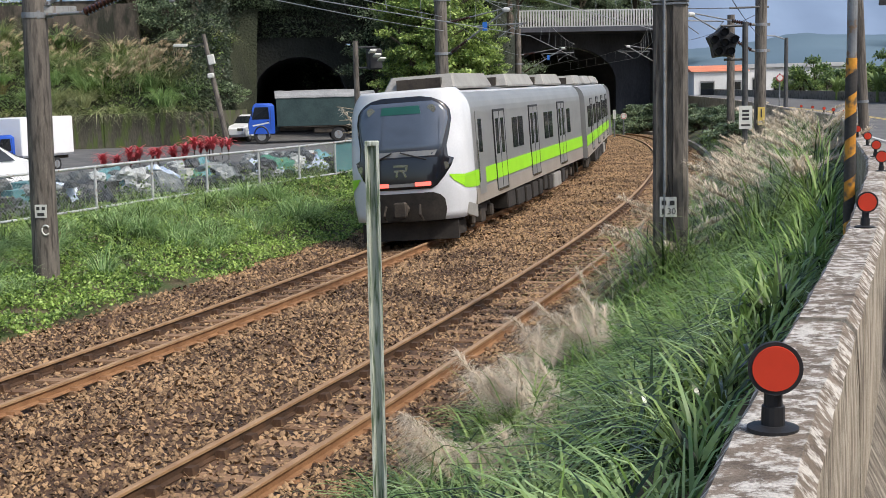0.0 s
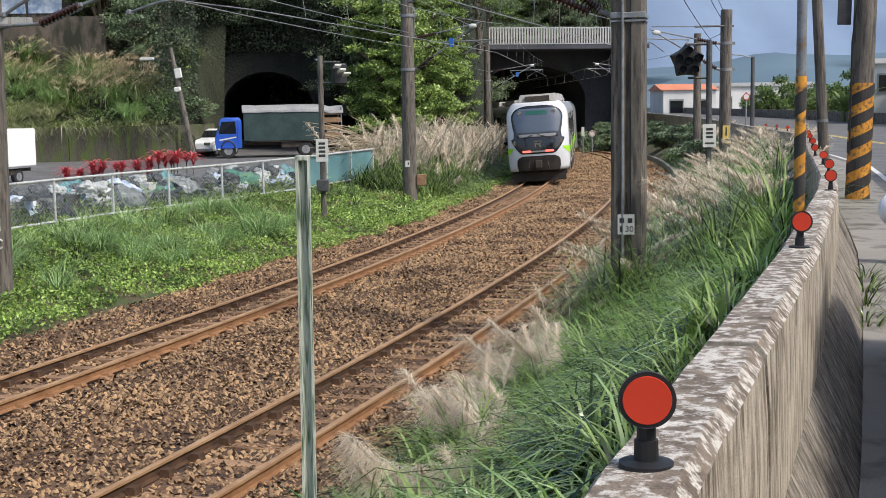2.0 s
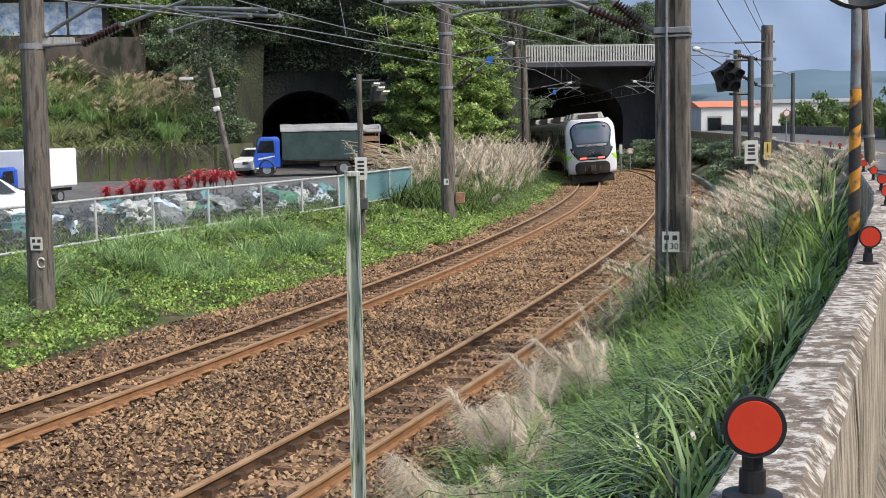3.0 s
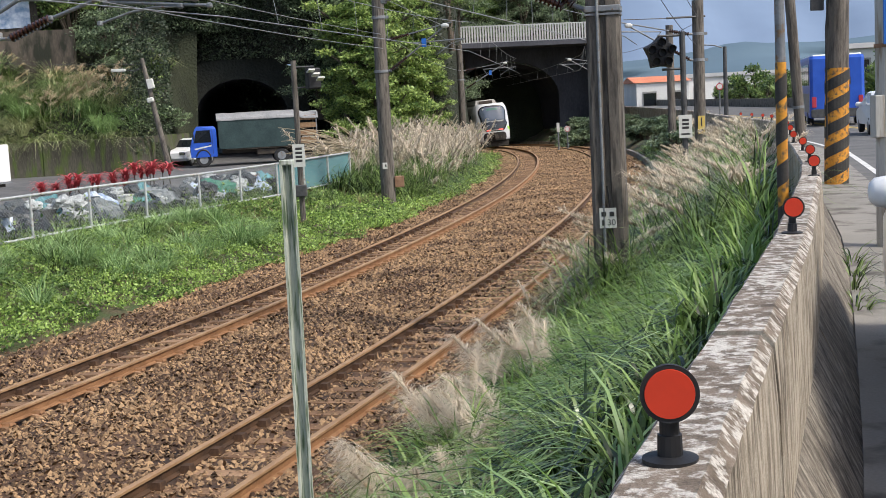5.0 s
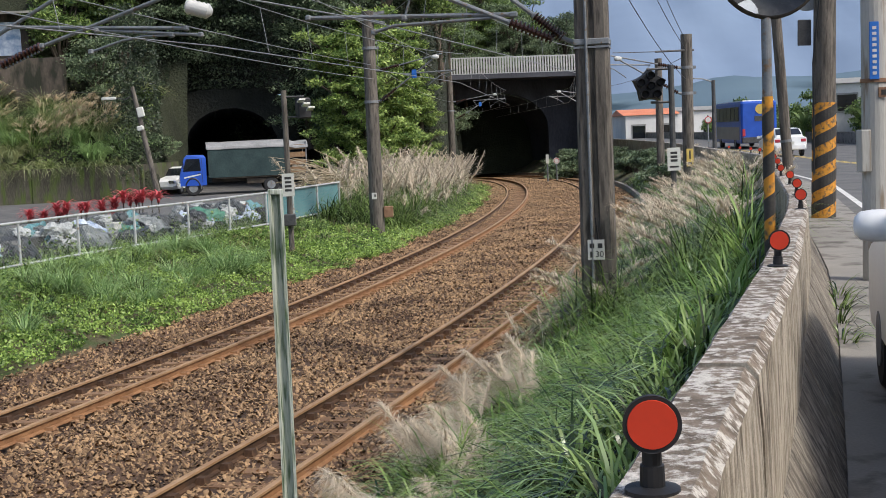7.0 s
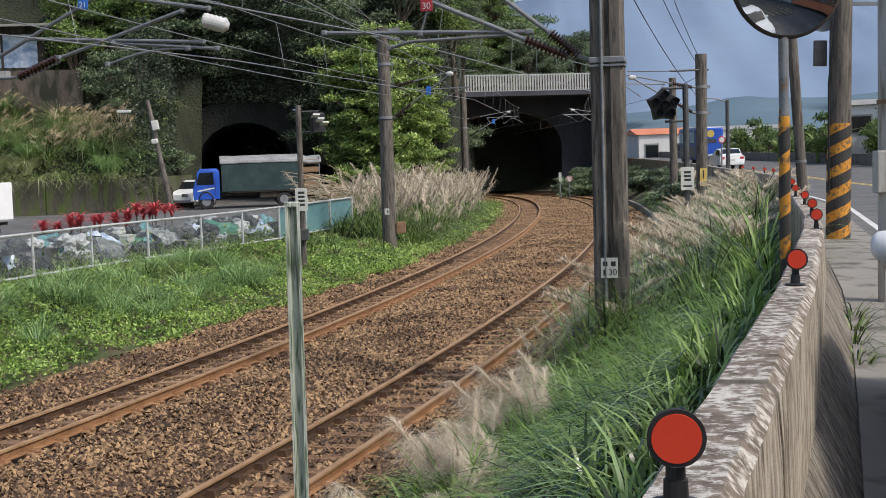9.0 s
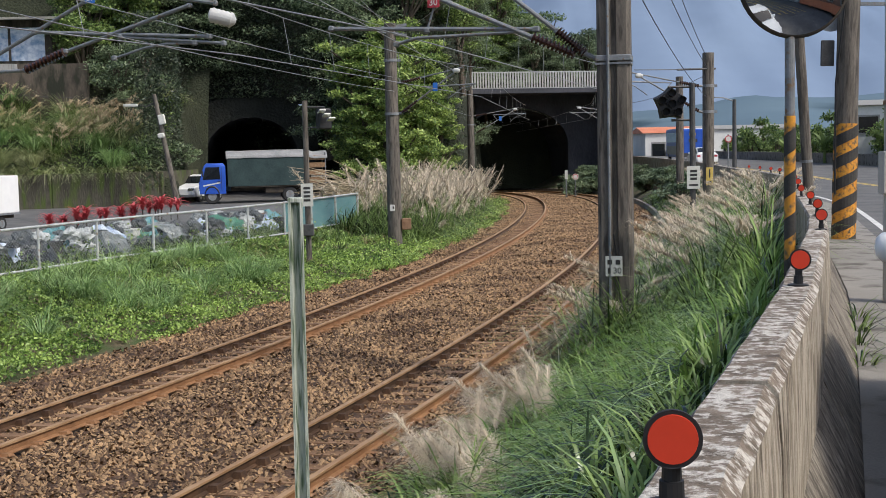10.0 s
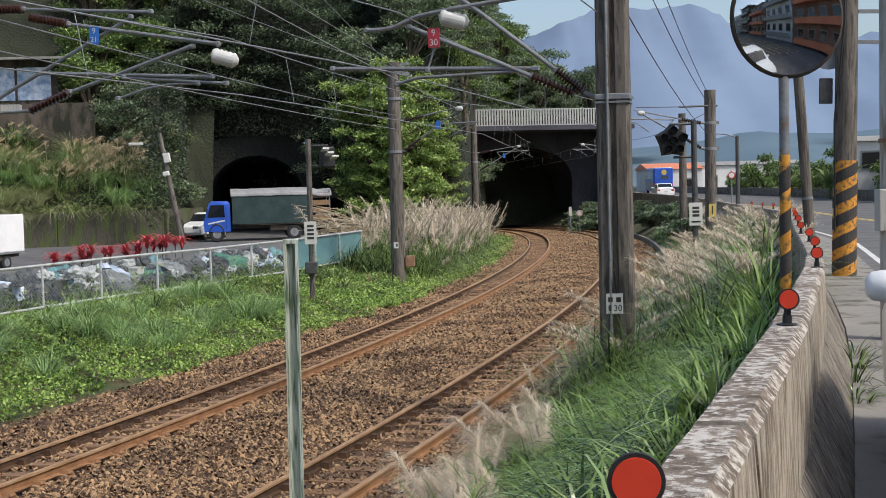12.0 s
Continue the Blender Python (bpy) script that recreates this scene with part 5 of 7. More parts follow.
part("mast", Geo().tube([(0, 0, -0.5), (0, 0, 4.35)], 0.085, 10), "dark_steel", rs)
part("arm", Geo().tube([(0, 0, 4.25), (-0.7, 0, 4.25)], 0.04, 6), "dark_steel", rs)
part("arm", Geo().tube([(0, 0, 3.3), (-0.6, 0, 3.3)], 0.04, 6), "dark_steel", rs)
star = [(0.52 * (1.0 if i % 2 == 0 else 0.74) * math.sin(i * math.pi / 5), 0.52 * (1.0 if i % 2 == 0 else 0.74) * math.cos(i * math.pi / 5)) for i in range(10)]
g = Geo().add([(x - 0.62, y, z + 3.78) for y, s in ((-0.12, 0.9), (0.12, 1.0)) for x, z in [(a * s, b * s) for a, b in star]], [[j, (j + 1) % 10, 10 + (j + 1) % 10, 10 + j] for j in range(10)] + [list(range(10)), list(range(19, 9, -1))])
hd = part("signal_head", g, "black", rs)
for a in range(5):
    an = 2 * math.pi * a / 5
    part("lamp_hood", Geo().tube([(-0.62 + 0.3 * math.sin(an), -0.3, 3.78 + 0.3 * math.cos(an)), (-0.62 + 0.3 * math.sin(an), -0.1, 3.78 + 0.3 * math.cos(an))], 0.11, 12, caps=False), "black", hd)
part("lamp_hood", Geo().tube([(-0.62, -0.3, 3.78), (-0.62, -0.1, 3.78)], 0.11, 12, caps=False), "black", hd)
plate(rs, "sign_plate", 0.0, -0.11, 1.65, 0.38, 0.66, [(0, 0.18, 0.2, 0.07), (0, 0.07, 0.2, 0.07), (0, -0.04, 0.2, 0.07), (0, -0.22, 0.26, 0.05)])

# leaning street lamp pole
ll = thing("street_lamp", pose(-13.55, 66.0, 0.6, 0, -10.0, 0), "leaning dark wooden pole with a small street lamp", "street lamp")
part("pole", Geo().tube([(0, 0, -0.2), (0, 0, 6.1)], [0.16, 0.11], 12), "pole", ll)
part("arm", Geo().tube([(0, 0, 5.7), (-0.5, 0, 5.55), (-1.0, 0, 5.75)], 0.03, 6), "dark_steel", ll)
part("lamp_head", Geo().box((-1.3, 0, 5.78), (0.75, 0.25, 0.14), ry=10, chamfer=0.04), "sign_white", ll)
part("meter_box", Geo().box((0.15, -0.15, 4.75), (0.34, 0.22, 0.5), chamfer=0.03), "sign_white", ll)
part("floodlight", Geo().box((-0.05, -0.2, 3.95), (0.35, 0.2, 0.25), chamfer=0.05), "sign_white", ll)


# ---- roadside poles, mirror and signs ----
def striped_sleeve(p, r, z0, z1, pitch, slope, ra=None):
    """Orange sleeve with black slanting bands, each a part."""
    ra = ra or r
    part("sleeve", Geo().tube([(0, 0, z0), (0, 0, z1)], [r + 0.004, ra + 0.004], 24), "orange", p, "orange painted pole foot")
    z = z0 - slope
    seg = 24
    while z < z1:
        vs, fs = [], []
        for i in range(seg + 1):
            a = 2 * math.pi * i / seg
            tri = abs(2 * i / seg - 1)
            lo = min(max(z + slope * tri, z0), z1)
            hi = min(max(z + slope * tri + pitch * 0.52, z0), z1)
            rr = r + 0.0075
            vs += [(rr * math.cos(a), rr * math.sin(a), lo), (rr * math.cos(a), rr * math.sin(a), hi)]
        fs = [[2 * i, 2 * i + 2, 2 * i + 3, 2 * i + 1] for i in range(seg)]
        if max(v[2] for v in vs) - min(v[2] for v in vs) > 0.02:
            part("black_band", Geo().add(vs, fs), "black_paint", p, fix=False)
        z += pitch
    return p


mp_ = thing("traffic_mirror", pose(2.96, 11.3, 1.2), "round convex traffic mirror on an orange and black striped post", "traffic mirror")
part("post", Geo().tube([(0, 0, -0.2), (0, 0, 3.6)], 0.043, 16), "steel", mp_)
striped_sleeve(mp_, 0.043, 0.9, 2.6, 0.36, 0.1)
rim = part("rim", Geo().tube([(0, -0.02, 0), (0, 0.0, 0), (0, 0.03, 0)], [0.5, 0.52, 0.5], 48), "under", mp_, "dark brown mirror rim", m=pose(0.03, -0.02, 3.77, 0, 0, 10))
g = Geo()
vs, fs = [(0, -0.11, 0)], []
for i in range(1, 9):
    for k in range(40):
        rr = 0.49 * i / 8
        vs.append((rr * math.cos(2 * math.pi * k / 40), -0.025 - 0.085 * (1 - (i / 8) ** 2), rr * math.sin(2 * math.pi * k / 40)))
fs += [[0, 1 + k, 1 + (k + 1) % 40] for k in range(40)]
fs += [[1 + i * 40 + k, 1 + i * 40 + (k + 1) % 40, 41 + i * 40 + (k + 1) % 40, 41 + i * 40 + k] for i in range(7) for k in range(40)]
part("mirror", Geo().add(vs, fs), "mirror", rim, "convex mirror glass", smooth=True)

lean = thing("utility_pole", pose(6.95, 24.2, 1.7, 0, -3.6, 0), "dark leaning wooden utility pole by the road", "pole", "roadside poles")
part("shaft", Geo().tube([(0, 0, -0.2), (0, 0, 8.5)], [0.1, 0.085], 14), "pole", lean)
part("strap", Geo().tube([(0, 0, 1.45), (0, 0, 1.5)], 0.107, 14), "steel", lean)
bsp = thing("utility_pole", pose(6.62, 21.3, 1.88, 0, 1.2, 0), "thick dark concrete utility pole with orange and black striped foot", "pole", "roadside poles")
part("shaft", Geo().tube([(0, 0, -0.3), (0, 0, 10)], [0.19, 0.16], 22), "pole", bsp)
striped_sleeve(bsp, 0.192, 0.02, 1.95, 0.36, 0.3, 0.186)
part("cable", Geo().tube([(-0.2, -0.12, 0.8), (-0.22, -0.1, 2.6), (-0.1, -0.2, 4.2), (-0.14, -0.18, 9.0)], 0.016, 6), "black", bsp)
for z, r in ((3.1, 0.18), (4.0, 0.0), (4.7, 0.2)):
    if r:
        part("sign_back", Geo().box((-0.32, 0.05, z), (0.22, 0.04, 0.42), chamfer=0.01), "dark_steel", bsp)
    else:
        part("sign_back", Geo().tube([(-0.28, 0.03, 3.75), (-0.28, 0.06, 3.75)], 0.3, 24), "steel", bsp)
part("sign_frame", Geo().box((0.55, 0.05, 4.4), (0.7, 0.05, 0.06)).box((0.55, 0.05, 3.9), (0.7, 0.05, 0.06)).box((0.7, 0.05, 4.15), (0.05, 0.05, 0.9)), "steel", bsp)
blp = thing("utility_pole", pose(4.5, 13.0, 1.9), "pale grey concrete utility pole with blue sign", "pole", "roadside poles")
part("shaft", Geo().tube([(0, 0, -0.2), (0, 0, 8)], [0.135, 0.11], 18), "pale_pole", blp)
plate(blp, "street_sign", -0.05, -0.14, 2.33, 0.095, 0.56, [(0, 0.22 - 0.055 * i, 0.04, 0.03) for i in range(9)], "blue_sign", 0, "white_line")
plate(blp, "notice", 0.04, -0.135, 1.92, 0.1, 0.1, [(0, 0, 0.05, 0.05)], "rust_box", 0, "ink")
part("meter_box", Geo().box((-0.13, -0.04, 1.35), (0.1, 0.16, 0.42), chamfer=0.01), "pale_pole", blp)
part("strap", Geo().tube([(0, 0, 2.02), (0, 0, 2.06)], 0.14, 18), "rust_box", blp)
fp = thing("street_lamp", pose(16.2, 70, 1.3), "thin dark lamp post with curved arm beyond the reeds", "street lamp")
part("pole", Geo().tube([(0, 0, -0.2), (0, 0, 4.5)], [0.13, 0.1], 10), "dark_steel", fp)
part("arm", Geo().tube([(0, 0, 4.4), (-0.6, 0, 4.6), (-1.2, 0, 4.65)], 0.04, 6), "steel", fp)
spd = thing("traffic_sign", pose(15.4, 68, 1.3), "small round speed limit sign on a post", "traffic sign")
part("post", Geo().tube([(0, 0, -0.1), (0, 0, 2.6)], 0.04, 8), "steel", spd)
part("disc", Geo().tube([(0, -0.06, 2.35), (0, -0.04, 2.35)], 0.19, 20), "red_sign", spd)
part("face", Geo().tube([(0, -0.07, 2.35), (0, -0.062, 2.35)], 0.14, 20), "sign_white", spd)
ts = thing("track_marker", pose(8.75, 88, 0.1), "slim white track marker on a post", "marker", "track markers")
part("post", Geo().tube([(0, 0, -0.2), (0, 0, 1.5)], 0.05, 8), "steel", ts)
part("marker_plate", Geo().box((0, -0.06, 1.35), (0.2, 0.03, 0.62), chamfer=0.01), "sign_white", ts)
ts = thing("track_marker", pose(9.6, 90, 0.1), "small round white track sign on a post", "marker", "track markers")
part("post", Geo().tube([(0, 0, -0.2), (0, 0, 1.2)], 0.045, 8), "steel", ts)
part("sign_disc", Geo().tube([(0, -0.07, 1.15), (0, -0.04, 1.15)], 0.22, 20), "sign_white", ts)
part("sign_ring", Geo().tube([(0.17 * math.cos(a), -0.075, 1.15 + 0.17 * math.sin(a)) for a in np.linspace(0, 2 * math.pi, 17)], 0.02, 6), "red_sign", ts)

# white post in the foreground
wp = thing("marker_post", pose(-0.87, 7.4, 0.5, 0, 0.4, 0), "slim white steel angle post streaked with moss", "post")
part("angle_bar", Geo().add([(x, y, z) for z in (0.0, 2.82) for x, y in ((-0.039, -0.02), (-0.026, -0.02), (-0.017, 0.012), (0.017, 0.012), (0.026, -0.02), (0.039, -0.02), (0.039, 0.024), (-0.039, 0.024))], [[j, (j + 1) % 8, 8 + (j + 1) % 8, 8 + j] for j in range(8)] + [list(range(8))[::-1], list(range(8, 16))]), "post", wp)
part("cap", Geo().box((0, 0.005, 2.83), (0.082, 0.05, 0.03), chamfer=0.005), "post", wp)


# ---- vegetation ----
RNG = np.random.default_rng(11)


def blades(root, length, width, az, droop, seg=4, twist=0.0):
    """Arching tapered blades: roots (n, 3), lengths, widths, headings and how far they bend over."""
    n = len(root)
    t = np.linspace(0, 1, seg + 1)[None]
    L, D = length[:, None], droop[:, None]
    out = L * (0.18 * t + 0.85 * D * t ** 2)
    up = L * (t * (1 - 0.12 * D) - 0.62 * D * t ** 3)
    ca, sa = np.cos(az)[:, None], np.sin(az)[:, None]
    c = np.stack([root[:, :1] + out * ca, root[:, 1:2] + out * sa, root[:, 2:] + up], -1)
    w = width[:, None] * (1 - t) ** 0.6 * 0.5 + 0.0004
    side = np.stack([-sa * w, ca * w, 0 * w], -1)
    V = np.stack([c - side, c + side], 2).reshape(-1, 3)
    k = 2 * (seg + 1)
    q = np.array([[2 * i, 2 * i + 1, 2 * i + 3, 2 * i + 2] for i in range(seg)])
    F = (q[None] + k * np.arange(n)[:, None, None]).reshape(-1, 4)
    return V, F


def merge(items):
    vs, fs, n = [], [], 0
    for v, f in items:
        vs.append(v)
        fs.append(f + n)
        n += len(v)
    return np.concatenate(vs), np.concatenate(fs)


def tufts(centres, per, length, width, spread, droop=(0.3, 1.0), wind=0.0):
    """Clumps of blades round centres (n, 3)."""
    n = len(centres) * per
    az = RNG.uniform(0, 6.283, n)
    r = spread * np.sqrt(RNG.random(n))
    root = np.repeat(centres, per, 0) + np.stack([r * np.cos(az), r * np.sin(az), np.full(n, -0.03)], -1)
    size = np.repeat(RNG.uniform(0.75, 1.25, len(centres)), per)
    if wind:
        az = np.where(RNG.random(n) < wind, RNG.normal(0.2, 0.7, n), az + RNG.normal(0, 0.4, n))
    else:
        az = az + RNG.normal(0, 0.4, n)
    return blades(root, RNG.uniform(length[0], length[1], n) * size, RNG.uniform(width[0], width[1], n), az, RNG.uniform(droop[0], droop[1], n))


def plumes(base, height, size, az, fil=60, w=0.006, lean=0.35, hang=(0.5, 1.6), mid_t=0.72):
    """Feathery seed heads on curved stems."""
    items = []
    n = len(base)
    items.append(blades(base, height * 1.0, np.full(n, 0.012) * (w / 0.006) ** 0.5, az, np.full(n, lean), 4))
    tip = np.stack([base[:, 0] + height * (0.18 + 0.85 * lean) * np.cos(az), base[:, 1] + height * (0.18 + 0.85 * lean) * np.sin(az), base[:, 2] + height * (1 - 0.12 * lean - 0.62 * lean)], -1)
    mid = np.stack([base[:, 0] + height * (0.18 * mid_t + 0.85 * lean * mid_t ** 2) * np.cos(az), base[:, 1] + height * (0.18 * mid_t + 0.85 * lean * mid_t ** 2) * np.sin(az), base[:, 2] + height * (mid_t * (1 - 0.12 * lean) - 0.62 * lean * mid_t ** 3)], -1)
    m = n * fil
    f = RNG.random(m)
    root = np.repeat(mid, fil, 0) + (np.repeat(tip - mid, fil, 0)) * f[:, None]
    fa = np.repeat(az, fil) + RNG.normal(0, 0.95, m)
    L = np.repeat(size, fil) * RNG.uniform(0.5, 1.0, m) * (1.1 - 0.6 * f)
    items.append(blades(root, L, np.full(m, w) * RNG.uniform(0.7, 1.5, m), fa, RNG.uniform(hang[0], hang[1], m), 3))
    return merge(items)


def stuff(name, vf, material, label, category):
    me = fast_mesh(name, *vf)
    return tagged(part(name, me, material), label, category, kind="stuff")


def edge(y):
    """How far from the track the long grass begins."""
    return 7.15 + 0.35 * noise.noise(Vector((y * 0.5, 3, 0)))


def verge_points(n, y0, y1, o0, o1, power=1.0, lump=0.0):
    """Places on the bank between the track and the parapet."""
    out = []
    while len(out) < n:
        y = y0 + (y1 - y0) * RNG.random() ** power
        o = RNG.uniform(o0, o1)
        p, _ = along(s_of_y(min(y, 83)) + max(0, y - 83), o)
        if o0 > 6.9 and o < edge(p.y):
            continue
        if lump and noise.noise(Vector((p.x * 1.3, p.y * 0.9, 6))) < lump - 0.4 * RNG.random():
            continue
        if p.x < wall_x(p.y) - (0.7 if p.y < 12 else 0.45):
            out.append((p.x, p.y, min(bank(o, 0), road_z(p.y) + 0.1)))
    return np.array(out)


stuff("verge_grass", tufts(verge_points(1250, 3, 26, 6.9, 12, 1.15, 0.1), 17, (0.36, 0.8), (0.02, 0.038), 0.1, (0.35, 1.5)), "grass", "long green arching grass on the bank below the parapet", "grass")
stuff("verge_grass", tufts(verge_points(330, 3, 26, 7.0, 12, 1.1, 0.1), 15, (0.45, 0.9), (0.015, 0.028), 0.1, (0.7, 1.8)), "grass_pale", "pale silvery arching grass on the bank", "grass")
stuff("verge_grass", tufts(verge_points(260, 4, 26, 7.2, 12, 1.1, 0.1), 8, (0.45, 0.8), (0.018, 0.03), 0.1, (0.4, 1.5)), "grass_bright", "broad fresh green blades standing out of the grass", "grass")
stuff("verge_grass", tufts(verge_points(260, 13, 25, 7.6, 12, 1.0), 13, (0.5, 0.95), (0.02, 0.036), 0.12, (0.3, 1.4)), "grass_bright", "lush bright grass round the foot of the pole", "grass")
stuff("verge_grass", tufts(verge_points(620, 24, 75, 7.2, 12, 1.3), 24, (0.5, 1.1), (0.02, 0.045), 0.25, (0.5, 1.6)), "grass", "green grass farther along the bank", "grass")
stuff("verge_grass", tufts(verge_points(200, 3, 30, 6.6, 7.5, 1.0), 16, (0.12, 0.4), (0.005, 0.011), 0.14, (0.3, 1.3)), "grass_dry", "dry yellow grass at the edge of the ballast", "grass")
stuff("verge_grass", tufts(verge_points(150, 3, 30, 6.8, 9.5, 1.0), 12, (0.4, 0.8), (0.006, 0.012), 0.14, (0.8, 1.8)), "grass_dry", "dry straw among the green grass", "grass")
stuff("verge_grass", tufts(verge_points(9, 9, 14, 9.5, 12, 1.0), 6, (0.8, 1.2), (0.02, 0.034), 0.1, (0.9, 1.7)), "grass", "a few tall broad blades close under the parapet", "grass")


def plume_clumps(places, spread):
    """Bases of plumes gathered round places (x, y, number)."""
    out = []
    for x, y, n in places:
        for _ in range(n):
            a, r = RNG.uniform(0, 6.28), spread * RNG.random() ** 0.5
            out.append((x + r * math.cos(a), y + 1.6 * r * math.sin(a), 0.02))
    return np.array(out)


b = plume_clumps(((0.85, 13.7, 9), (0.3, 11.7, 10), (0.55, 12.6, 4), (-0.35, 10.1, 7), (1.1, 15.6, 3), (1.4, 11.6, 3), (1.3, 9.3, 3), (0.2, 9.2, 5), (0.9, 10.4, 3)), 0.36)
stuff("grass_plumes", plumes(b, RNG.uniform(0.95, 1.5, len(b)), RNG.uniform(0.24, 0.4, len(b)), RNG.normal(3.2, 1.2, len(b)), 320, 0.0038, 0.3, (0.6, 1.9), 0.58), "plume", "feathery drooping beige seed plumes beside the ballast", "grass plumes")
b = plume_clumps(((1.6, 18.9, 8), (2.5, 23.2, 8), (2.1, 21.4, 3)), 0.36)
stuff("grass_plumes", plumes(b, RNG.uniform(0.9, 1.35, len(b)), RNG.uniform(0.18, 0.3, len(b)), RNG.uniform(0, 6.28, len(b)), 200, 0.006, 0.35, (0.3, 1.5), 0.55), "plume", "feathery beige seed plumes by the pole", "grass plumes")
stuff("verge_grass", tufts(verge_points(380, 20, 48, 7.4, 12, 1.0), 34, (0.8, 1.7), (0.022, 0.04), 0.22, (0.3, 1.4)), "grass", "tall green grass among the plumes", "grass")
b = verge_points(185, 21, 46, 7.4, 11.5)
stuff("grass_plumes", plumes(b, RNG.uniform(1.3, 2.2, len(b)), RNG.uniform(0.26, 0.42, len(b)), RNG.uniform(0, 6.28, len(b)), 140, 0.012, 0.5, (0.4, 1.5), 0.55), "plume", "broad band of drooping beige silver grass plumes", "grass plumes")
b = verge_points(150, 44, 75, 8.0, 12.0)
stuff("grass_plumes", plumes(b, RNG.uniform(1.2, 2.0, len(b)), RNG.uniform(0.4, 0.7, len(b)), RNG.normal(0.3, 0.7, len(b)), 50, 0.025, 0.5), "plume", "far beige silver grass plumes", "grass plumes")


def left_points(n, y0, y1, o0, o1, power=1.0):
    y = y0 + (y1 - y0) * RNG.random(n) ** power
    o = RNG.uniform(o0, o1, n)
    out = []
    for a, c in zip(y, o):
        p, _ = along(s_of_y(min(a, 83)), c)
        out.append((p.x, p.y, bank(c, 0) + p.z))
    return np.array(out)


def leaf_cards(c, size, up=0.5, aspect=0.62):
    """Small folded leaves round places c."""
    n = len(c)
    a = RNG.uniform(0, 6.283, n)
    tilt = RNG.normal(0, 0.6, n)
    d = np.stack([np.cos(a) * np.cos(tilt), np.sin(a) * np.cos(tilt), np.sin(tilt)], -1)
    nrm = np.stack([RNG.normal(0, 0.5, n), RNG.normal(0, 0.5, n), np.full(n, up)], -1)
    s = np.cross(d, nrm)
    s /= np.linalg.norm(s, axis=1, keepdims=True) + 1e-9
    L, W = size[:, None], (size * aspect * 0.5)[:, None]
    q = np.cross(s, d)
    V = np.stack([c, c + d * L * 0.5 + s * W - q * L * 0.06, c + d * L, c + d * L * 0.5 - s * W - q * L * 0.06], 1).reshape(-1, 3)
    F = np.arange(4 * n).reshape(n, 4)
    return V, F


def cover_patch(n, y0, y1, o0, o1, power, size, lift):
    y = y0 + (y1 - y0) * RNG.random(n) ** power
    o = RNG.uniform(o0, o1, n)
    s = np.interp(y, [c[1] for c in CURVE[:230]], CUM[:230])
    pts = np.array([tuple(along(a, b)[0]) for a, b in zip(s, o)])
    edge = np.array([noise.noise(Vector((p[0] * 0.6, p[1] * 0.6, 4))) for p in pts])
    lump = np.array([noise.noise(Vector((p[0] * 1.1, p[1] * 1.1, 9))) for p in pts])
    lim = np.array([-1.05 - 1.0 * (1 - smooth(17, 42, v)) for v in y])
    pts[:, 2] += [max(bank(c, 0), -0.1 if c > -1.9 else -1) for c in o]
    mound = np.array([noise.noise(Vector((p[0] * 3.2, p[1] * 3.2, 2))) for p in pts])
    keep = (o < lim + 0.6 * edge) & (lump > -0.45) & (mound > -0.42)
    pts[:, 2] += np.maximum(0.01, 0.08 + 0.16 * lump + 0.12 * mound) * RNG.random(n) ** 0.4 * lift + 0.02
    pts = pts[keep]
    return leaf_cards(pts, RNG.uniform(size[0], size[1], len(pts)))


stuff("ground_cover", cover_patch(170000, 13, 40, -8.5, -0.9, 1.35, (0.045, 0.09), 1.6), "cover", "low bright green creeping leaves on the bank", "ground cover")
stuff("ground_cover", cover_patch(80000, 38, 86, -7.5, -0.8, 1.3, (0.06, 0.12), 1.5), "cover", "bright green creepers farther along the bank", "ground cover")
stuff("bank_grass", tufts(left_points(230, 14, 50, -8, -3.2, 1.0), 18, (0.22, 0.5), (0.01, 0.018), 0.14, (0.5, 1.4)), "grass", "scattered green grass tufts on the bank", "grass")
stuff("bank_grass", tufts(left_points(60, 17, 36, -6.2, -3.0, 1.0), 110, (0.6, 1.1), (0.012, 0.022), 0.16, (0.4, 1.3)), "grass_pale", "pale grey-green arching grass clumps on the bank", "grass")
stuff("bank_grass", tufts(left_points(40, 16, 46, -7.2, -3.0, 1.0), 90, (0.55, 1.0), (0.012, 0.022), 0.15, (0.4, 1.3)), "grass", "dense green arching grass clumps on the bank", "grass")
stuff("bank_grass", tufts(left_points(120, 22, 50, -8.0, -6.0, 1.0), 22, (0.3, 0.65), (0.012, 0.022), 0.18, (0.4, 1.3)), "grass_pale", "taller grass along the mesh fence", "grass")
stuff("bank_grass", tufts(left_points(70, 24, 56, -6.5, -3.0, 1.0), 22, (0.3, 0.7), (0.012, 0.024), 0.2, (0.4, 1.2)), "grass_dry", "dry yellow grass tufts on the bank", "grass")
# reed bed by the second pole
stuff("reed_bed", tufts(left_points(330, 47, 72, -7.0, -2.4), 34, (1.0, 2.1), (0.022, 0.042), 0.35, (0.5, 1.7)), "grass", "dense green reed leaves beside the pole", "reeds")
b = left_points(460, 49, 78, -7.0, -2.0)
stuff("reed_plumes", plumes(b, RNG.uniform(0.8, 3.1, len(b)), RNG.uniform(0.3, 0.55, len(b)), RNG.uniform(0, 6.28, len(b)), 120, 0.022, 0.26, (0.3, 1.4), 0.5), "plume", "tall beige reed plumes beside the pole", "reeds")
cn = Geo()
rr = random.Random(9)
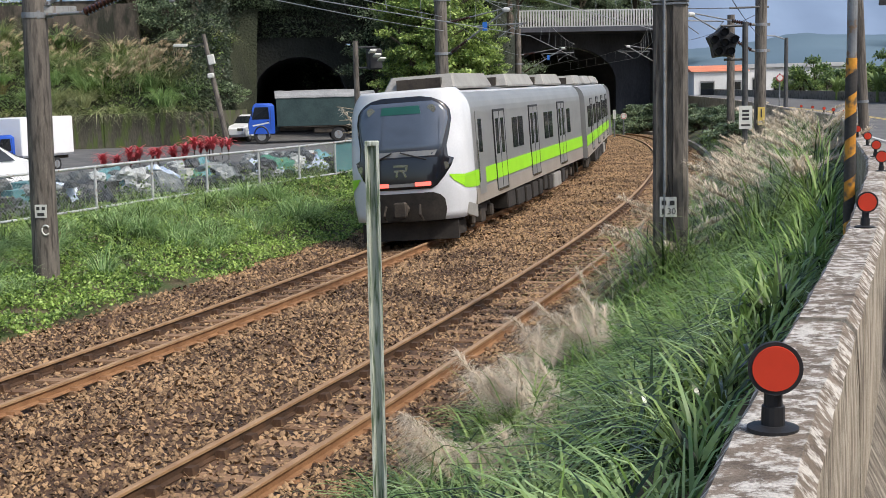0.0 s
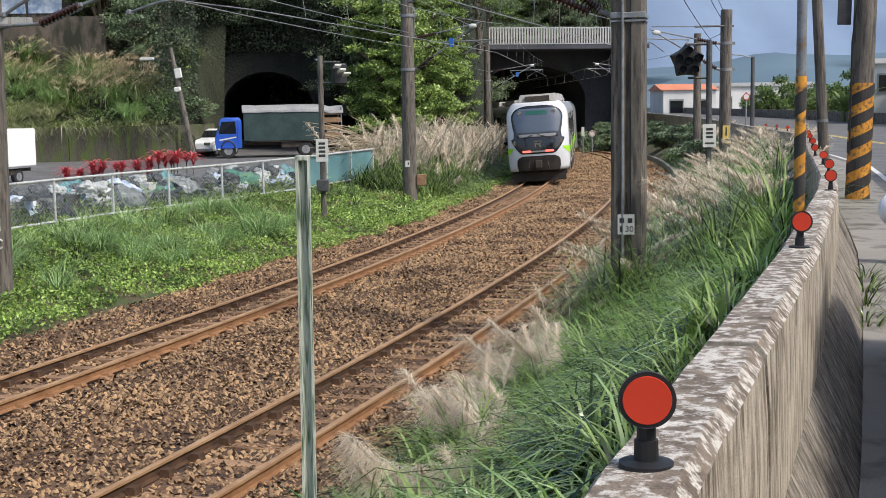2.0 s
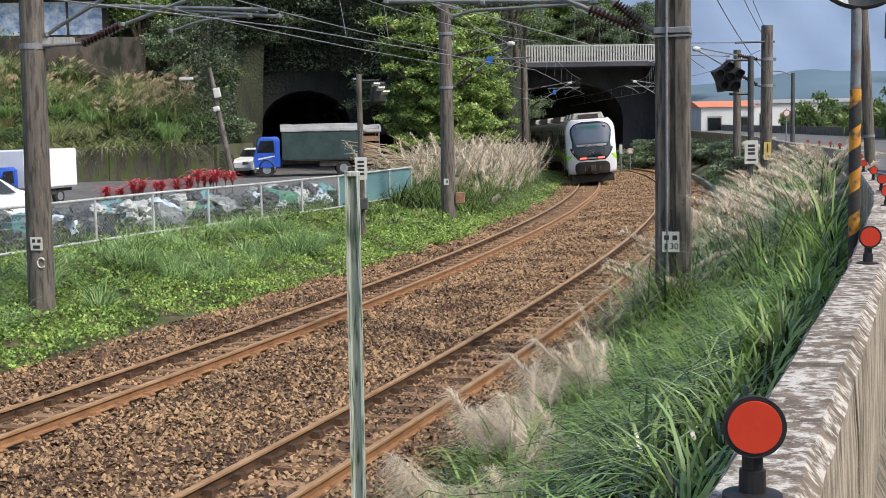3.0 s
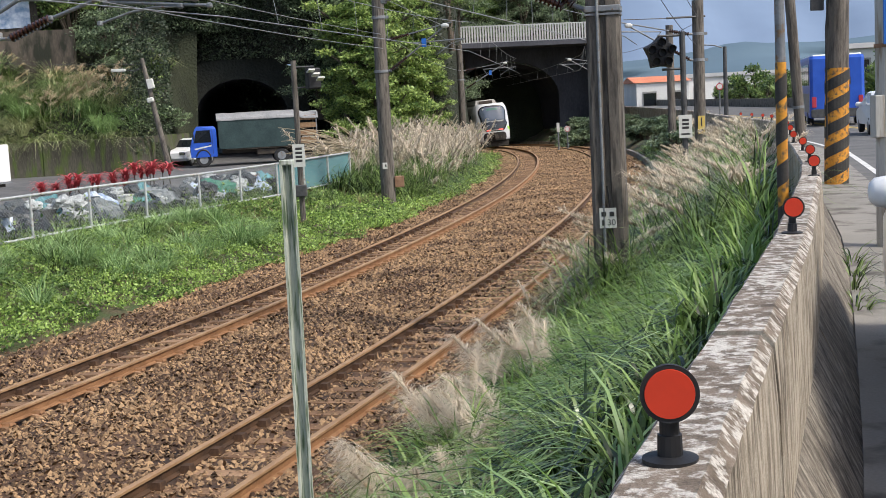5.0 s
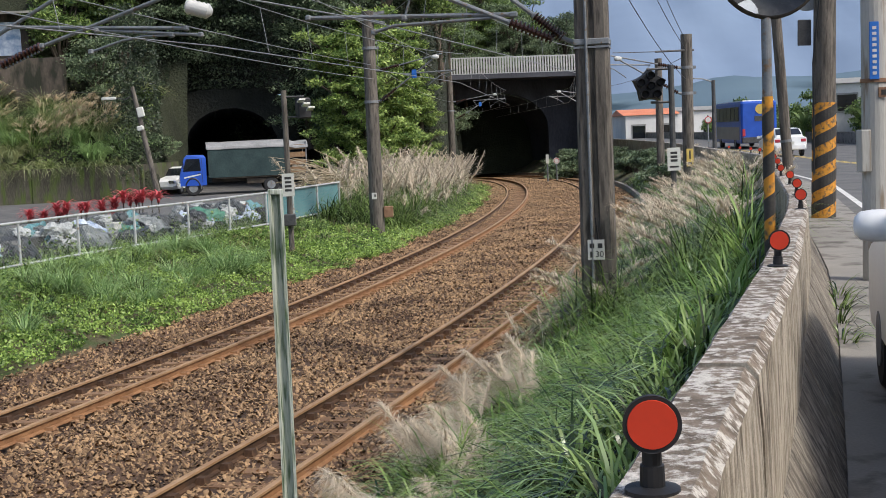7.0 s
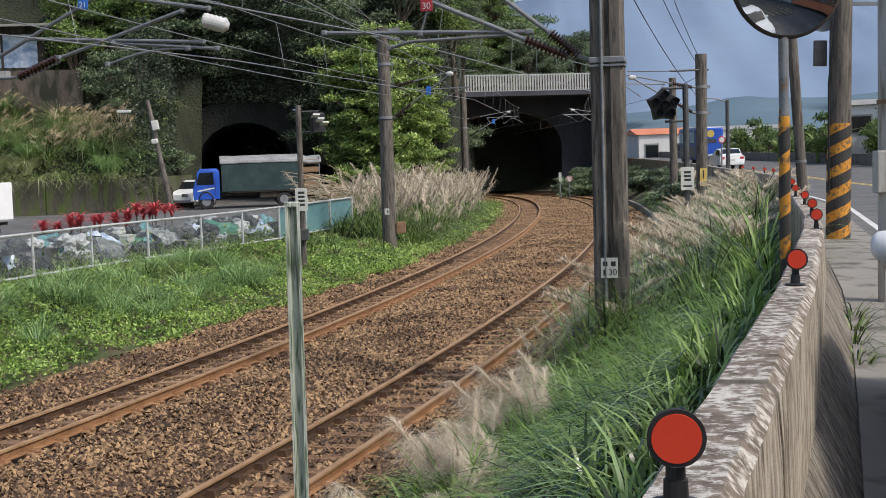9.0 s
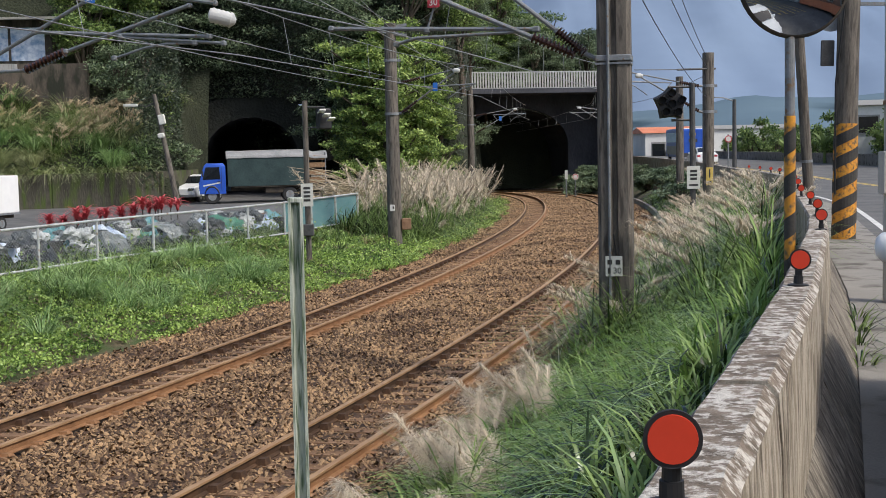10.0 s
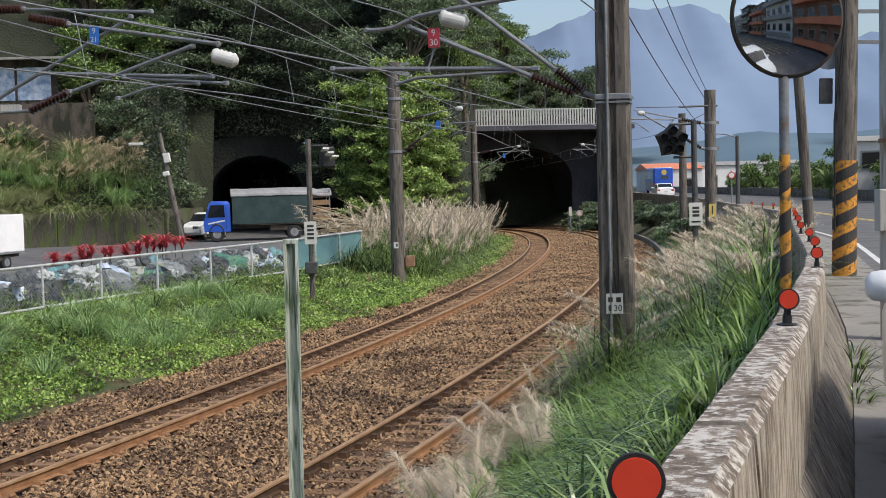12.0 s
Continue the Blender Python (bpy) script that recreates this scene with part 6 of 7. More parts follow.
for _ in range(60):
    a = Vector((-3.4 + rr.uniform(-0.8, 0.8), 56.5 + rr.uniform(-1.5, 1.5), 1.6 + rr.uniform(-0.4, 0.6)))
    d = Vector((-rr.uniform(1.0, 2.6), rr.uniform(-0.8, 0.8), rr.uniform(-0.3, 1.1)))
    cn.tube([a, a + d * 0.6 + Vector((0, 0, 0.12)), a + d], [0.025, 0.02, 0.01], 5)
tagged(part("cane_heap", cn, "cane", fix=False), "heap of cut dry canes leaning over the fence end", "canes", kind="stuff")

# grassy slope above the retaining wall
def slope_points(n, x0, x1, d0, d1):
    x = RNG.uniform(x0, x1, n)
    out = []
    for a in x:
        y = front(a) + RNG.uniform(d0, d1)
        out.append((a, y, hill_z(a, y)))
    return np.array(out)


stuff("slope_grass", tufts(slope_points(44, -40, -15.4, 0.2, 7), 300, (1.5, 2.5), (0.022, 0.045), 0.22, (0.5, 1.5)), "slope", "big arching silver grass clumps on the slope", "grass")
stuff("slope_grass", tufts(slope_points(34, -40, -15.4, 0.1, 7), 260, (1.4, 2.3), (0.022, 0.042), 0.22, (0.5, 1.4)), "grass_pale", "pale silver grass clumps on the slope", "grass")
stuff("slope_grass", tufts(slope_points(24, -40, -15.4, 0.1, 7), 240, (1.3, 2.2), (0.022, 0.042), 0.25, (0.4, 1.3)), "grass", "fresh green grass clumps on the slope", "grass")
stuff("slope_grass", tufts(slope_points(16, -44, -15.4, 0.2, 7), 120, (0.8, 1.4), (0.025, 0.045), 0.4, (0.5, 1.1)), "grass_dry", "dry grass clumps on the slope", "grass")
stuff("slope_grass", tufts(slope_points(46, -40, -15.2, -0.25, 0.3), 90, (0.7, 1.5), (0.02, 0.04), 0.25, (1.0, 2.2)), "slope", "grass hanging over the edge of the retaining wall", "grass")
stuff("slope_grass", tufts(slope_points(30, -40, -15.2, -0.25, 0.3), 80, (0.6, 1.2), (0.02, 0.04), 0.25, (0.8, 2.0)), "grass", "green weeds hanging over the edge of the retaining wall", "grass")
stuff("slope_cover", leaf_cards(slope_points(14000, -44, -15.0, -0.1, 8) + np.stack([np.zeros(14000), np.zeros(14000), RNG.uniform(0, 0.3, 14000)], -1), RNG.uniform(0.1, 0.22, 14000), 0.3, 0.5), "leaf_light", "leafy green weeds between the grass clumps on the slope", "weeds")
b = np.concatenate([slope_points(150, -21.5, -17, 1.6, 5.5), slope_points(80, -30, -23, 3.0, 6.8), slope_points(40, -34, -15.8, 3.5, 6.8)])
stuff("slope_plumes", plumes(b, RNG.uniform(1.3, 2.2, len(b)), RNG.uniform(0.3, 0.5, len(b)), RNG.normal(0.3, 1.2, len(b)), 70, 0.02, 0.35), "plume_rust", "rusty beige grass plumes on the slope", "grass plumes")


def crown(seed, n_clumps, per, r, flat, size):
    """Leaves gathered in clumps at the ends of limbs."""
    g = np.random.default_rng(seed)
    cl = g.normal(0, 1, (n_clumps, 3))
    cl /= np.linalg.norm(cl, axis=1, keepdims=True)
    cl *= r * g.uniform(0.35, 1.0, (n_clumps, 1)) * np.array([1, 1, flat])
    c = np.repeat(cl, per, 0)
    off = g.normal(0, 1, (len(c), 3))
    off /= np.linalg.norm(off, axis=1, keepdims=True)
    c = c + off * (r * 0.33 * g.random((len(c), 1)) ** 0.45) * np.array([1.1, 1.1, 0.42])
    return cl, leaf_cards(c, g.uniform(size[0], size[1], len(c)), 0.9, 0.5)


def tree_kind(seed, material, r=2.3, flat=0.8, height=4.2, per=260, clumps=21, size=(0.1, 0.23), label="dark green broadleaf tree on the hillside", cat="tree", group="hillside trees", name="tree"):
    t = thing(name, pose(0, 0, 0), label, cat, group)
    cl, vf = crown(seed, clumps, per, r, flat, size)
    vf = (vf[0] + np.array([0, 0, height]), vf[1])
    g = Geo().tube([(0, 0, -0.6), (0.1, 0.05, height * 0.5), (0, 0.1, height)], [0.2, 0.14, 0.06], 8)
    for q in cl[:9]:
        e = Vector(q) + Vector((0, 0, height))
        g.tube([(0.05, 0.05, height * 0.45), Vector((0.03, 0.05, height * 0.6)).lerp(e, 0.5), e], [0.08, 0.05, 0.02], 5)
    part("trunk", g, "bark", t, fix=False)
    part("crown", fast_mesh("crown", *vf), material, t)
    return t


rt_ = random.Random(21)
KINDS = [tree_kind(31, "leaf"), tree_kind(32, "leaf", 2.6, 0.7, 3.6), tree_kind(33, "leaf", 2.0, 1.0, 4.6), tree_kind(34, "leaf_light", 2.1, 0.8, 3.6, label="lighter green broadleaf tree on the hillside")]
spots = []
for _ in range(9000):
    x = rt_.uniform(-46, 24)
    y = front(x) + 34 * rt_.random() ** 1.5 if x > -14 else front(x) + (8.5 if x < -19.5 else 6.0) + 26 * rt_.random() ** 1.4
    z = hill_z(x, y)
    if z < 3.0 or (x < -19 and z < 8.5) or (x < -22 and y < 85) or (x < -13 and z < 6) or (-16.8 < x < -7.6 and y < 90) or (x > 3 and z < 8.4) or (x > -4.8 and y < 106 and z < 9.5):
        continue
    if all((x - a) ** 2 + (y - b_) ** 2 + (z - c_) ** 2 > 2.1 ** 2 for a, b_, c_ in spots):
        spots.append((x, y, z))
    if len(spots) >= 285:
        break
used = set()
for x, y, z in spots:
    k = rt_.choice([0, 0, 1, 1, 2, 3, 3])
    sc = rt_.uniform(0.75, 1.35)
    m = pose(x, y, z - 2.3 * sc, rt_.uniform(-8, 8), rt_.uniform(-8, 8), rt_.uniform(0, 360)) @ Matrix.Scale(sc, 4)
    if k in used:
        copy_thing(KINDS[k], m)
    else:
        KINDS[k].matrix_basis = m
        used.add(k)
pts = []
while len(pts) < 85000:
    x = rt_.uniform(-40, 24)
    y = front(x) + 0.2 + 30 * rt_.random() ** 1.5
    z = hill_z(x, y)
    if z < 1.0 or (x < -19 and z < 8.8) or (x < -22 and y < 82) or (x < -13.4 and z < 5.8) or (-15 < x < -8.2 and y < 83 and z < 8.5) or (x > 3.2 and z < 8.2) or (x > 1.6 and y < 106 and z < 7.0):
        continue
    if noise.noise(Vector((x * 0.25, y * 0.25, z * 0.25))) < -0.25:
        continue
    pts.append((x, y - 0.3, z + rt_.uniform(0, 0.5)))
pts = np.array(pts)
stuff("undergrowth", leaf_cards(pts, RNG.uniform(0.13, 0.28, len(pts)), 0.3, 0.5), "leaf_shaded", "dense dark undergrowth covering the hillside", "undergrowth")
c = []
for _ in range(11000):
    u = rt_.uniform(-4.6, 4.6)
    w_ = 8.6 + 6.5 * rt_.random() ** 1.2
    c.append((-11.8 + u, 80.2 - 0.14 * u - rt_.uniform(0.1, 1.6), w_))
for _ in range(15000):
    u = rt_.uniform(-5.0, 5.0)
    c.append((-11.8 + u, 80.4 - 0.14 * u - rt_.uniform(0.1, 1.4), rt_.uniform(6.9, 16.6)))
c = np.array(c)
# Darkened leaf colour paints the shaded hollow over the tunnel mouth.
stuff("hanging_foliage", leaf_cards(c, RNG.uniform(0.11, 0.24, len(c)), 0.3, 0.5), "leaf_shaded", "dark foliage hanging over the road tunnel mouth", "foliage")
# leafy boughs that lean out over the road tunnel, and creepers on the cutting beside it
knots_ = []
for _ in range(120):
    u, w_ = rt_.uniform(-5.5, 6.5), 8.6 + 8.0 * rt_.random() ** 0.8
    knots_.append((-11.8 + u, 79.6 - 0.14 * u - rt_.uniform(0.3, 2.6) * min(1, (w_ - 8.0) / 3), w_ + (1.2 if abs(u) > 3.5 else 0)))
for _ in range(60):
    u = rt_.uniform(3.6, 8.0)
    knots_.append((-11.8 + u, 79.0 - 0.14 * u - rt_.uniform(0.0, 1.2), rt_.uniform(4.2, 12.5)))
knots_ = np.repeat(np.array(knots_), 190, 0)
off = RNG.normal(0, 1, knots_.shape)
off *= (0.95 * RNG.random((len(off), 1)) ** 0.4) / np.linalg.norm(off, axis=1, keepdims=True)
stuff("leaning_boughs", leaf_cards(knots_ + off * np.array([1.25, 0.9, 0.38]), RNG.uniform(0.11, 0.24, len(off)), 0.9, 0.5), "leaf", "leafy boughs leaning out over the road tunnel", "foliage")
c = []
for _ in range(7000):
    x = min(rt_.gauss(-15.2, 0.6), -14.6)
    c.append((x, front(x) + rt_.uniform(-0.5, 0.8), 1.6 + 9.5 * rt_.random()))
# Same darkened leaves put shade on the cutting's bright face.
stuff("cutting_creepers", leaf_cards(np.array(c), RNG.uniform(0.1, 0.22, len(c)), 0.2, 0.5), "leaf_shaded", "dark creepers hanging down the cutting beside the road tunnel", "foliage")
# bright shrubs on the spur beside the tunnel mouth
shrub = tree_kind(41, "ivy", 1.5, 0.9, 1.2, 190, 20, (0.12, 0.24), "bright green climbing shrub beside the tunnel mouth", "shrub", "shrubs on the spur", "shrub")
first_one = True
for x, y, z, sc in ((-2.2, 73, 2.2, 1.0), (-0.6, 74, 3.4, 1.1), (0.6, 75, 3.0, 1.1), (0.4, 77, 4.6, 1.2), (-1.0, 76, 5.2, 1.3), (-0.1, 79, 1.4, 0.9), (-0.5, 80, 3.2, 1.0), (-0.9, 82, 5.0, 1.1), (0.2, 78, 6.6, 1.2), (-0.5, 86, 2.6, 1.1), (-0.2, 90, 4.4, 1.1), (-1.4, 84, 7.0, 1.3), (-3.4, 74, 3.5, 1.1), (0.3, 94, 2.4, 1.2), (-0.1, 97, 5.0, 1.2), (-5.5, 78, 4.4, 1.2), (0.8, 76, 0.6, 0.7), (0.6, 84, 0.5, 0.7), (-4.6, 72.5, 2.0, 0.9), (1.7, 77, 1.6, 0.75), (1.8, 77.5, 3.2, 0.75), (1.6, 77.5, 4.8, 0.8), (1.4, 78, 6.4, 0.8), (0.9, 78.5, 7.8, 0.9), (1.9, 78.5, 0.7, 0.6), (1.0, 79, 9.2, 0.9), (-3.0, 73.6, 4.2, 1.2), (-4.2, 73.8, 5.6, 1.2), (-2.4, 73.4, 6.4, 1.2), (-3.6, 74.6, 7.6, 1.3), (-1.9, 74.6, 8.2, 1.2), (-4.8, 74.2, 3.6, 1.1), (-2.8, 75.6, 9.4, 1.3), (-4.9, 75.4, 8.2, 1.3)):
    m = pose(x - (1.5 if x > -0.7 else 0.6 if x > -1.5 else 0), y, z - 0.9, 0, 0, rt_.uniform(0, 360)) @ Matrix.Scale(sc, 4)
    if first_one:
        shrub.matrix_basis, first_one = m, False
    else:
        copy_thing(shrub, m)
# bushes outside the curve and trees across the road
bush = tree_kind(42, "leaf", 1.1, 0.7, 0.7, 210, 16, (0.085, 0.17), "dark green bush outside the curve", "bush", "bushes outside the curve", "bush")
first_one = True
for x, y, z, sc in ((-6.6, 79, 4.6, 1.8), (-14.8, 72, 3.4, 1.2), (11.0, 97, -0.4, 1.3), (11.4, 100, -0.4, 1.5), (11.9, 96, 0.2, 1.4), (12.2, 101, 0.3, 1.6), (11.6, 106, -0.2, 1.6)):
    copy_thing(bush, pose(x, y, z - 0.6, 0, 0, rt_.uniform(0, 360)) @ Matrix.Scale(sc, 4))
for i in range(46):
    y = rt_.uniform(50, 104)
    p, _ = along(s_of_y(min(y, 83)) + max(0, y - 83), rt_.uniform(7.4, 11.5))
    if p.x > wall_x(p.y) - 0.6:
        continue
    m = pose(p.x, p.y, 0.2 + rt_.uniform(0, 0.9), 0, 0, rt_.uniform(0, 360)) @ Matrix.Scale(rt_.uniform(0.7, 1.15), 4)
    if first_one:
        bush.matrix_basis, first_one = m, False
    else:
        copy_thing(bush, m)
road_tree = tree_kind(43, "leaf_light", 2.0, 0.85, 3.4, 170, 22, (0.16, 0.32), "green broadleaf tree across the road", "tree", "trees across the road", "roadside_tree")
first_one = True
for i in range(26):
    y = 84 + i * 2.6
    m = pose(wall_x(y) + 16.5 + rt_.uniform(0.3, 4.5), y, -0.2 + rt_.uniform(-0.6, 0.6), 0, 0, rt_.uniform(0, 360)) @ Matrix.Scale(rt_.uniform(0.75, 1.25), 4)
    if first_one:
        road_tree.matrix_basis, first_one = m, False
    else:
        copy_thing(road_tree, m)


def banana():
    b_ = thing("banana_plant", pose(0, 0, 0), "banana plant with long torn green leaves", "plant", "plants across the road")
    part("stem", Geo().tube([(0, 0, -0.5), (0, 0, 1.9)], [0.16, 0.1], 8), "leaf_light", b_)
    for i in range(9):
        v, f = blades(np.array([[0, 0, 1.7]]), np.array([2.2 + 0.3 * (i % 3)]), np.array([0.5]), np.array([i * 0.7 + 0.2]), np.array([0.55 + 0.05 * (i % 4)]), 6)
        part("leaf", fast_mesh("leaf", v, f), "leaf_light", b_)
    return b_


bn = banana()
bn.matrix_basis = pose(31.4, 88, 0.9)
for x, y in ((32.4, 92), (30.9, 97), (33.0, 100), (31.5, 104), (31.8, 110), (33.5, 96), (31.8, 117)):
    copy_thing(bn, pose(x, y, 0.8, 0, 0, x * 77) @ Matrix.Scale(0.8 + 0.3 * rt_.random(), 4))
tagged(part("kerb_wall", road_strip(15.2, 15.45, 0.85, 60, 190).sweep([((wall_x(y) + 15.3, y, road_z(y) - 1.5), (1, 0)) for y in range(60, 192, 4)], [(-0.15, 0), (-0.15, 2.3), (0.15, 2.3), (0.15, 0)]), "paving", fix=False), "low grey wall along the far side of the road", "wall", kind="structure")

# weeds at the parapet's foot
stuff("weeds", tufts(np.array([[wall_x(y) + 0.35, y, 1.93] for y in (9.6, 10.0, 10.5, 11.2, 12.0)]), 30, (0.2, 0.5), (0.01, 0.02), 0.1, (0.5, 1.6)), "grass", "green weeds at the foot of the parapet", "weeds")

# red cordylines behind the fence
cord = thing("cordyline", pose(0, 0, 0), "red-leaved cordyline plant behind the fence", "plant", "red plants behind the fence")
part("stem", Geo().tube([(0, 0, -0.2), (0, 0, 0.7)], 0.03, 6), "bark", cord)
for i in range(26):
    v, f = blades(np.array([[0, 0, 0.55 + 0.012 * i]]), np.array([0.8]), np.array([0.15]), np.array([i * 2.4]), np.array([0.75 + 0.5 * (1 - i / 26)]), 4)
    part("leaf", fast_mesh("leaf", v, f), "red_leaf", cord)
cord.matrix_basis = pose(-15.2, 49.6, 0.4) @ Matrix.Scale(0.75, 4)
for i in range(1, 22):
    copy_thing(cord, pose(-15.2 + 0.235 * i + rt_.uniform(-0.15, 0.15), 49.6 + rt_.uniform(-0.5, 0.7), 0.35 + 0.03 * i + rt_.uniform(-0.15, 0.15), 0, 0, rt_.uniform(0, 360)) @ Matrix.Scale(rt_.uniform(0.7, 1.2), 4))


# ---- fence, yard and vehicles ----
FENCE = [(-16.5, 19.0), (-14.0, 24.0), (-11.3, 29.2), (-10.3, 32.0), (-8.95, 35.6), (-7.2, 38.9), (-5.35, 43.5), (-3.3, 50.6)]


def fence_at(s):
    for (x0, y0), (x1, y1) in zip(FENCE, FENCE[1:]):
        L = math.hypot(x1 - x0, y1 - y0)
        if s <= L:
            return Vector((x0 + (x1 - x0) * s / L, y0 + (y1 - y0) * s / L, 0))
        s -= L
    return Vector((*FENCE[-1], 0))


fence = thing("mesh_fence", pose(0, 0, 0), "weathered chain-link fence with pale steel rails and posts", "fence")
total = sum(math.hypot(b[0] - a[0], b[1] - a[1]) for a, b in zip(FENCE, FENCE[1:]))
n = int(total / 2.3)
knots = [fence_at(total * i / n) for i in range(n + 1)]
for i, p in enumerate(knots):
    part("post", Geo().tube([(p.x, p.y, 0.3), (p.x, p.y, 1.86)], 0.035, 8), "fence_post", fence)
for i, (a, b) in enumerate(zip(knots, knots[1:])):
    up = Vector((0, 0, 1))
    part("top_rail", Geo().tube([a + up * 1.82, b + up * 1.82], 0.035, 8), "fence_post", fence)
    part("bottom_rail", Geo().tube([a + up * 0.76, b + up * 0.76], 0.03, 8), "fence_post", fence)
    d = b - a
    u = Vector((d.y, -d.x, 0)).normalized() * 0.004
    vs, fs = [], []
    L, H, st = d.length, 1.04, 0.11
    for sgn in (1, -1):
        k = -H
        while k < L:
            s0, s1 = k, k + H
            z0, z1 = (0.77, 1.81) if sgn > 0 else (1.81, 0.77)
            c0, c1 = max(s0, 0), min(s1, L)
            if c1 > c0:
                za, zb = z0 + (z1 - z0) * (c0 - s0) / H, z0 + (z1 - z0) * (c1 - s0) / H
                p0, p1 = a + d * (c0 / L) + up * za, a + d * (c1 / L) + up * zb
                w_ = Vector((d.x / L, d.y / L, 0)) * 0.005
                q = len(vs)
                vs += [p0 - w_, p0 + w_, p1 + w_, p1 - w_]
                fs.append([q, q + 1, q + 2, q + 3])
            k += st
    part("mesh_panel", Geo().add(vs, fs), "mesh", fence, fix=False)
    if i >= n - 3:
        part("teal_sheet", Geo().box((0, 0.05, 0), (L - 0.08, 0.02, 1.0), chamfer=0.005), "teal", fence, "faded teal sheet tied to the fence", m=Matrix.Translation((a + b) / 2 + up * 1.29) @ pose(0, 0, 0, 0, 0, math.degrees(math.atan2(d.y, d.x))))

yard = Geo().add([(-60, 18, 0.8), (-17.5, 17, 0.8), (-14.6, 24, 0.8), (-11.9, 29.3, 0.8), (-9.6, 35.8, 0.8), (-7.8, 39.2, 0.8), (-6.0, 43.8, 0.8), (-3.9, 51, 0.8), (-3.2, 72, 0.8), (-9, 90, 0.8), (-15, 90, 0.8), (-15, 72, 0.8), (-60, 64, 0.8)], [list(range(13))])
tagged(part("yard", yard, "asphalt"), "grey concrete yard and side road behind the fence", "yard", kind="structure")


def lump(r, seed, flat=0.75):
    bm = bmesh.new()
    bmesh.ops.create_icosphere(bm, subdivisions=3, radius=r)
    for v in bm.verts:
        k = 1 + 0.4 * noise.noise(v.co / r * 1.5 + Vector((seed, 0, 0))) + 0.28 * noise.noise(v.co / r * 4.5 + Vector((0, seed, 0)))
        v.co = Vector((v.co.x * k, v.co.y * k, v.co.z * k * flat))
        v.co.z = max(v.co.z, -0.35 * r)
    me = bpy.data.meshes.new("bag")
    for f in bm.faces:
        f.smooth = False
    bm.to_mesh(me)
    bm.free()
    return me


rb = random.Random(17)
light, dark = [lump(0.34, k) for k in range(4)], [lump(0.4, k + 10) for k in range(3)]
for i in range(110):
    s = rb.uniform(9.5, total - 5)
    p = fence_at(s)
    q = fence_at(s + 0.5) - p
    nrm = Vector((-q.y, q.x, 0)).normalized()
    p = p + nrm * rb.uniform(0.9, 3.4)
    lt = rb.random() < 0.55
    ob = part("rubbish_bag", rb.choice(light if lt else dark), "bag_white" if lt else "bag_dark", m=pose(p.x, p.y, 0.8 + 0.1 + (rb.uniform(0.2, 0.5) if rb.random() < 0.4 else 0), 0, 0, rb.uniform(0, 360)) @ Matrix.Scale(rb.uniform(0.4, 0.95), 4))
    tagged(ob, "crumpled white plastic rubbish bag in a heap" if lt else "dark crumpled rubbish bag in a heap", "rubbish bag", "rubbish behind the fence")
def crumpled(w, d, seed):
    """A crumpled plastic sheet thrown over the heap."""
    vs = [(w * (i / 8 - 0.5), d * (j / 6 - 0.5), 0.22 * noise.noise(Vector((i * 0.45, j * 0.5, seed))) + 0.12 * noise.noise(Vector((i * 1.3, j * 1.3, seed))) - 0.05 * (abs(i - 4) + abs(j - 3))) for j in range(7) for i in range(9)]
    top = [[j * 9 + i, j * 9 + i + 1, j * 9 + i + 10, j * 9 + i + 9] for j in range(6) for i in range(8)]
    return Geo().add(vs + [(x, y, z - 0.015) for x, y, z in vs], top + [[63 + k for k in f[::-1]] for f in top])


def behind_fence(s, back):
    p, q = fence_at(s), fence_at(s + 0.5)
    d = (q - p).normalized()
    return p + Vector((-d.y, d.x, 0)) * back, math.degrees(math.atan2(d.y, d.x))


for i in range(22):
    p, a = behind_fence(rb.uniform(8, total - 4), rb.uniform(0.7, 3.0))
    kind = ("tarp", "net", "bag_white", "teal", "bag_dark")[i % 5]
    ob = part("plastic_sheet", crumpled(rb.uniform(0.9, 1.7), rb.uniform(0.7, 1.2), i), kind, fix=False, m=pose(p.x, p.y, 1.15 + rb.uniform(0, 0.25), rb.uniform(10, 40), rb.uniform(-15, 15), a + rb.uniform(-40, 40)))
    tagged(ob, "crumpled discarded plastic sheet lying over the rubbish heap", "plastic sheet", "rubbish behind the fence")
for i in range(16):
    p, a = behind_fence(rb.uniform(8, total - 4), rb.uniform(0.6, 2.6))
    w_, h_ = rb.uniform(0.35, 0.7), rb.uniform(0.3, 0.6)
    ob = part("crate", Geo().box((0, 0, h_ / 2), (w_, 0.4, h_), chamfer=0.02).box((0, -0.205, h_ * 0.5), (w_ * 0.8, 0.02, 0.04)).box((0, 0, h_), (w_ + 0.03, 0.43, 0.04)), rb.choice(["sign_white", "teal", "rust_box", "dark_steel"]), m=pose(p.x, p.y, 0.8, 0, 0, a + rb.uniform(-30, 30)))
    tagged(ob, "weathered storage crate standing among the rubbish", "crate", "rubbish behind the fence")
stump, a = behind_fence(13.2, 0.45)
tagged(part("tree_stump", Geo().tube([(0, 0, 0.7), (0.03, 0.02, 1.3), (0, 0, 1.92)], [0.2, 0.17, 0.16], 10), "bark", m=pose(stump.x, stump.y, 0)), "dark dead tree stump behind the fence", "stump")
heap = np.array([tuple(behind_fence(rb.uniform(8, total - 3), rb.uniform(0.3, 2.4))[0] + Vector((0, 0, 0.85))) for _ in range(70)])
spots_ = np.repeat(heap, 60, 0) + RNG.normal(0, 1, (4200, 3)) * np.array([0.32, 0.32, 0.22])
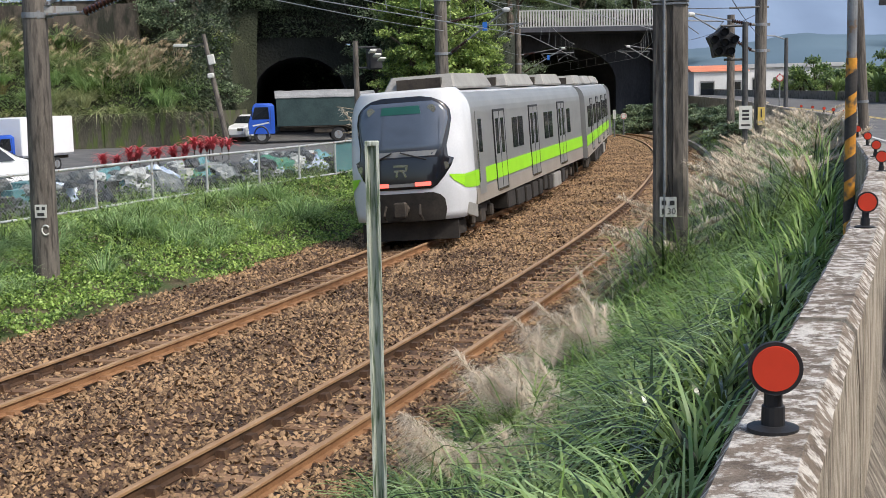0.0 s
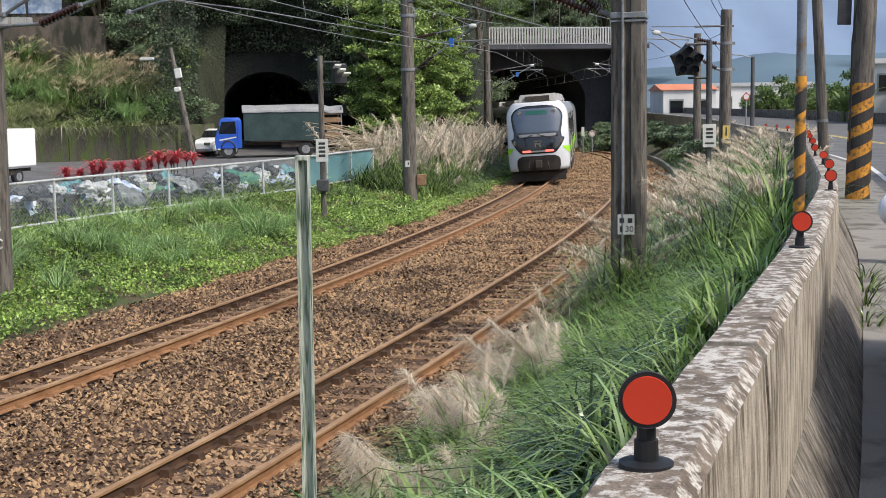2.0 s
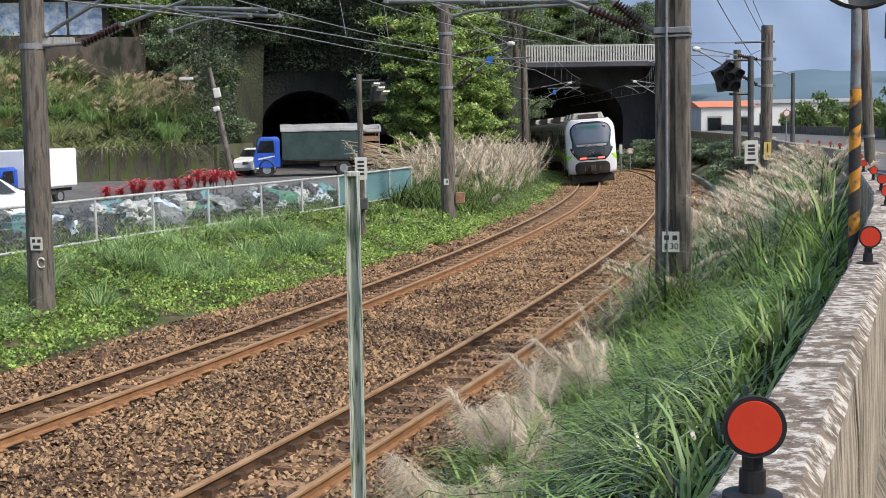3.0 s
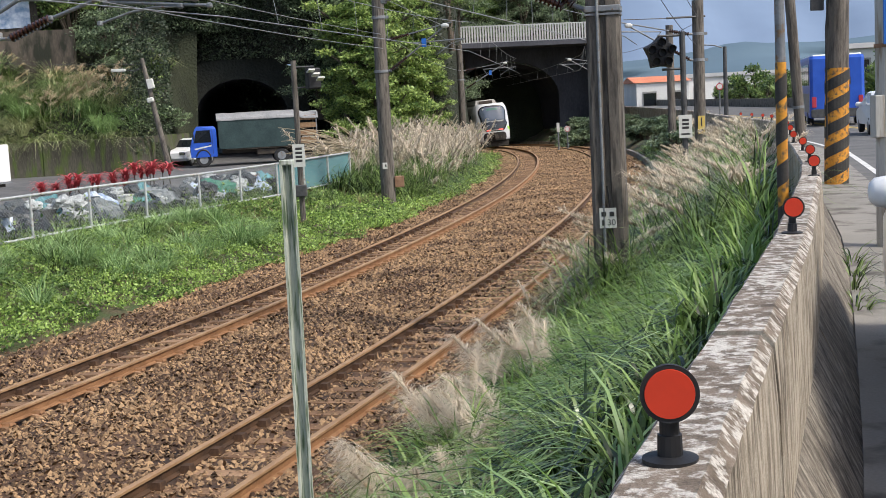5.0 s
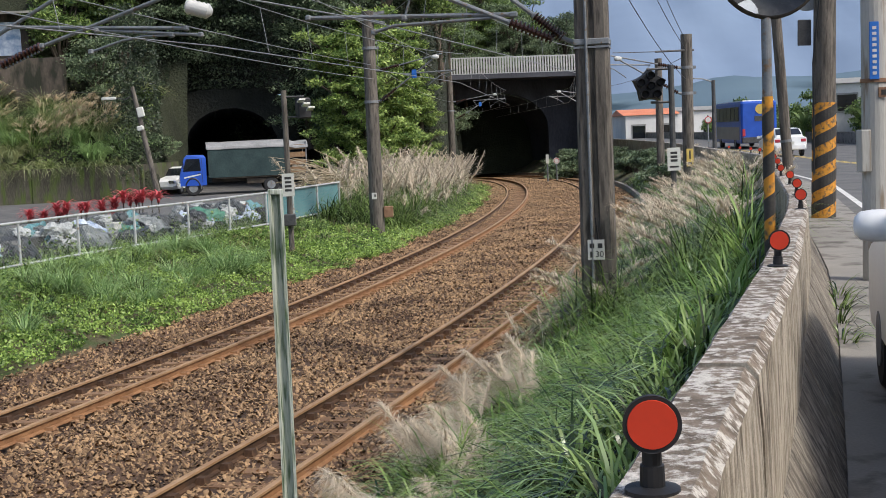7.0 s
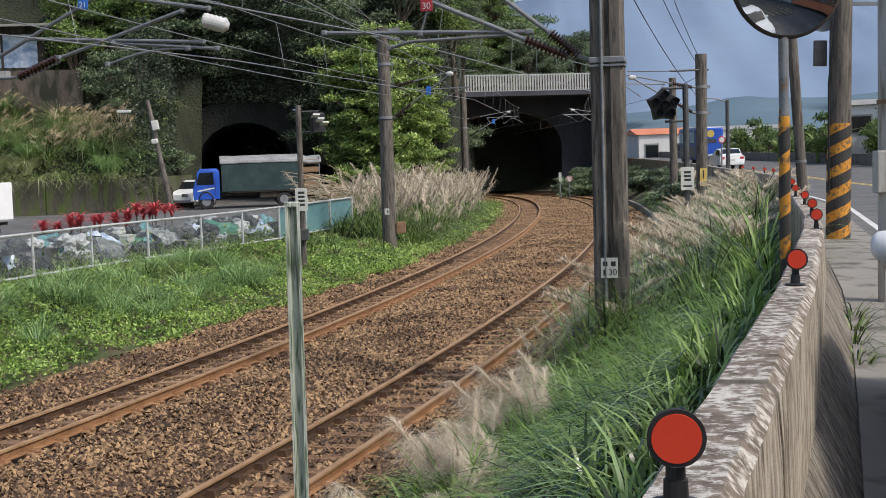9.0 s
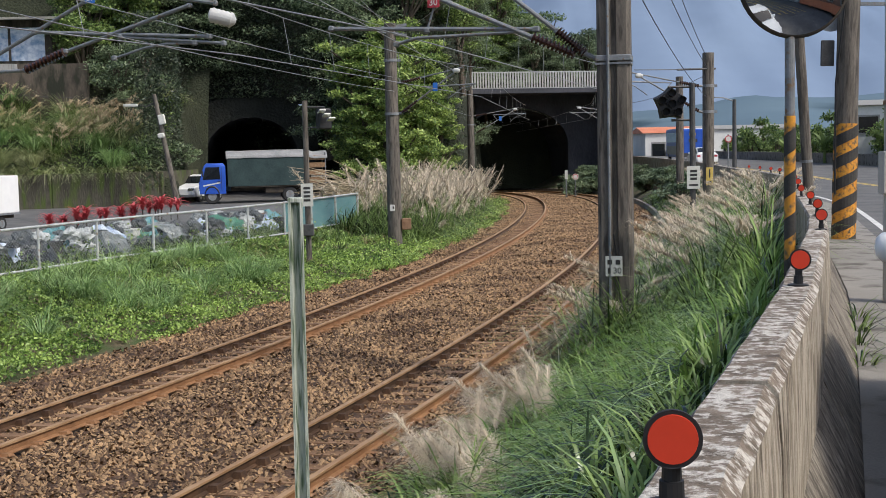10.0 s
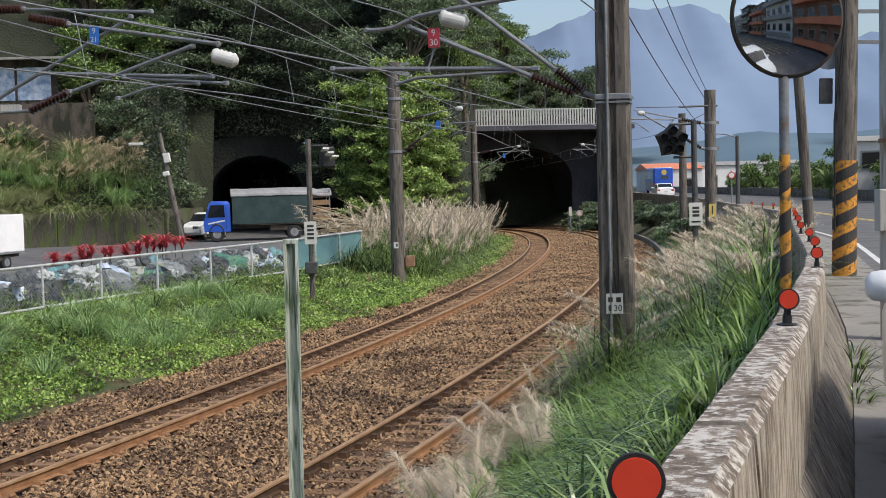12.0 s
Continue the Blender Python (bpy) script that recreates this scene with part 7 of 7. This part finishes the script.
stuff("yard_weeds", leaf_cards(np.maximum(spots_, [-99, -99, 0.8]), RNG.uniform(0.07, 0.14, 4200)), "leaf_light", "leafy weeds growing over the rubbish heap", "weeds")
stuff("yard_weeds", tufts(np.array([tuple(fence_at(s) + Vector((-0.5, 0.5, 0.7))) for s in np.arange(12, total - 2, 0.35)]), 24, (0.25, 0.6), (0.015, 0.03), 0.3, (0.3, 0.9)), "grass", "weeds among the rubbish behind the fence", "weeds")


def wheel(parent, x, y, r, w):
    t = part("wheel", Geo().tube([(x - w / 2, y, r), (x - w / 2 + 0.03, y, r), (x + w / 2 - 0.03, y, r), (x + w / 2, y, r)], [r * 0.9, r, r, r * 0.9], 22), "tyre", parent)
    part("rim", Geo().tube([(x - w / 2 - 0.008, y, r), (x + w / 2 + 0.008, y, r)], r * 0.55, 16), "steel", t)


def lorry(m, cargo, label):
    """A light lorry, its cab at -y."""
    t = thing("lorry", m, label, "lorry", "parked lorries")
    cab = [(-0.95, -0.05, 0.5), (-0.95, 1.65, 0.5), (-0.95, 1.65, 1.85), (-0.85, 1.5, 2.0), (-0.87, 0.42, 2.0), (-0.92, 0.26, 1.88), (-0.94, 0.0, 1.2), (-0.95, -0.05, 1.05)]
    g = Geo().add([(x, y, z) for x, y, z in cab] + [(-x, y, z) for x, y, z in cab], [list(range(8)), list(range(15, 7, -1))] + [[j, 8 + j, 8 + (j + 1) % 8, (j + 1) % 8] for j in range(8)])
    c = part("cab", g, "blue_paint", t, "blue painted cab")
    part("windscreen", Geo().add([(-0.84, 0.01, 1.26), (0.84, 0.01, 1.26), (0.8, 0.235, 1.85), (-0.8, 0.235, 1.85), (-0.84, 0.06, 1.25), (0.84, 0.06, 1.25), (0.8, 0.29, 1.84), (-0.8, 0.29, 1.84)], [[0, 1, 2, 3], [7, 6, 5, 4], [0, 4, 5, 1], [1, 5, 6, 2], [2, 6, 7, 3], [3, 7, 4, 0]]), "glass", c)
    for sx in (-1, 1):
        part("side_window", Geo().add([(sx * 0.957, 0.17, 1.22), (sx * 0.957, 1.3, 1.22), (sx * 0.945, 1.25, 1.82), (sx * 0.935, 0.38, 1.82)], [[0, 1, 2, 3]]), "glass", c)
        part("door_seam", Geo().box((sx * 0.955, 1.38, 1.25), (0.01, 0.02, 1.2)), "ink", c)
        part("door_stripe", Geo().box((sx * 0.954, 0.75, 0.98), (0.012, 1.1, 0.07), rx=8), "sign_white", c)
        part("wheel_arch", Geo().tube([(sx * 0.93, 0.75 + 0.47 * math.cos(a), 0.4 + 0.47 * math.sin(a)) for a in np.linspace(0, math.pi, 9)], 0.05, 6), "black", c)
        part("door_handle", Geo().box((sx * 0.965, 1.2, 1.1), (0.02, 0.14, 0.04)), "black", c)
        part("wing_mirror", Geo().box((sx * 1.1, 0.18, 1.5), (0.16, 0.08, 0.3), chamfer=0.03), "black", c)
        part("headlight", Geo().box((sx * 0.66, -0.06, 0.85), (0.36, 0.06, 0.2), chamfer=0.02), "chrome", c)
    part("bumper", Geo().box((0, -0.08, 0.55), (1.9, 0.16, 0.26), chamfer=0.04), "sign_white", c)
    part("grille", Geo().box((0, -0.06, 0.98), (1.0, 0.05, 0.14)), "black", c)
    c.matrix_basis = Matrix.Diagonal((1, 0.76, 1, 1))
    part("chassis", Geo().box((0, 3.7, 0.72), (0.9, 4.4, 0.22)).box((0, 3.7, 0.62), (1.7, 1.0, 0.3), chamfer=0.03), "under", t)
    for y in (0.58, 4.4):
        for sx in (-1, 1):
            wheel(t, sx * 0.78, y, 0.38, 0.24)
    if cargo == "canvas":
        g = Geo()
        pr = [(-0.98, 0.85), (-0.98, 2.28), (-0.8, 2.48), (0, 2.56), (0.8, 2.48), (0.98, 2.28), (0.98, 0.85)]
        ys = np.linspace(1.36, 5.3, 12)
        vs = [(x * (1 + 0.012 * math.sin(y * 9)), y, z - (0.035 * math.sin(y * 4.5) ** 2 if z > 2.4 else 0)) for y in ys for x, z in pr]
        g.add(vs, [[i * 7 + j, i * 7 + (j + 1) % 7, i * 7 + 7 + (j + 1) % 7, i * 7 + 7 + j] for i in range(11) for j in range(7)] + [list(range(7)), list(range(77, 84))[::-1]])
        part("canvas_cover", g, "canvas", t, "dark green canvas cover")
        sag = [(x, y, z + 0.06 * noise.noise(Vector((x * 2, y * 1.7, 3))) - (0.1 if y > 5.5 else 0)) for y in np.linspace(1.3, 6.3, 16) for x, z in ((-1.02, 2.27), (-0.99, 2.35), (-0.78, 2.53), (0, 2.61), (0.78, 2.53), (0.99, 2.35), (1.02, 2.27))]
        part("canvas_roof", Geo().add(sag + [(x, y, z - 0.03) for x, y, z in sag], [[c * 112 + i * 7 + j, c * 112 + i * 7 + j + 1, c * 112 + i * 7 + 8 + j, c * 112 + i * 7 + 7 + j] for c in (0, 1) for i in range(15) for j in range(6)]), "canvas_top", t, "pale worn canvas roof")
        part("rear_frame", Geo().tube([(-0.95, 6.2, 0.9), (-0.95, 6.2, 2.42), (0.95, 6.2, 2.42), (0.95, 6.2, 0.9)], 0.03, 6), "steel", t)
        for sx in (-1, 1):
            for k in range(4):
                part("side_board", Geo().box((sx * 0.93, 5.75, 1.05 + 0.38 * k), (0.04, 0.9, 0.24), chamfer=0.008), "wood", t)
        part("bed", Geo().box((0, 4.0, 0.84), (1.9, 4.6, 0.12)), "under", t)
        part("notice", Geo().box((-0.99, 5.9, 1.05), (0.02, 0.6, 0.4)), "sign_white", t)
    else:
        part("box_body", Geo().box((0, 3.75, 1.85), (1.95, 4.0, 1.9), chamfer=0.05), "white_paint", t, "white box body")
        part("door_frame", Geo().box((0, 5.77, 1.85), (1.8, 0.03, 1.75)), "sign_white", t)
        part("lower_rail", Geo().box((0, 3.75, 0.86), (1.99, 4.04, 0.1)), "steel", t)
    return t


def car(m, material, label, name="car"):
    """A small hatchback, its front at -y."""
    t = thing(name, m, label, "car", "cars")
    side = [(0.0, 0.45), (0.02, 0.75), (0.25, 0.9), (1.15, 1.02), (1.75, 1.42), (2.3, 1.52), (3.3, 1.5), (3.95, 1.12), (4.25, 1.02), (4.3, 0.6), (4.2, 0.35), (0.15, 0.3)]
    k = len(side)
    vs = []
    for x, sh in ((-0.86, 0.0), (-0.74, 1.0), (0.74, 1.0), (0.86, 0.0)):
        for y, z in side:
            hi = z > 1.05
            xx = x * (0.84 if hi else 1.0)
            zz = z if abs(x) < 0.8 else (z - 0.05 if z > 0.8 else z + 0.03)
            vs.append((xx, y + (0.1 if abs(x) > 0.8 and y < 0.3 else 0), zz))
    fs = [[c * k + j, c * k + (j + 1) % k, (c + 1) * k + (j + 1) % k, (c + 1) * k + j] for c in range(3) for j in range(k)] + [list(range(k)), list(range(3 * k, 4 * k))[::-1]]
    b = part("body", Geo().add(vs, fs), material, t)
    for sx in (-1, 1):
        part("side_window", Geo().add([(sx * 0.8, 1.35, 1.04), (sx * 0.8, 3.75, 1.04), (sx * 0.735, 3.3, 1.42), (sx * 0.735, 1.85, 1.4)], [[0, 1, 2, 3]]), "glass", b)
        part("headlight", Geo().box((sx * 0.62, 0.06, 0.72), (0.36, 0.14, 0.16), chamfer=0.03), "chrome", b)
        part("tail_light", Geo().box((sx * 0.68, 4.24, 0.85), (0.26, 0.12, 0.16), chamfer=0.02), "red_sign", b)
        part("wing_mirror", Geo().tube([(sx * (0.8 + 0.25 * k), 1.5, 1.06) for k in (0, 0.12, 0.3, 0.6, 0.85, 0.97, 1)], [0.07, 0.08, 0.09, 0.09, 0.08, 0.05, 0.01], 14), material, b, smooth=True)
        for y in (0.8, 3.45):
            wheel(t, sx * 0.76, y, 0.31, 0.19)
    part("windscreen", Geo().add([(-0.68, 1.17, 1.045), (0.68, 1.17, 1.045), (0.62, 1.74, 1.43), (-0.62, 1.74, 1.43)], [[0, 1, 2, 3]]), "glass", b)
    part("rear_window", Geo().add([(-0.62, 3.4, 1.475), (0.62, 3.4, 1.475), (0.68, 3.9, 1.16), (-0.68, 3.9, 1.16)], [[0, 1, 2, 3]]), "glass", b)
    part("bumper", Geo().box((0, 4.27, 0.5), (1.6, 0.14, 0.24), chamfer=0.05), material, b)
    part("number_plate", Geo().box((0, 4.35, 0.72), (0.36, 0.02, 0.16)), "sign_white", b)
    return t


lorry(pose(-12.95, 68.9, 0.8, 0, 0, -80) @ Matrix.Scale(1.08, 4), "canvas", "blue lorry with dark green canvas cover parked before the tunnel")
lorry(pose(-18.2, 45.0, 0.8, 0, 0, -20) @ Matrix.Scale(0.74, 4), "box", "blue lorry with white box body parked in the yard")
car(pose(-14.4, 70.6, 0.8, 0, 0, -14), "white_paint", "white car parked behind the canvas lorry")
car(pose(-16.6, 33.5, 0.8, 0, 0, -40), "white_paint", "white van-like car parked beside the fence")
NEAR_CAR = car(pose(3.74, 8.55, 1.94, 0, 0, 180 - 15), "white_paint", "white car parked at the roadside by the parapet")


def coach():
    t = thing("coach", pose(0, 0, 0), "blue coach driving away along the road", "bus")
    part("body", Geo().box((0, 5.5, 1.85), (2.46, 11.0, 2.9), chamfer=0.14), "blue_paint", t)
    part("roof", Geo().box((0, 5.5, 3.3), (2.2, 10.6, 0.14), chamfer=0.05), "white_paint", t, "pale coach roof")
    for sx in (-1, 1):
        for k in range(6):
            part("side_window", Geo().box((sx * 1.235, 1.6 + 1.62 * k, 2.45), (0.03, 1.5, 1.0), chamfer=0.01), "glass", t)
        for y in (2.4, 8.8):
            wheel(t, sx * 1.1, y, 0.48, 0.28)
        part("tail_light", Geo().box((sx * 1.05, -0.02, 1.15), (0.2, 0.06, 0.5), chamfer=0.02), "red_sign", t)
        part("side_panel", Geo().box((sx * 1.24, 5.5, 1.1), (0.02, 9.6, 0.9)), "train_grey", t)
    part("rear_emblem", Geo().tube([(0.1, -0.03, 2.75), (0.1, 0.0, 2.75)], 0.34, 20), "yellow_line", t)
    part("rear_panel", Geo().box((0.15, -0.01, 2.1), (0.9, 0.03, 0.35)), "dark_steel", t)
    part("bumper", Geo().box((0, -0.05, 0.62), (2.4, 0.2, 0.4), chamfer=0.05), "dark_steel", t)
    part("number_plate", Geo().box((0, -0.16, 0.8), (0.4, 0.02, 0.18)), "sign_white", t)
    return t


BUS = coach()
GREY_CAR = car(pose(0, 0, 0), "white_paint", "white car following the coach along the road", "moving_car")


# ---- what moves ----
def lane(pts, y):
    ys = [p[1] for p in pts]
    x = float(np.interp(y, ys, [p[0] for p in pts]))
    x0, x1 = (float(np.interp(y + e, ys, [p[0] for p in pts])) for e in (-4, 4))
    return x, math.degrees(math.atan2(x1 - x0, 8))


BUS_LINE = [(1.0, -30), (4.5, -12), (9.5, 10), (14.0, 35), (16.6, 48), (19.1, 60), (20.7, 66), (23.0, 81), (24.4, 100), (25.3, 116), (26.5, 139), (28.1, 162), (29.6, 190)]
CAR_LINE = [(-6, -60), (1.0, -30), (4.5, -12), (8.8, 10), (13.6, 34), (17.35, 50), (19.3, 62), (20.3, 76), (21.2, 90), (21.6, 110), (21.9, 125), (22.5, 150)]


def motions():
    s0 = s_of_y(28.9)
    ease = ([0, 1, 2, 3, 4, 5, 6, 7, 12], [0.1, -0.3, -0.8, -0.6, 1.4, 3.6, 5.3, 6.5, 11.0])
    for i, car_ in enumerate(TRAIN):
        walk(car_, [(t, car_pose(s0 + 14.1 * t + float(np.interp(t, *ease)) + 20.0 * i)) for t in [k * 0.5 for k in range(25)]])
    rows, rows2 = [], []
    for k in range(25):
        t = k * 0.5
        y = float(np.interp(t, [0, 5, 5.5, 6.5, 9, 10.5, 12], [-12, 60, 66, 81, 116, 139, 162]))
        x, h = lane(BUS_LINE, y)
        rows.append((t, pose(x, y, road_z(y) + 0.0, 0, 0, -h)))
        y = float(np.interp(t, [0, 5.5, 6.5, 9, 12], [-14, 50, 62, 90, 125]))
        x, h = lane(CAR_LINE, y + 4.3)
        rows2.append((t, pose(x, y + 4.3, road_z(y) + 0.0, 0, 0, 180 - h)))
    walk(BUS, rows)
    walk(GREY_CAR, rows2)


motions()
